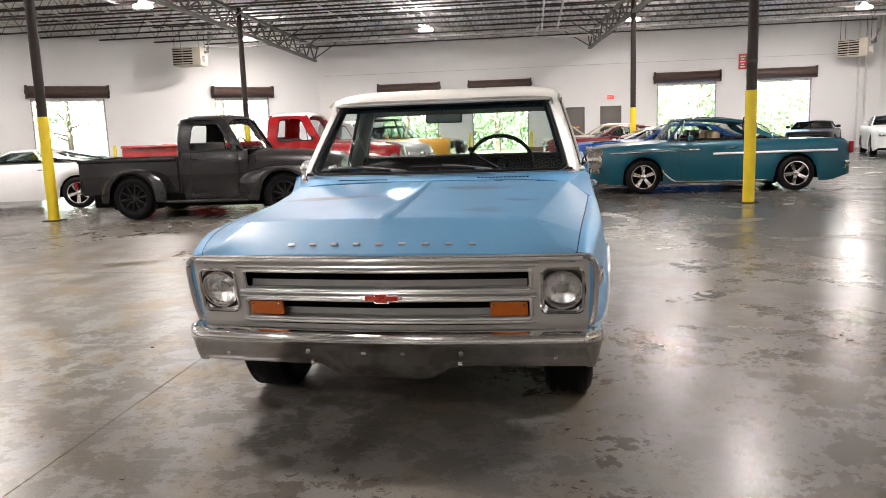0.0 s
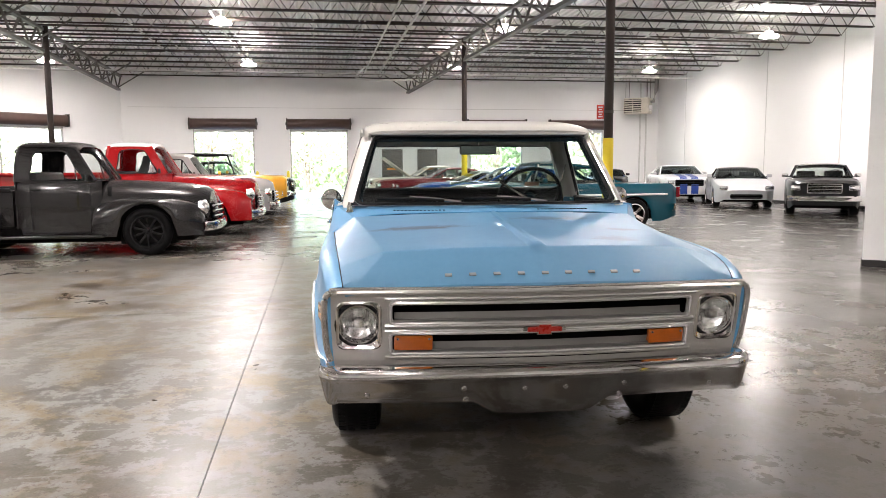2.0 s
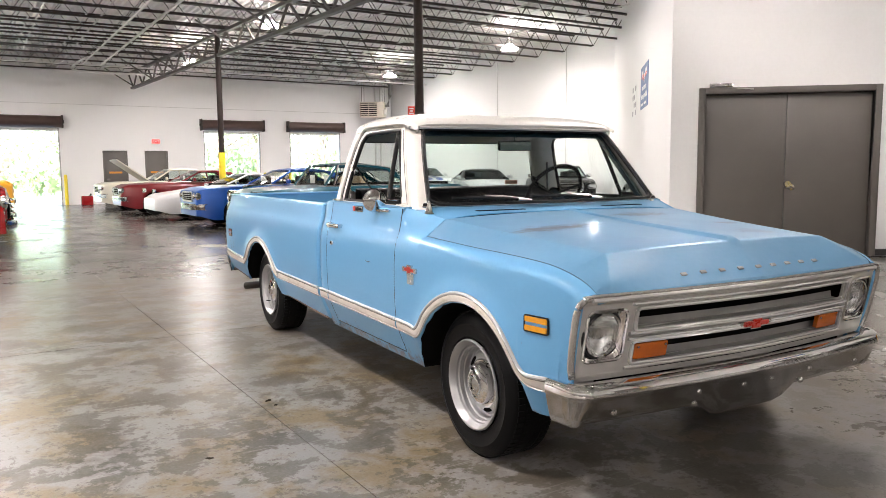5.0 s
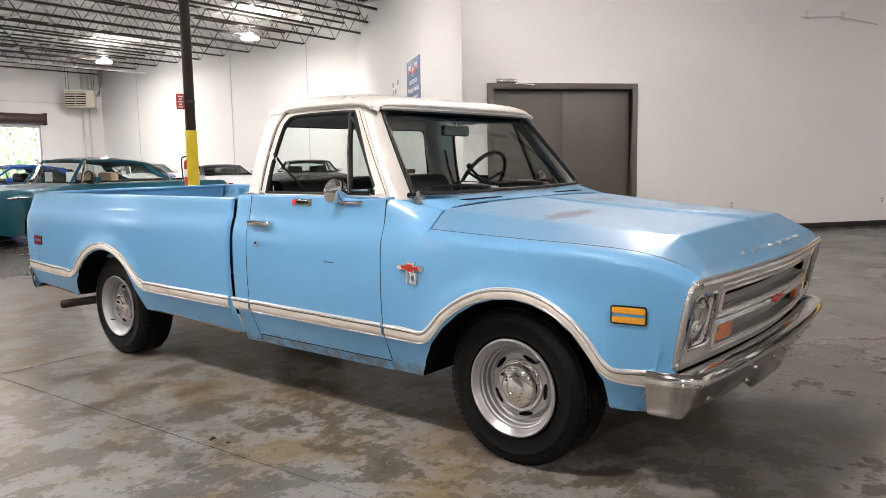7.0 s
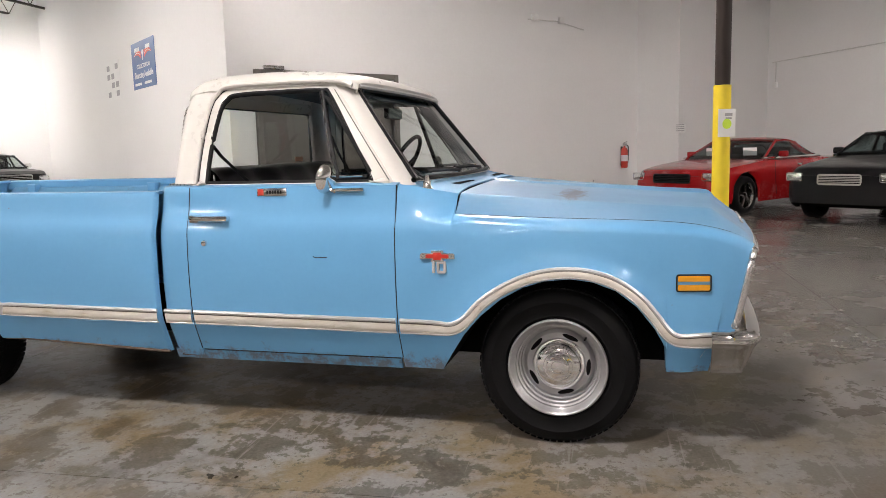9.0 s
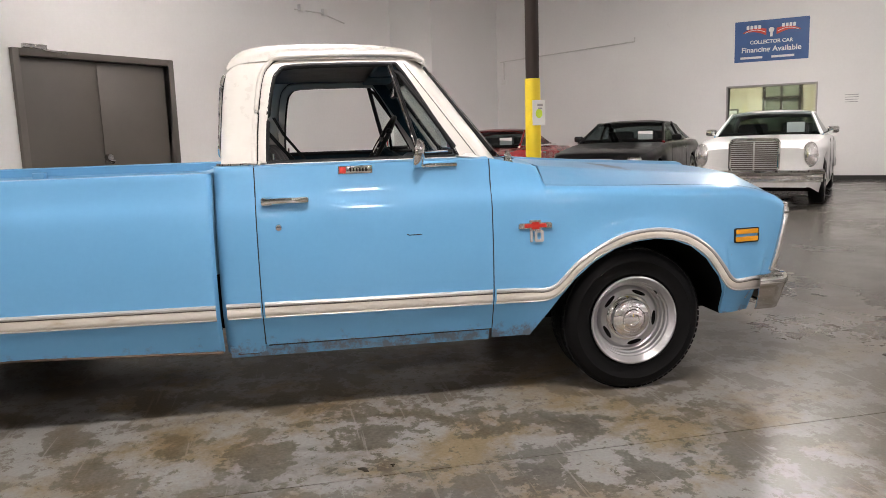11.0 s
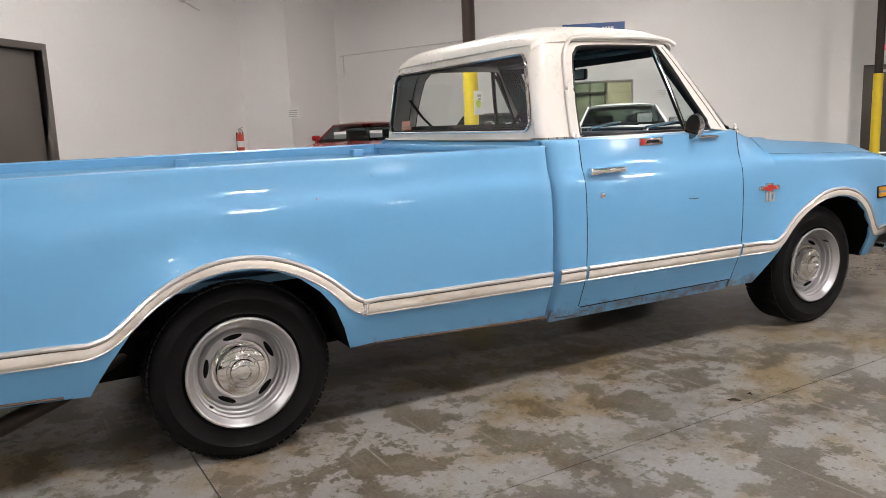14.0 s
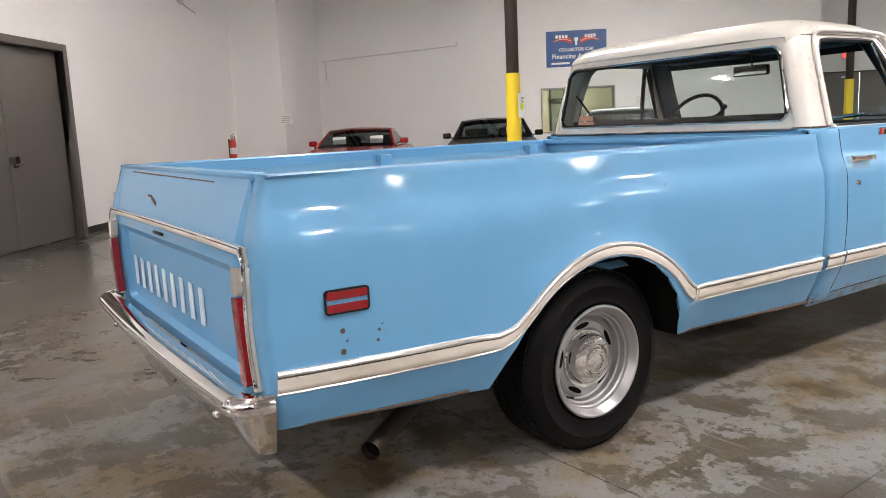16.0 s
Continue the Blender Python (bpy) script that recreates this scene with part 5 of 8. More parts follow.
def hood_z(x, y):
    w, zs_ = seam_x(y), seam_z(y)
    zc = rounded(y, [(-0.80, 0.862), (-0.72, 0.920), (-0.64, 0.976), (-0.614, 0.9945), (-0.606, 1.0), (-0.600, 1.002), (-0.56, 1.005), (-0.3, 1.024), (0.0, 1.047), (0.43, 1.086)])
    r = crease_x(y)
    a = abs(x)
    crown = 0.018 * (1 - (min(a, r) / r) ** 2)
    if a <= r:
        z = zc - 0.018 + crown
    else:
        t = (a - r) / max(w - r, 1e-3)
        z = (zc - 0.018) + (zs_ - zc + 0.018) * (t * 0.85 + 0.15 * t * t)
    if y > -0.63:
        k = min((y + 0.63) / 0.05, 1)
        h = rounded(y, [(-0.63, 0.034), (0.0, 0.022), (0.43, 0.012)])
        z += k * rounded(y, [(-0.6, 0.020), (0.43, 0.008)]) * math.exp(-(a / h) ** 4)
    return z


def lip_y(x, y):
    """The nose of the hood is swept to a point in plan."""
    t = min(max((0.1 - y) / 0.70, 0.0), 1.0)
    middle = y + 0.010 * min(max((-0.50 - y) / 0.28, 0.0), 1.0) - (0.068 - 0.018 * max(0.0, (-0.62 - y) / 0.18)) * t * (1 - abs(x) / 0.88)
    held = max(y, -0.736)
    edge = held + (0.72 - seam_z(held)) * 0.2 * min(max((-0.45 - held) / 0.25, 0.0), 1.0) ** 2
    k = min(abs(x) / 0.86, 1.0) ** 6
    return middle + (edge - middle) * k


inner_u = sorted(set([round(float(q), 4) for q in np.linspace(0, 0.985, 18)] + [0.015, 0.03, 0.045, 0.06, 0.995]))
rows = []
for y in HY:
    w, r = seam_x(y) - 0.002, crease_x(y)
    half = [r * u for u in inner_u] + [r + (w - r) * q for q in (0.03, 0.25, 0.5, 0.75, 1.0)]
    rows.append([(x, lip_y(x, y), hood_z(x, y)) for x in [-q for q in half[:0:-1]] + half])
last = rows[-1]
rows.append([(p[0], p[1] - 0.006, p[2] - 0.010) for p in last])
rows.append([(p[0], p[1] + 0.004, p[2] - 0.028) for p in last])
hood = part("hood", Geo().grid(rows), HOODBLUE, truck, "light blue hood, bleached and rust-worn", 17, solid=0.008)
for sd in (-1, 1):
    part("hood_gap", Geo().tube([(sd * (seam_x(y) + 0.0005), lip_y(seam_x(y), y), seam_z(y) - 0.0015) for y in np.linspace(0.424, -0.735, 30)], 0.0032, 6), RUBBERGAP, truck, "dark gap beside the hood")
part("hood_lip_chrome", Geo().tube([(x, lip_y(x, -0.792) - 0.008, 0.834 + 0.004 * (1 - abs(x) / 0.9)) for x in np.linspace(-0.865, 0.865, 31)], 0.010, 8), PALECHROME, truck, "bright moulding under the hood lip")
for k in range(9):
    x = -0.405 + 0.81 * k / 8
    y = -0.745
    m = pose(x, lip_y(x, y) - 0.005, hood_z(x, y) + 0.002, 36, 0, 0)
    part("hood_letter", Geo().box((0, 0, 0), (0.030, 0.015, 0.007), 0.002), PALECHROME, hood, "small chrome letter block", at=m)

# ---- cowl and wipers ----
rows = []
for y in np.linspace(0.436, 0.70, 6):
    t = (y - 0.436) / 0.264
    w = 0.803 + 0.094 * min((y - 0.43) / 0.25, 1.0)
    rows.append([(u * w, y - 0.05 * t * (1 - u * u), 1.089 + 0.033 * t - (0.030 - 0.022 * t) * abs(u) ** 6) for u in np.linspace(-1, 1, 25)])
part("cowl", Geo().grid(rows), BLUE, truck, "light blue cowl below the windshield", solid=0.006)
for s in (-1, 1):
    for k in range(14):
        part("cowl_slot", Geo().box((s * (0.28 + k * 0.022), 0.50, 1.0975), (0.012, 0.05, 0.004), 0.001, None), BLACK, truck)
for x0, x1 in ((-0.17, -0.66), (0.35, -0.16)):
    base = (x0, 0.575, 1.118)
    g = Geo().lathe([(0.0, 0.02), (0.018, 0.018), (0.022, 0.0)], 14, "z", base)
    g.tube([(x0, 0.575, 1.138), (x0 - 0.2, 0.570, 1.165), (x0 - 0.3, 0.585, 1.172)], [0.010, 0.008, 0.006], 7)
    arm = part("wiper_arm", g, DULL, truck, "metal wiper arm")
    part("wiper_blade", Geo().tube([(x0 - 0.10, 0.555, 1.150), (x0 - 0.30, 0.572, 1.162), (x0 - 0.49, 0.615, 1.160)], 0.009, 6), RUBBERGAP, arm, "black wiper blade")
part("antenna_base", Geo().lathe([(0.0, 0.062), (0.008, 0.058), (0.011, 0.04), (0.017, 0.034), (0.018, 0.012), (0.026, 0.0)], 16, "z", (-0.822, 0.57, 1.088)), CHROME, truck, "chrome antenna base on the cowl")

# ---- cab upper ----
def up_x(z):
    return rounded(z, [(1.10, 0.872), (1.2, 0.846), (1.35, 0.802), (1.45, 0.770), (1.52, 0.745), (1.56, 0.728), (1.60, 0.70)])


def a_line(z):
    """Front edge of the door opening."""
    return rounded(z, [(1.12, 0.715), (1.55, 1.02)])


for s in (-1, 1):
    # door window frame: outer outline and opening, in (y, z)
    outer = smooth_path([(0.705, 1.121), (0.72, 1.118), (0.78, 1.118), (1.20, 1.118), (1.62, 1.118), (1.66, 1.119), (1.664, 1.15), (1.655, 1.30), (1.632, 1.47), (1.60, 1.535), (1.535, 1.566), (1.30, 1.572), (1.075, 1.568), (1.00, 1.545), (0.85, 1.33)], 6, True)
    inner = smooth_path([(0.806, 1.136), (0.82, 1.127), (0.86, 1.125), (1.20, 1.125), (1.60, 1.125), (1.622, 1.127), (1.628, 1.145), (1.618, 1.30), (1.592, 1.46), (1.565, 1.510), (1.515, 1.535), (1.30, 1.541), (1.085, 1.539), (1.03, 1.513), (0.905, 1.31)], 6, True)
    frame_ = part("window_frame", ring_plate(outer, inner, lambda a, b: (s * (up_x(b) + 0.004), a, b), 4), CREAM, truck, "cream door window frame", solid=0.025)
    part("window_seal", Geo().tube([(s * (up_x(b) - 0.008), a, b) for a, b in inner], 0.0125, 8, True), RUBBERGAP, frame_)
    part("frame_gap", Geo().tube([(s * (up_x(b) + 0.0035), a, b) for a, b in outer if b > 1.135 and a > 1.05], 0.0032, 6), RUBBERGAP, frame_, "dark gap round the door frame")
    # vent window
    g = Geo().tube([(s * (up_x(1.535) - 0.002), 1.077, 1.535), (s * (up_x(1.34) - 0.002), 1.027, 1.34), (s * (up_x(1.135) - 0.002), 0.972, 1.135)], 0.0125, 8)
    vp_ = part("vent_post", g, RUBBERGAP, frame_, "black vent window post")
    part("vent_strip", Geo().tube([(s * (up_x(z) + 0.008), 1.084 - (1.535 - z) * 0.2625, z) for z in (1.53, 1.34, 1.135)], 0.0045, 6), CHROME, vp_, "thin chrome strip")
    part("vent_frame", Geo().tube([(s * (up_x(b) - 0.004), a, b) for a, b in [(0.972, 1.142), (0.83, 1.146), (0.815, 1.165), (0.93, 1.34), (1.04, 1.495), (1.065, 1.505)]], 0.012, 8), RUBBERGAP, frame_, "black vent window rubber")
    part("vent_sill", Geo().tube([(s * (up_x(1.15) + 0.006), y, 1.150) for y in (0.85, 0.96)], 0.005, 6), CHROME, frame_, "chrome strip below the vent window")
    v = part("vent_glass", Geo().grid([[(s * (up_x(z) - 0.012), y, z) for y in (a_line(z) + 0.06, 1.077 - (1.535 - z) * 0.2625)] for z in np.linspace(1.14, 1.51, 6)]), GLASS, frame_, "clear vent window glass")
    v.visible_shadow = False
    # A pillar
    ap = []
    for t in np.linspace(0, 1.035, 9):
        z = 1.105 + 0.462 * t
        y = 0.655 + 0.325 * t
        ap.append([(s * (up_x(z) - 0.072), y - 0.03, z), (s * (up_x(z) - 0.03), y - 0.008, z), (s * (up_x(z) - 0.006), y + 0.014, z), (s * (up_x(z) + 0.002), y + 0.055, z), (s * (up_x(z) - 0.03), y + 0.06, z), (s * (up_x(z) - 0.075), y - 0.02, z)])
    part("a_pillar", Geo().grid(ap, close_v=True), CREAM, truck, "cream windshield pillar")
    ip = [[(p[0] * 0.955, p[1] + 0.03, p[2] - 0.004) for p in row] for row in ap]
    part("pillar_lining", Geo().grid(ip, close_v=True), TEALIN, truck)
    part("pillar_gap", Geo().tube([(s * (up_x(z) + 0.005), 0.709 + 0.325 * (z - 1.105) / 0.462, z) for z in np.linspace(1.13, 1.54, 6)], 0.0018, 5), RUBBERGAP, truck)
    # drip rail
    rail = smooth_path([(0.93, 1.552), (1.0, 1.576), (1.2, 1.583), (1.535, 1.578), (1.605, 1.545), (1.642, 1.475), (1.668, 1.30), (1.676, 1.19), (1.679, 1.125)], 10)
    part("drip_rail", Geo().tube([(s * (up_x(min(b, 1.55)) + 0.011), a, b) for a, b in rail], 0.0105, 8), CREAM, truck, "cream drip rail")
    # rear quarter: from the door round to the back, with the big rounded corner
    rows = []
    for z in list(np.linspace(1.118, 1.50, 14)) + [1.53, 1.555, 1.575]:
        yd = rounded(z, [(1.118, 1.674), (1.30, 1.664), (1.47, 1.642), (1.545, 1.605), (1.575, 1.56)])
        yb = rounded(z, [(1.10, 1.826), (1.30, 1.814), (1.45, 1.800), (1.545, 1.777), (1.575, 1.762)])
        xo = up_x(z) + 0.002
        r = min(0.07, yb - yd - 0.005)
        row = [(s * xo, yd + (yb - r - yd) * q, z) for q in (0.0, 0.35, 0.7, 1.0)]
        row += [(s * (xo - r + r * math.cos(q)), yb - r + r * math.sin(q), z) for q in np.linspace(0, math.pi / 2, 10)[1:]]
        rows.append(row)
    part("rear_quarter", Geo().grid(rows), CREAM, truck, "cream rounded rear cab corner", solid=0.01)
    part("belt_strip", Geo().tube([(s * 0.884, 1.69, 1.122), (s * 0.884, 1.77, 1.122), (s * 0.86, 1.82, 1.122), (s * 0.79, 1.838, 1.122)], 0.009, 6), CHROME, truck, "chrome belt strip")


def back_y(z):
    return rounded(z, [(1.10, 1.826), (1.30, 1.814), (1.45, 1.800), (1.545, 1.777), (1.575, 1.762)])


def rect_loop(x0, z0, x1, z1, n=6):
    """Square loop with as many points as round_rect."""
    out = []
    for a, b in (((x1, z0), (x1, z0)), ((x1, z1), (x1, z1)), ((x0, z1), (x0, z1)), ((x0, z0), (x0, z0))):
        out += [a] * (n + 1)
    return out


win = round_rect(-0.762, 1.165, 0.762, 1.503, 0.055, 6)
win = [(x * (1 - 0.095 * (z - 1.165) / 0.34), z) for x, z in win]
outer = []
for x, z in round_rect(-0.80, 1.105, 0.80, 1.56, 0.004, 6):
    outer.append((math.copysign(up_x(z) - 0.066, x), z))
part("cab_back", ring_plate(outer, win, lambda a, b: (a, back_y(b), b), 6), CREAM, truck, "cream cab back panel", solid=0.012)
rw = part("rear_window", filled(win, lambda a, b: (a, back_y(b) - 0.004, b), 6), GLASS, truck, "wide rear window glass")
rw.visible_shadow = False
part("rear_window_seal", Geo().tube([(a, back_y(b) + 0.004, b) for a, b in win], 0.009, 8, True), RUBBERGAP, rw)
part("rear_window_trim", Geo().tube([(a * 1.012, back_y(b) + 0.011, 1.33 + (b - 1.33) * 1.03) for a, b in win], 0.0065, 8, True), CHROME, rw, "chrome rear window trim")
g = Geo()
for k, (w_, h_) in enumerate(((0.11, 0.03), (0.13, 0.018))):
    g.box((0.55, back_y(1.2) + 0.001, 1.215 - k * 0.03), (w_, 0.003, h_))
part("window_sticker", g, plain("faded_sticker", (0.45, 0.22, 0.15), 0.6), rw, "faded window sticker")
part("back_strip", Geo().tube([(x, 1.838, 1.117) for x in np.linspace(-0.79, 0.79, 9)], 0.007, 6), CHROME, truck, "chrome strip below the rear window")
part("cab_back_lower", Geo().grid([[(x, 1.826, z) for x in (-0.85, 0.85)] for z in (0.45, 1.115)]), BLUE, truck, solid=0.01)

# roof skin
rows = []
yr = [0.915, 0.925, 0.945, 0.98, 1.05, 1.15, 1.28, 1.42, 1.54, 1.62, 1.67, 1.70, 1.725, 1.745, 1.76, 1.772]
for y in yr:
    zc = rounded(y, [(0.915, 1.575), (0.93, 1.598), (0.96, 1.612), (1.05, 1.634), (1.2, 1.650), (1.4, 1.655), (1.54, 1.653), (1.62, 1.648), (1.69, 1.634), (1.73, 1.612), (1.76, 1.580), (1.772, 1.55)])
    ze = rounded(y, [(0.915, 1.556), (0.98, 1.578), (1.2, 1.586), (1.5, 1.584), (1.62, 1.582), (1.70, 1.575), (1.76, 1.555), (1.772, 1.542)])
    w = rounded(y, [(0.915, 0.700), (0.95, 0.722), (1.2, 0.734), (1.5, 0.736), (1.62, 0.734), (1.70, 0.731), (1.745, 0.722), (1.772, 0.708)])
    row = []
    for u in np.sin(np.linspace(-math.pi / 2, math.pi / 2, 41)):
        q = abs(u)
        z = ze + (zc - ze) * (1 - q**7) ** 0.5
        yy = y - (0.035 * (1 - q * q) if y < 1.0 else 0) + ((0.015 * (1 - q * q) + 0.009) * min((y - 1.60) / 0.12, 1.0) if y > 1.60 else 0)
        row.append((u * w, yy, z))
    row = [(row[0][0] - 0.006, row[0][1], ze - 0.022)] + row + [(row[-1][0] + 0.006, row[-1][1], ze - 0.022)]
    rows.append(row)
rows.insert(0, [(p[0] * 0.99, p[1] + 0.012, p[2] - 0.016) for p in rows[0]])
part("roof", Geo().grid(rows), CREAM, truck, "cream painted cab roof with stained edges", 30, solid=0.008)
part("headliner", Geo().grid([[(u * 0.69, y, 1.562 + 0.02 * (1 - u * u)) for u in np.linspace(-1, 1, 9)] for y in np.linspace(0.96, 1.69, 6)]), TEALIN, truck, "dark teal headliner")
part("visor_lip", Geo().tube([(x, 0.918 - 0.033 * (1 - (x / 0.7) ** 2), 1.553) for x in np.linspace(-0.69, 0.69, 17)], 0.010, 6), ALLOY, truck, "worn lip above the windshield")


# windshield
def ws(a, b):
    """a: -1..1 across, b: 0..1 up."""
    z = 1.128 + 0.418 * b
    w = up_x(z) - 0.075
    y = 0.628 + 0.312 * b - 0.085 * (1 - a * a) * (1 - 0.45 * b)
    return (a * w, y, z)


wl = [(math.copysign(min(abs(a), 1), a), b) for a, b in round_rect(-1, 0, 1, 1, 0.10, 6)]
wind = part("windshield", filled(wl, ws, 8), GLASS, truck, "curved clear windshield")
wind.visible_shadow = False
part("windshield_seal", Geo().tube([Vector(ws(a, b)) + Vector((0, -0.004, 0)) for a, b in smooth_path(wl, 3, True)], 0.012, 8, True), RUBBERGAP, wind, "black windshield rubber")
part("windshield_trim", Geo().tube([Vector(ws(a * 1.016, 0.5 + (b - 0.5) * 1.04)) + Vector((0, -0.016, 0.002)) for a, b in smooth_path(wl, 3, True)], 0.0035, 6, True), DULL, wind, "dull chrome windshield trim")
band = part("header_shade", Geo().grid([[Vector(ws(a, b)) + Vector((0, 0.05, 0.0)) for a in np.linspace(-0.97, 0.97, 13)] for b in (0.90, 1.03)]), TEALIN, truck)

# ---- interior ----
g = Geo().grid([[(u * 0.80, y, z + 0.01 * (1 - u * u)) for u in np.linspace(-1, 1, 9)] for y, z in ((0.60, 1.10), (0.72, 1.115), (0.84, 1.112), (0.88, 1.085), (0.885, 0.92), (0.80, 0.80))])
part("dashboard", g, TEALIN, truck, "dark teal metal dashboard", solid=0.01)
part("dash_panel", Geo().box((0.38, 0.882, 1.02), (0.46, 0.02, 0.12), 0.01), ALLOY, truck, "bright instrument panel")
for k in range(3):
    part("gauge", Geo().lathe([(0.0, 0.012), (0.035, 0.010), (0.04, 0.0)], 16, "y", (0.25 + 0.13 * k, 0.892, 1.02)), RUBBERGAP, truck)
seat = [(1.0, 0.80), (1.04, 0.86), (1.30, 0.84), (1.50, 0.86), (1.56, 1.00), (1.62, 1.14), (1.66, 1.185), (1.71, 1.19), (1.74, 1.16), (1.74, 0.80)]
g = Geo().grid([[(x, y + 0.012 * math.cos(x * 18), z) for y, z in smooth_path(seat, 3)] for x in np.linspace(-0.74, 0.74, 40)])
part("bench_seat", g, VINYL, truck, "black vinyl bench seat")
col = Vector((0.36, 0.90, 1.06)), Vector((0.36, 1.06, 1.155))
part("steering_column", Geo().tube([col[0] - Vector((0, 0.15, 0.09)), col[1]], 0.03, 10), TEALIN, truck, "dark steering column")
ax = (col[1] - col[0]).normalized()
side_v = Vector((1, 0, 0))
up_v = side_v.cross(ax).normalized()
ring = [col[1] + (side_v * math.cos(q) + up_v * math.sin(q)) * 0.205 for q in np.linspace(0, 2 * math.pi, 41)[:-1]]
sw = part("steering_wheel", Geo().tube(ring, 0.0125, 8, True), RUBBERGAP, truck, "thin black steering wheel")
for q in (0.35, math.pi - 0.35, math.pi * 1.5):
    part("spoke", Geo().tube([col[1] - ax * 0.02, col[1] + (side_v * math.cos(q) + up_v * math.sin(q)) * 0.2], 0.012, 7, squash=0.6), RUBBERGAP, sw)
part("horn_button", Geo().lathe([(0.0, 0.02), (0.04, 0.015), (0.05, -0.01)], 18, "z").moved(Matrix.Translation(col[1]) @ ax.to_track_quat("Z", "Y").to_matrix().to_4x4()), DULL, sw)
part("shift_lever", Geo().tube([(0.36, 0.98, 1.12), (0.22, 1.0, 1.2), (0.17, 1.01, 1.24)], 0.008, 6), CHROME, truck)
part("shift_knob", Geo().lathe([(0.0, -0.02), (0.016, -0.01), (0.018, 0.0), (0.016, 0.01), (0.0, 0.02)], 12, "z", (0.165, 1.01, 1.25)), RUBBERGAP, truck)
rm = part("rear_view_mirror", Geo().box((0.0, 0.985, 1.455), (0.24, 0.025, 0.062), 0.012), RUBBERGAP, truck, "rear view mirror in the cab")
part("mirror_glass", Geo().box((0.0, 0.9995, 1.455), (0.222, 0.004, 0.048)), CHROME, rm)
part("mirror_back", Geo().box((0.0, 0.971, 1.455), (0.224, 0.004, 0.05), 0.001), plain("mirror_back_grey", (0.10, 0.13, 0.12), 0.4), rm)
part("mirror_stem", Geo().tube([(0.0, 0.98, 1.48), (0.01, 0.97, 1.56)], 0.006, 6), CHROME, rm)
for s in (-1, 1):
    part("seat_belt", Geo().grid([[(s * 0.775, 1.67, 1.36), (s * 0.775, 1.69, 1.36)], [(s * 0.73, 1.61, 1.25), (s * 0.73, 1.63, 1.25)], [(s * 0.65, 1.49, 1.10), (s * 0.65, 1.51, 1.10)]]), RUBBERGAP, truck, "black shoulder belt", solid=0.003)
    part("door_lining", Geo().grid([[(s * 0.835, y, z) for y in (0.69, 1.66)] for z in (0.45, 1.115)]), TEALIN, truck)
    part("door_sill_strip", Geo().tube([(s * 0.835, 0.80, 1.125), (s * 0.835, 1.64, 1.125)], 0.012, 6), RUBBERGAP, truck)
    part("lock_button", Geo().tube([(s * 0.835, 1.60, 1.12), (s * 0.835, 1.60, 1.165)], 0.005, 6), CHROME, truck)
    part("visor", Geo().box((s * 0.34, 1.04, 1.545), (0.55, 0.16, 0.018), 0.006), plain("sun_visor_teal", (0.03, 0.075, 0.09), 0.6), truck)
part("cab_floor", Geo().box((0, 1.25, 0.44), (1.74, 1.14, 0.03)), UNDER, truck)
part("firewall", Geo().box((0, 0.66, 0.74), (1.7, 0.02, 0.62)), UNDER, truck)


# ---- grille ----
def gpart(name, geo, *rest, **more):
    """A part of the nose, whose face leans back towards the bumper."""
    geo.v = [(x, y + (0.72 - z) * 0.2, z) for x, y, z in geo.v]
    return part(name, geo, *rest, **more)


def gy(x):
    """The nose is swept to a shallow point in plan."""
    return -0.797 + 0.068 * (abs(x) / 0.91) ** 1.6


def on_grille(d=0.0):
    return lambda a, b: (a, gy(a) - d, b)


gpart("grille_backing", Geo().grid([[(x, gy(x) + 0.11, z) for x in np.linspace(-0.88, 0.88, 15)] for z in (0.52, 0.84)]), BLACK, truck)


def cell(x0, z0, x1, z1, hole, r, name, mat, steps=5, label=""):
    hl = round_rect(*hole, r, 6)
    o = [(min(max(x0 + (x1 - x0) * (p[0] - hole[0]) / (hole[2] - hole[0]), x0), x1), min(max(z0 + (z1 - z0) * (p[1] - hole[1]) / (hole[3] - hole[1]), z0), z1)) for p in round_rect(*hole, 0.0005, 6)]
    return gpart(name, ring_plate(o, hl, on_grille(), steps), mat, truck, label, solid=0.012), hl


grille = None
SLOTS = []
for zlo, zhi, hz0, hz1 in ((0.672, 0.826, 0.704, 0.778), (0.532, 0.672, 0.570, 0.645)):
    ob, hl = cell(-0.675, zlo, 0.675, zhi, (-0.640, hz0, 0.640, hz1), 0.012, "grille_panel", ALLOY, 5, "silver grille panel with a dark slot")
    SLOTS.append((ob, hz0, hz1))
    fine_loop = round_rect(-0.648, hz0 - 0.008, 0.648, hz1 + 0.008, 0.016, 6)
    dense = []
    for i, p in enumerate(fine_loop):
        q = fine_loop[(i + 1) % len(fine_loop)]
        n = max(int(abs(q[0] - p[0]) / 0.05), 1)
        dense += [(p[0] + (q[0] - p[0]) * k / n, p[1] + (q[1] - p[1]) * k / n) for k in range(n)]
    gpart("slot_bezel", Geo().tube([(a, gy(a) - 0.006, b) for a, b in dense], 0.0085, 8, True), PALECHROME, ob, "bright slot surround")
    zb = hz0 + (hz1 - hz0) * 0.42
    gpart("slot_shelf", Geo().grid([[(x, gy(x) + d, z) for x in np.linspace(-0.63, 0.63, 25)] for d, z in ((0.0, hz0), (0.045, hz0 + 0.004), (0.055, zb))]), plain("grey_grille_bar", (0.20, 0.195, 0.185), 0.45, 0.2), ob, "grey bar inside the slot")
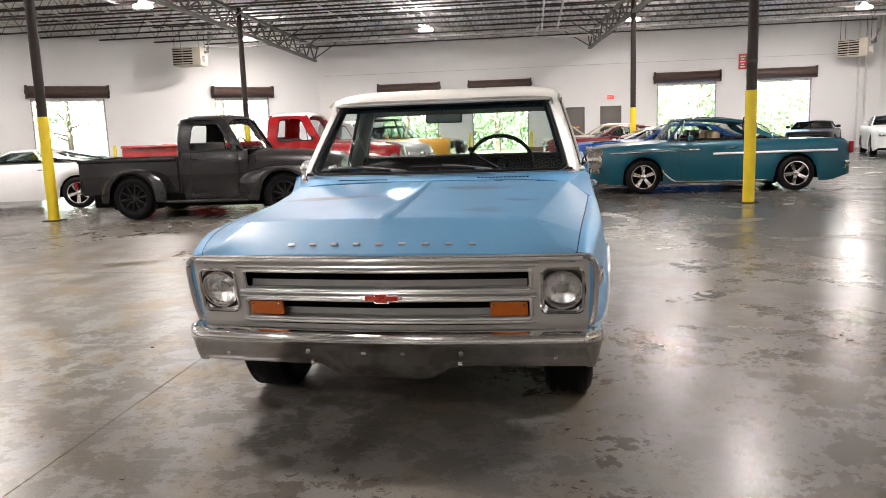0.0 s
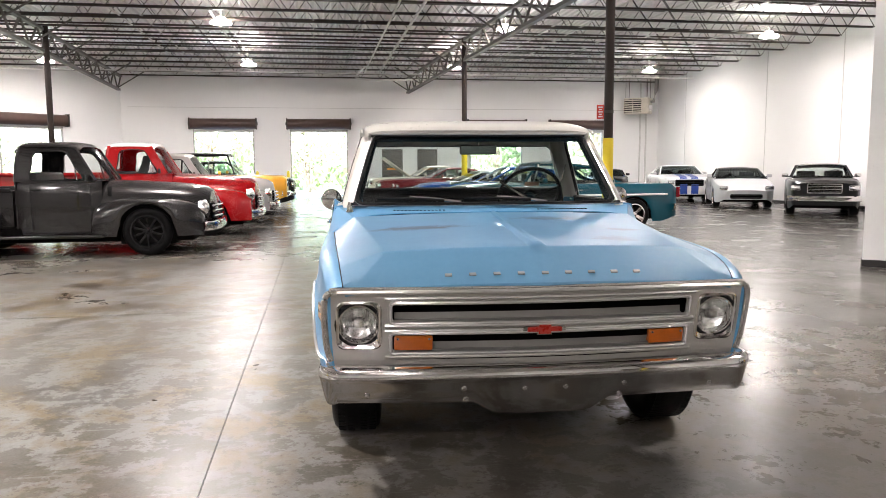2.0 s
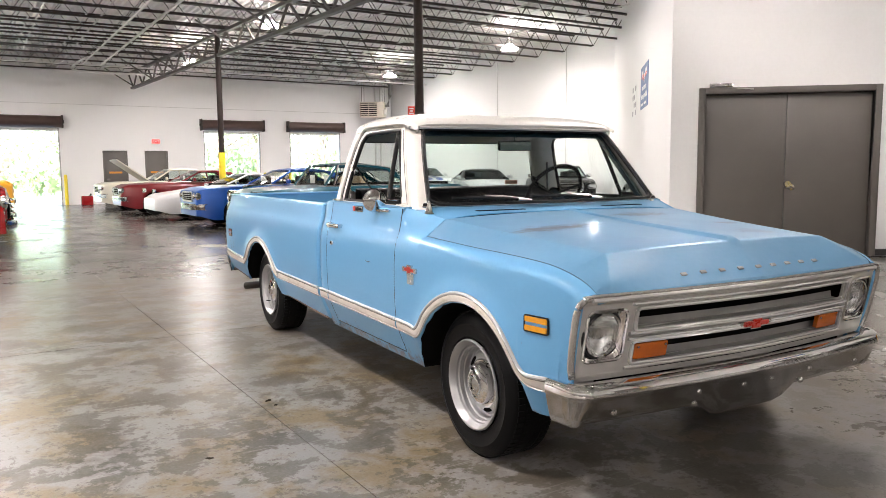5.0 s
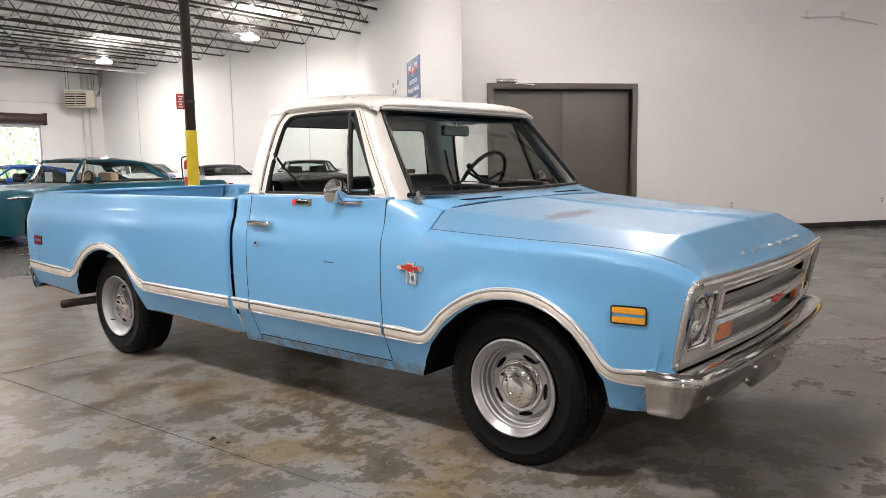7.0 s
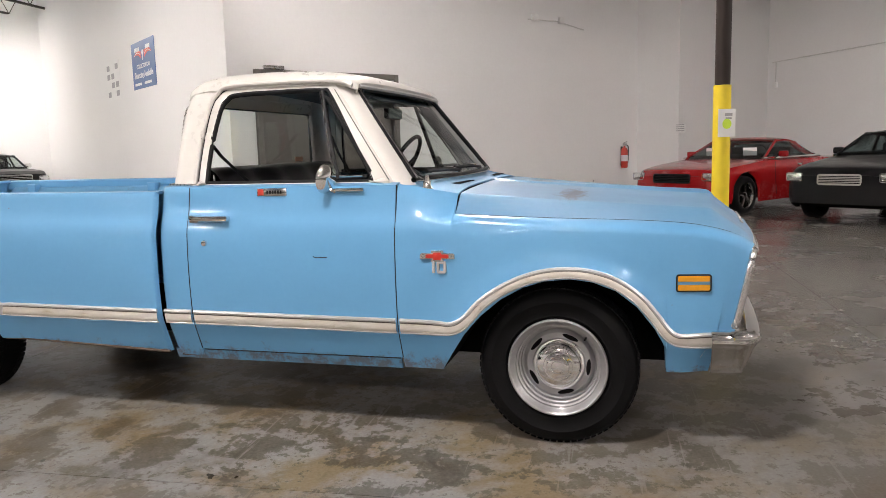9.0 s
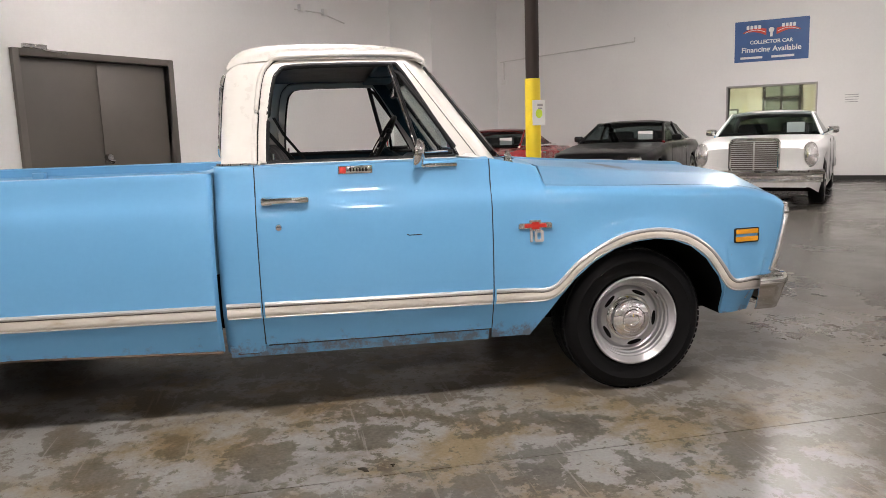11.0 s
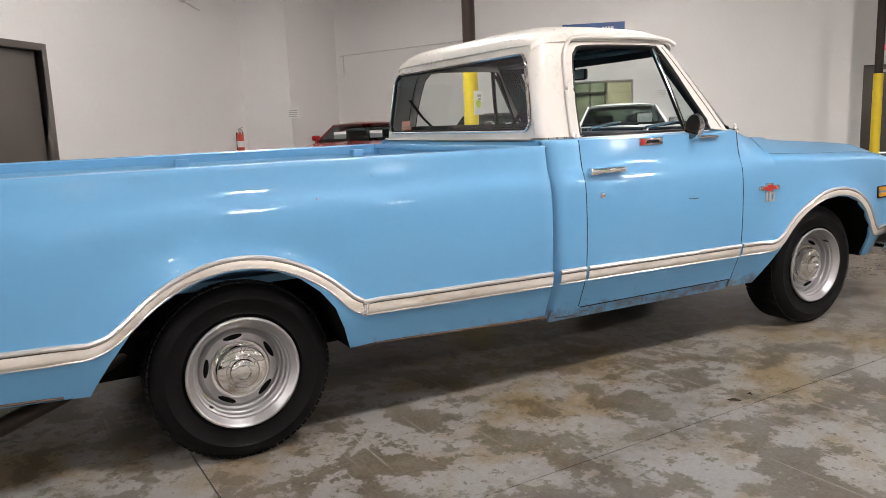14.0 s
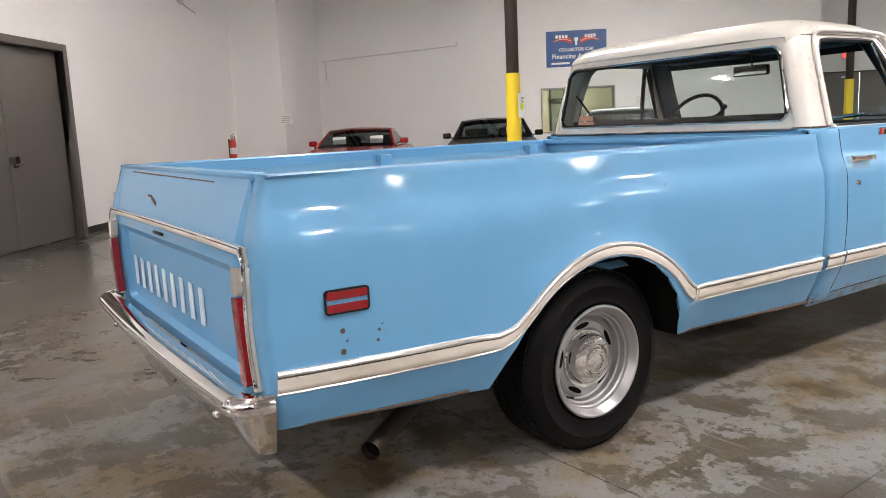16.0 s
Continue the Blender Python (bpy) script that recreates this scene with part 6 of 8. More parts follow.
for z, r in ((0.686, 0.010), (0.664, 0.007), (0.805, 0.008), (0.548, 0.007)):
    gpart("grille_bead", Geo().tube([(x, gy(x) - 0.006, z) for x in np.linspace(-0.67, 0.67, 27)], r, 6), PALECHROME if z > 0.6 else ALLOY, truck, "pressed bead across the grille")
for s in (-1, 1):
    xo0, xo1 = sorted((s * 0.675, s * 0.905))
    hx0, hx1 = sorted((s * 0.690, s * 0.868))
    ob, hl = cell(xo0, 0.532, xo1, 0.826, (hx0, 0.588, hx1, 0.788), 0.03, "headlight_surround", ALLOY, 5, "silver headlight surround")
    gpart("bezel_rim", Geo().tube([(a, gy(a) - 0.005, b) for a, b in round_rect(hx0, 0.588, hx1, 0.788, 0.03, 6)], 0.007, 6, True), CHROME, ob)
    hc = (s * 0.781, gy(0.781) + 0.012, 0.690)
    sq = round_rect(hx0, 0.588, hx1, 0.788, 0.03, 6)
    circ = []
    for a, b in sq:
        q = math.atan2(b - hc[2], a - hc[0])
        circ.append((hc[0] + 0.084 * math.cos(q), hc[2] + 0.084 * math.sin(q)))
    rows = []
    for t in (0, 0.35, 0.75, 1.0):
        rows.append([(o[0] + (c[0] - o[0]) * t, gy(o[0]) + (hc[1] + 0.012 - gy(o[0])) * t**1.4, o[1] + (c[1] - o[1]) * t) for o, c in zip(sq, circ)])
    gpart("bezel_dish", Geo().grid(rows, close_v=True), CHROME, ob, "bright square headlight dish")
    hl_ = gpart("headlight", Geo().lathe([(0.088, 0.02), (0.091, 0.0), (0.086, -0.010), (0.079, -0.008)], 36, "y", hc), CHROME, truck, "round sealed-beam headlight")
    gpart("reflector", Geo().lathe([(0.079, 0.0), (0.07, 0.025), (0.045, 0.045), (0.012, 0.055), (0.001, 0.055)], 32, "y", hc), REFLECTOR, hl_)
    gpart("retainer_gap", Geo().tube([(hc[0] + 0.094 * math.cos(q), hc[1] + 0.000, hc[2] + 0.094 * math.sin(q)) for q in np.linspace(0, 2 * math.pi, 33)[:-1]], 0.0065, 6, True), RUBBERGAP, hl_)
    gpart("bulb_shield", Geo().lathe([(0.001, 0.012), (0.02, 0.014), (0.024, 0.028), (0.02, 0.05)], 16, "y", hc), CHROME, hl_)
    lens = gpart("lens", Geo().lathe([(0.079, -0.006), (0.06, -0.018), (0.03, -0.026), (0.001, -0.028)], 32, "y", hc), LENSG, hl_, "ribbed headlight glass")
    lens.visible_shadow = False
    for k in range(5):
        gpart("lens_rib", Geo().tube([(hc[0] + (k - 2) * 0.022, hc[1] - 0.022 + abs(k - 2) * 0.003, hc[2] - 0.055), (hc[0] + (k - 2) * 0.022, hc[1] - 0.022 + abs(k - 2) * 0.003, hc[2] + 0.02)], 0.0018, 5), LENSG, hl_)
    # turn signal in the lower slot
    x0, x1 = sorted((s * 0.472, s * 0.632))
    sg = gpart("turn_signal", filled(round_rect(x0, 0.578, x1, 0.640, 0.006, 4), lambda a, b: (a, gy(a) - 0.004 - 0.004 * math.cos((a - x0) / 0.16 * 3 - 1.5), b), 5), AMBER, truck, "amber turn signal lens", solid=0.02)
    for x in (x0 + 0.014, x1 - 0.014):
        gpart("screw", Geo().lathe([(0.0, -0.012), (0.005, -0.011), (0.006, 0)], 10, "y", (x, gy(x), 0.628)), DULL, sg)
# outer shell of the grille
sh = [(-0.900, 0.53), (-0.915, 0.60), (-0.922, 0.72), (-0.918, 0.80), (-0.895, 0.832), (-0.84, 0.842), (-0.4, 0.843), (0, 0.845), (0.4, 0.843), (0.84, 0.842), (0.895, 0.832), (0.918, 0.80), (0.922, 0.72), (0.915, 0.60), (0.900, 0.53)]
path = smooth_path(sh, 6)
gpart("grille_shell", Geo().tube([(a, gy(min(abs(a), 0.91)) - 0.004, b) for a, b in path], 0.014, 10), BRIGHT, truck, "silver grille shell edge")
gpart("shell_top", Geo().grid([[(x, gy(x) + d, z) for x in np.linspace(-0.9, 0.9, 31)] for d, z in ((-0.002, 0.812), (-0.006, 0.826), (-0.010, 0.836), (0.03, 0.846))]), ALLOY, truck)
gpart("shell_bottom", Geo().grid([[(x, gy(x) + d, z) for x in np.linspace(-0.9, 0.9, 31)] for d, z in ((0.0, 0.535), (0.004, 0.51), (0.06, 0.49), (0.10, 0.40))]), ALLOY, truck, "grille sill above the bumper")
fn = lambda a, b, t: (a * 1.24, gy(0) - t + abs(a) * 0.04, 0.664 + b * 1.05)
gpart("emblem_frame", plate(bow, -0.004, 0.014, 1.0, fn), CHROME, truck, "chrome emblem frame", 20)
gpart("emblem_inlay", plate(bow, 0.012, 0.018, 0.80, fn), REDBADGE, truck, "red emblem inlay", 20)


# ---- bumpers ----
def bumper(name, y0, way, label, dip, bow_, reach, mat):
    """way -1 faces forward; ends wrap round the corners."""
    prof = [(-0.060, 0.508), (-0.025, 0.519), (0.008, 0.518), (0.025, 0.508), (0.033, 0.490), (0.033, 0.474), (0.023, 0.464), (0.014, 0.450), (0.000, 0.42), (-0.020, 0.385), (-0.042, 0.356), (-0.060, 0.348)]
    rows = []
    for a in sorted([*np.linspace(-0.86, 0.86, 41)] + [sg * q for sg in (-1, 1) for q in np.linspace(0.88, 1.0, 13)]):
        q = abs(a)
        if q < 0.88:
            x, back, nx = a, bow_ * (q / 0.88) ** 2, 0.0
        else:
            t = (q - 0.88) / 0.12
            an = t * radians(78)
            x = math.copysign(0.875 + 0.072 * math.sin(an), a)
            back = bow_ + 0.085 * (1 - math.cos(an)) + max(0, t - 0.75) * 4 * reach
            nx = math.sin(an)
        row = []
        for d, z in prof:
            zz = z
            if z < 0.40 and q < 0.30:
                zz -= dip * max(0.0, min((0.30 - q) / 0.10, 1.0)) * (0.40 - z) / 0.052
            row.append((x + d * (1 - 0.6 * nx) * nx * (1 if a > 0 else -1), y0 + way * (d * (1 - nx)) - way * back, zz))
        rows.append(row)
    b = part(name, Geo().grid(rows), mat, truck, label, 30, solid=0.006)
    part("bumper_lip", Geo().grid([[(p[0], p[1] + way * 0.0015, p[2] + 0.0025) for p in r[1:6]] for r in rows]), CHROME, b, "bright rolled lip of the bumper")
    return b


fb = bumper("front_bumper", -0.818, -1, "scuffed chrome front bumper", 0.058, 0.055, 0.09, DULL)
for x, z in ((-0.75, 0.397), (0.75, 0.397), (-0.345, 0.425), (0.345, 0.425), (-0.335, 0.365), (0.335, 0.365), (-0.088, 0.418), (0.088, 0.418)):
    part("bumper_bolt", Geo().lathe([(0.0, -0.007), (0.009, -0.006), (0.013, -0.001), (0.014, 0.006)], 14, "y", (x, -0.818 + 0.055 * (abs(x) / 0.88) ** 2 + (0.42 - z) * 0.55, z)), CHROME, fb, "round bumper bolt")
rb = bumper("rear_bumper", 4.572, 1, "bright chrome rear bumper", 0.035, 0.02, 0.02, CHROME)
for x, z in ((-0.70, 0.41), (0.70, 0.41), (-0.30, 0.42), (0.30, 0.42)):
    part("bumper_bolt", Geo().lathe([(0.0, 0.012), (0.010, 0.010), (0.014, 0.002), (0.014, -0.004)], 14, "y", (x, 4.566 - 0.02 * (abs(x) / 0.88) ** 2, z)), CHROME, rb, "round bumper bolt")

# ---- bed ----
part("bed_floor", Geo().box((0, 3.10, 0.66), (1.66, 2.42, 0.03)), BEDBLUE, truck, "scraped bed floor")
part("bed_front", Geo().box((0, 1.875, 0.87), (1.72, 0.035, 0.42), 0.006), BEDBLUE, truck, "blue front wall of the bed")
part("bed_front_rail", Geo().box((0, 1.888, 1.082), (1.72, 0.06, 0.03), 0.008), BLUE, truck)
for s in (-1, 1):
    part("bed_inner_wall", Geo().grid([[(s * x, y, z) for y in np.linspace(1.87, 4.36, 24)] for x, z in ((0.835, 1.045), (0.80, 1.02), (0.775, 0.98), (0.775, 0.66))]), BEDBLUE, truck, "rust-scraped inner bed wall")
    for y in (2.05, 3.10, 4.15):
        part("stake_post", Geo().box((s * 0.80, y, 1.02), (0.06, 0.07, 0.10), 0.006), BLUE, truck)
    g = Geo().grid([[(s * 0.775, y, 0.67), (s * 0.72, y, 0.86), (s * 0.60, y, 0.89), (s * 0.52, y, 0.80), (s * 0.52, y, 0.67)] for y in np.linspace(2.85, 3.70, 6)])
    part("wheel_housing", g, BEDBLUE, truck)

# ---- tailgate ----
def tg(d=0.0):
    return lambda a, b: (a, rear_y(b) + 0.002 + d, b)


tail = part("tailgate", ring_plate(rect_loop(-0.80, 0.47, 0.80, 1.092), round_rect(-0.745, 0.515, 0.745, 0.845, 0.03), tg(), 14), BLUE, truck, "light blue tailgate with worn lettering", solid=0.03)
rows = []
lo = round_rect(-0.745, 0.515, 0.745, 0.845, 0.03)
li = round_rect(-0.715, 0.54, 0.715, 0.78, 0.03)
part("recess", Geo().grid([[tg(d)(x0 + (x1 - x0) * t, z0 + (z1 - z0) * t) for (x0, z0), (x1, z1) in zip(lo, li)] for t, d in ((0, 0), (0.5, -0.028), (1, -0.028))], close_v=True), BLUE, tail)
part("recess_panel", filled(li, tg(-0.028), 4), BLUE, tail)
part("gate_top", Geo().box((0, 4.407, 1.090), (1.66, 0.045, 0.022), 0.008), BLUE, tail)
for k in range(9):
    x = 0.62 - 0.95 * k / 8
    part("gate_letter", Geo().box((x, 4.460, 0.652), (0.046, 0.004, 0.128), 0.0015), GATEWHITE, tail, "white painted letter block")
bandp = [(-0.872, 0.515), (-0.872, 0.80), (-0.868, 0.862), (-0.84, 0.89), (-0.78, 0.897), (0.0, 0.900), (0.78, 0.897), (0.84, 0.89), (0.868, 0.862), (0.872, 0.80), (0.872, 0.515)]
bp = smooth_path(bandp, 4)
part("gate_band", Geo().tube([(a, rear_y(b) + 0.006, b) for a, b in bp], 0.014, 8), TRIMCREAM, tail, "cream and chrome tailgate moulding")
part("gate_band_edge", Geo().tube([(a * 1.012, rear_y(b) + 0.017, b + 0.012) for a, b in bp], 0.006, 6), CHROME, tail)
part("gate_handle", Geo().box((0.05, 4.488, 0.866), (0.12, 0.012, 0.012), 0.004), RUBBERGAP, tail)
g = Geo()
for x0, x1, z in ((0.1, 0.62, 1.07), (0.3, 0.75, 1.06), (-0.5, 0.1, 1.066)):
    g.bar((x0, 4.432, z), (x1, 4.431, z + 0.004), 0.003, 0.006)
g.bar((0.22, 4.459, 0.985), (0.14, 4.464, 0.965), 0.003, 0.018)
g.bar((0.28, 4.457, 0.99), (0.22, 4.457, 0.99), 0.003, 0.01)
part("scratches", g, RUST, tail, "scratches and bare patches")
for s in (-1, 1):
    part("corner_post", Geo().grid([[(s * x, y + rear_y(z) - 4.422, z) for x, y in ((0.80, 4.412), (0.83, 4.42), (0.885, 4.423), (body_x(4.42, z) - 0.035, 4.424), (body_x(4.42, z) - 0.018, 4.421))] for z in np.linspace(0.40, 1.09, 18)]), BLUE, truck, solid=0.01)
    tl = part("taillight", filled(round_rect(s * 0.842 - 0.024, 0.525, s * 0.842 + 0.024, 0.775, 0.012, 4), lambda a, b: (a, rear_y(b) + 0.034, b), 6), REDLENS, truck, "tall red taillight", solid=0.03)
    part("reverse_lamp", filled(round_rect(s * 0.842 - 0.024, 0.782, s * 0.842 + 0.024, 0.855, 0.01, 4), lambda a, b: (a, rear_y(b) + 0.032, b), 4), plain("clear_lens_plastic", (0.42, 0.40, 0.36), 0.2, coat=0.4), tl, "clear reversing lens", solid=0.03)

# ---- wheels ----
tyre_prof = [(0.205, -0.100), (0.218, -0.112), (0.222, -0.1155), (0.226, -0.1135), (0.25, -0.1185), (0.275, -0.1205), (0.279, -0.1225), (0.283, -0.1205), (0.310, -0.112), (0.328, -0.094), (0.3345, -0.07), (0.336, -0.02), (0.336, 0.02), (0.3345, 0.07), (0.328, 0.094), (0.310, 0.112), (0.27, 0.120), (0.225, 0.112), (0.205, 0.100)]
tyre_m = Geo().lathe(tyre_prof, 56, "x").mesh("tyre", RUBBER, 50)
tread = Geo()
for k in range(72):
    q = 2 * math.pi * k / 72
    for d, tw in ((-0.075, 0.30), (-0.03, -0.3), (0.03, 0.3), (0.075, -0.3)):
        tread.box((d, 0, 0.3338), (0.032, 0.022, 0.006), 0.0, Matrix.Rotation(q + tw * 0.05, 4, "X"))
tread_m = tread.mesh("tread", RUBBER, 30, False)
ring_m = Geo().lathe([(0.20, -0.112), (0.210, -0.117), (0.2075, -0.123), (0.202, -0.1245), (0.1945, -0.119), (0.190, -0.106), (0.182, -0.101), (0.180, -0.097)], 64, "x").mesh("trim_ring", SILVERP, 40)
rim_m = Geo().lathe([(0.180, -0.097), (0.178, -0.088), (0.171, -0.084), (0.169, -0.064), (0.163, -0.060), (0.160, -0.040), (0.152, -0.036), (0.145, -0.046), (0.136, -0.052), (0.114, -0.052), (0.108, -0.047), (0.02, -0.046)], 64, "x").mesh("rim", SILVERP, 30)
cap_m = Geo().lathe([(0.111, -0.048), (0.110, -0.056), (0.106, -0.059), (0.098, -0.0585), (0.096, -0.066), (0.095, -0.080), (0.090, -0.091), (0.080, -0.098), (0.062, -0.1025), (0.059, -0.098), (0.049, -0.101), (0.046, -0.110), (0.040, -0.1135), (0.028, -0.115), (0.026, -0.110), (0.012, -0.112), (0.001, -0.1125)], 48, "x").mesh("hub_cap", CHROME, 28)
stem_m = Geo().tube([(-0.075, 0, 0.172), (-0.105, 0, 0.166), (-0.112, 0, 0.164)], [0.004, 0.0045, 0.003], 7).mesh("valve_stem", RUBBERGAP, 40)
back_m = Geo().lathe([(0.205, 0.09), (0.18, 0.07), (0.05, 0.06), (0.02, 0.06)], 32, "x").mesh("wheel_back", UNDER, 40)
slot_m = Geo().lathe([(0.0, -0.001), (1.0, -0.001), (1.0, 0.004)], 20, "x").moved(Matrix.Diagonal((1, 0.036, 0.0095, 1))).mesh("vent_slot", BLACK, 40)
for s in (-1, 1):
    for y in (0.0, 3.226):
        w = part("wheel", tyre_m, RUBBER, truck, "black tyre on silver slotted wheel", at=Matrix.Translation((s * 0.795, y, 0.336)) @ (Matrix.Identity(4) if s < 0 else Matrix.Rotation(math.pi, 4, "Z")) @ Matrix.Rotation(0.4 + y, 4, "X"))
        tagged(part("tread", tread_m, RUBBER, w), kind="stuff")
        part("trim_ring", ring_m, SILVERP, w, "silver outer rim")
        part("rim", rim_m, SILVERP, w, "silver slotted steel wheel")
        part("hub_cap", cap_m, CHROME, w, "chrome hub cap")
        part("wheel_back", back_m, UNDER, w)
        part("valve_stem", stem_m, RUBBERGAP, w, "black rubber valve stem", at=Matrix.Rotation(0.35, 4, "X"))
        for k in range(5):
            q = 2 * math.pi * k / 5
            part("vent_slot", slot_m, BLACK, w, at=Matrix.Rotation(q, 4, "X") @ Matrix.Translation((-0.0525, 0, 0.125)))

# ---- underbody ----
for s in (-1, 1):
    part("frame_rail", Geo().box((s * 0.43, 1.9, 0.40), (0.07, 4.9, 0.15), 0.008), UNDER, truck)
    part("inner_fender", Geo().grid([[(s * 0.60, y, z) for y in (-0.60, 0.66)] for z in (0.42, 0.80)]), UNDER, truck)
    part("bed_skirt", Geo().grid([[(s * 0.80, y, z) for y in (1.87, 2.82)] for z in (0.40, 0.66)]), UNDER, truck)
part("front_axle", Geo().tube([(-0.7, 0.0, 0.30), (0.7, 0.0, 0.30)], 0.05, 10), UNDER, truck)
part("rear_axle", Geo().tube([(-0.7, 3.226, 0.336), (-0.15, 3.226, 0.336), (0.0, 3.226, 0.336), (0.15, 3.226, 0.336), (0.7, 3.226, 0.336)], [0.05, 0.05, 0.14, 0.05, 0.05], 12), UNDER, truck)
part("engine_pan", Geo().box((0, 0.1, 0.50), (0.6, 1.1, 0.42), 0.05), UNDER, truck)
# Flat black plate added so that no light passes through under the bed.
part("light_stop_plate", Geo().box((0, 2.5, 0.50), (1.5, 3.7, 0.02)), UNDER, truck)
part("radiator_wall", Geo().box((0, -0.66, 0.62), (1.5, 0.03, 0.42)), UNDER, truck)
part("exhaust_pipe", Geo().tube(smooth_path([(-0.45, 2.6, 0.36), (-0.55, 3.5, 0.40), (-0.66, 3.82, 0.30), (-0.868, 4.15, 0.243)], 6), 0.032, 14, caps=False), EXHAUST, truck, "rusty exhaust tailpipe")
part("tailpipe_mouth", Geo().lathe([(0.0, 0.0), (0.028, 0.0)], 14, "y", (0, 0, 0)), BLACK, truck, at=pose(-0.858, 4.132, 0.247, -8, 0, 30))
part("tank_strap", Geo().box((0.3, 3.9, 0.50), (0.7, 0.7, 0.18), 0.04), UNDER, truck)
# ---- the other vehicles ----
def paint(name, col, metal=0.0, rough=0.22):
    return plain(name, col, rough + 0.12, metal * 0.6, var=0.06, scale=3, coat=0.65, rvar=0.05, spec=0.35)


wt_m = Geo().lathe([(0.66, -0.30), (0.72, -0.36), (0.86, -0.37), (0.96, -0.32), (1.0, -0.22), (1.0, 0.22), (0.96, 0.32), (0.86, 0.37), (0.66, 0.30)], 36, "x").mesh("tyre", RUBBER, 50)
wr_m = Geo().lathe([(0.66, -0.31), (0.69, -0.35), (0.64, -0.35), (0.60, -0.28), (0.56, -0.05)], 36, "x")
disc = Geo()
for k in range(5):
    q = 2 * math.pi * k / 5
    for d in (-0.10, 0.10):
        disc.bar((-0.24, 0.16 * math.cos(q + d * 2), 0.16 * math.sin(q + d * 2)), (-0.25, 0.62 * math.cos(q + d), 0.62 * math.sin(q + d)), 0.10, 0.10)
disc.lathe([(0.0, -0.32), (0.10, -0.31), (0.17, -0.27), (0.20, -0.18)], 20, "x")
wr_chrome = wr_m.mesh("rim", CHROME, 40)
ws_chrome = disc.mesh("spokes", CHROME, 40)
BLACKRIM = plain("black_alloy", (0.015, 0.015, 0.016), 0.3, 0.5)
disc2 = Geo()
for k in range(10):
    q = 2 * math.pi * k / 10
    disc2.bar((-0.22, 0.14 * math.cos(q), 0.14 * math.sin(q)), (-0.25, 0.63 * math.cos(q), 0.63 * math.sin(q)), 0.085, 0.07)
disc2.lathe([(0.0, -0.30), (0.09, -0.29), (0.16, -0.24), (0.18, -0.16)], 20, "x")
wr_black = Geo().lathe([(0.66, -0.31), (0.69, -0.35), (0.64, -0.35), (0.60, -0.28), (0.56, -0.05)], 36, "x").mesh("rim", BLACKRIM, 40)
ws_black = disc2.mesh("spokes", BLACKRIM, 40)
dish_m = Geo().lathe([(0.60, -0.05), (0.30, -0.10), (0.0, -0.12)], 24, "x").mesh("wheel_dish", UNDER, 40)
disc_steel = Geo().lathe([(0.62, -0.20), (0.45, -0.26), (0.40, -0.34), (0.20, -0.38), (0.0, -0.39)], 28, "x").mesh("wheel_cover", CHROME, 40)


def add_wheel(car_ob, x, y, r, style="chrome"):
    s = -1 if x < 0 else 1
    m = Matrix.Translation((x, y, r)) @ (Matrix.Identity(4) if s < 0 else Matrix.Rotation(math.pi, 4, "Z")) @ Matrix.Rotation(0.3 * y, 4, "X") @ Matrix.Diagonal((r * 0.9, r, r, 1))
    w = part("wheel", wt_m, RUBBER, car_ob, "black tyre on a bright wheel" if style != "black" else "black tyre on a black wheel", at=m)
    part("rim", wr_black if style == "black" else wr_chrome, CHROME, w)
    part("wheel_dish", dish_m, UNDER, w)
    if style == "cover":
        part("wheel_cover", disc_steel, CHROME, w)
    else:
        part("spokes", ws_black if style == "black" else ws_chrome, CHROME, w)


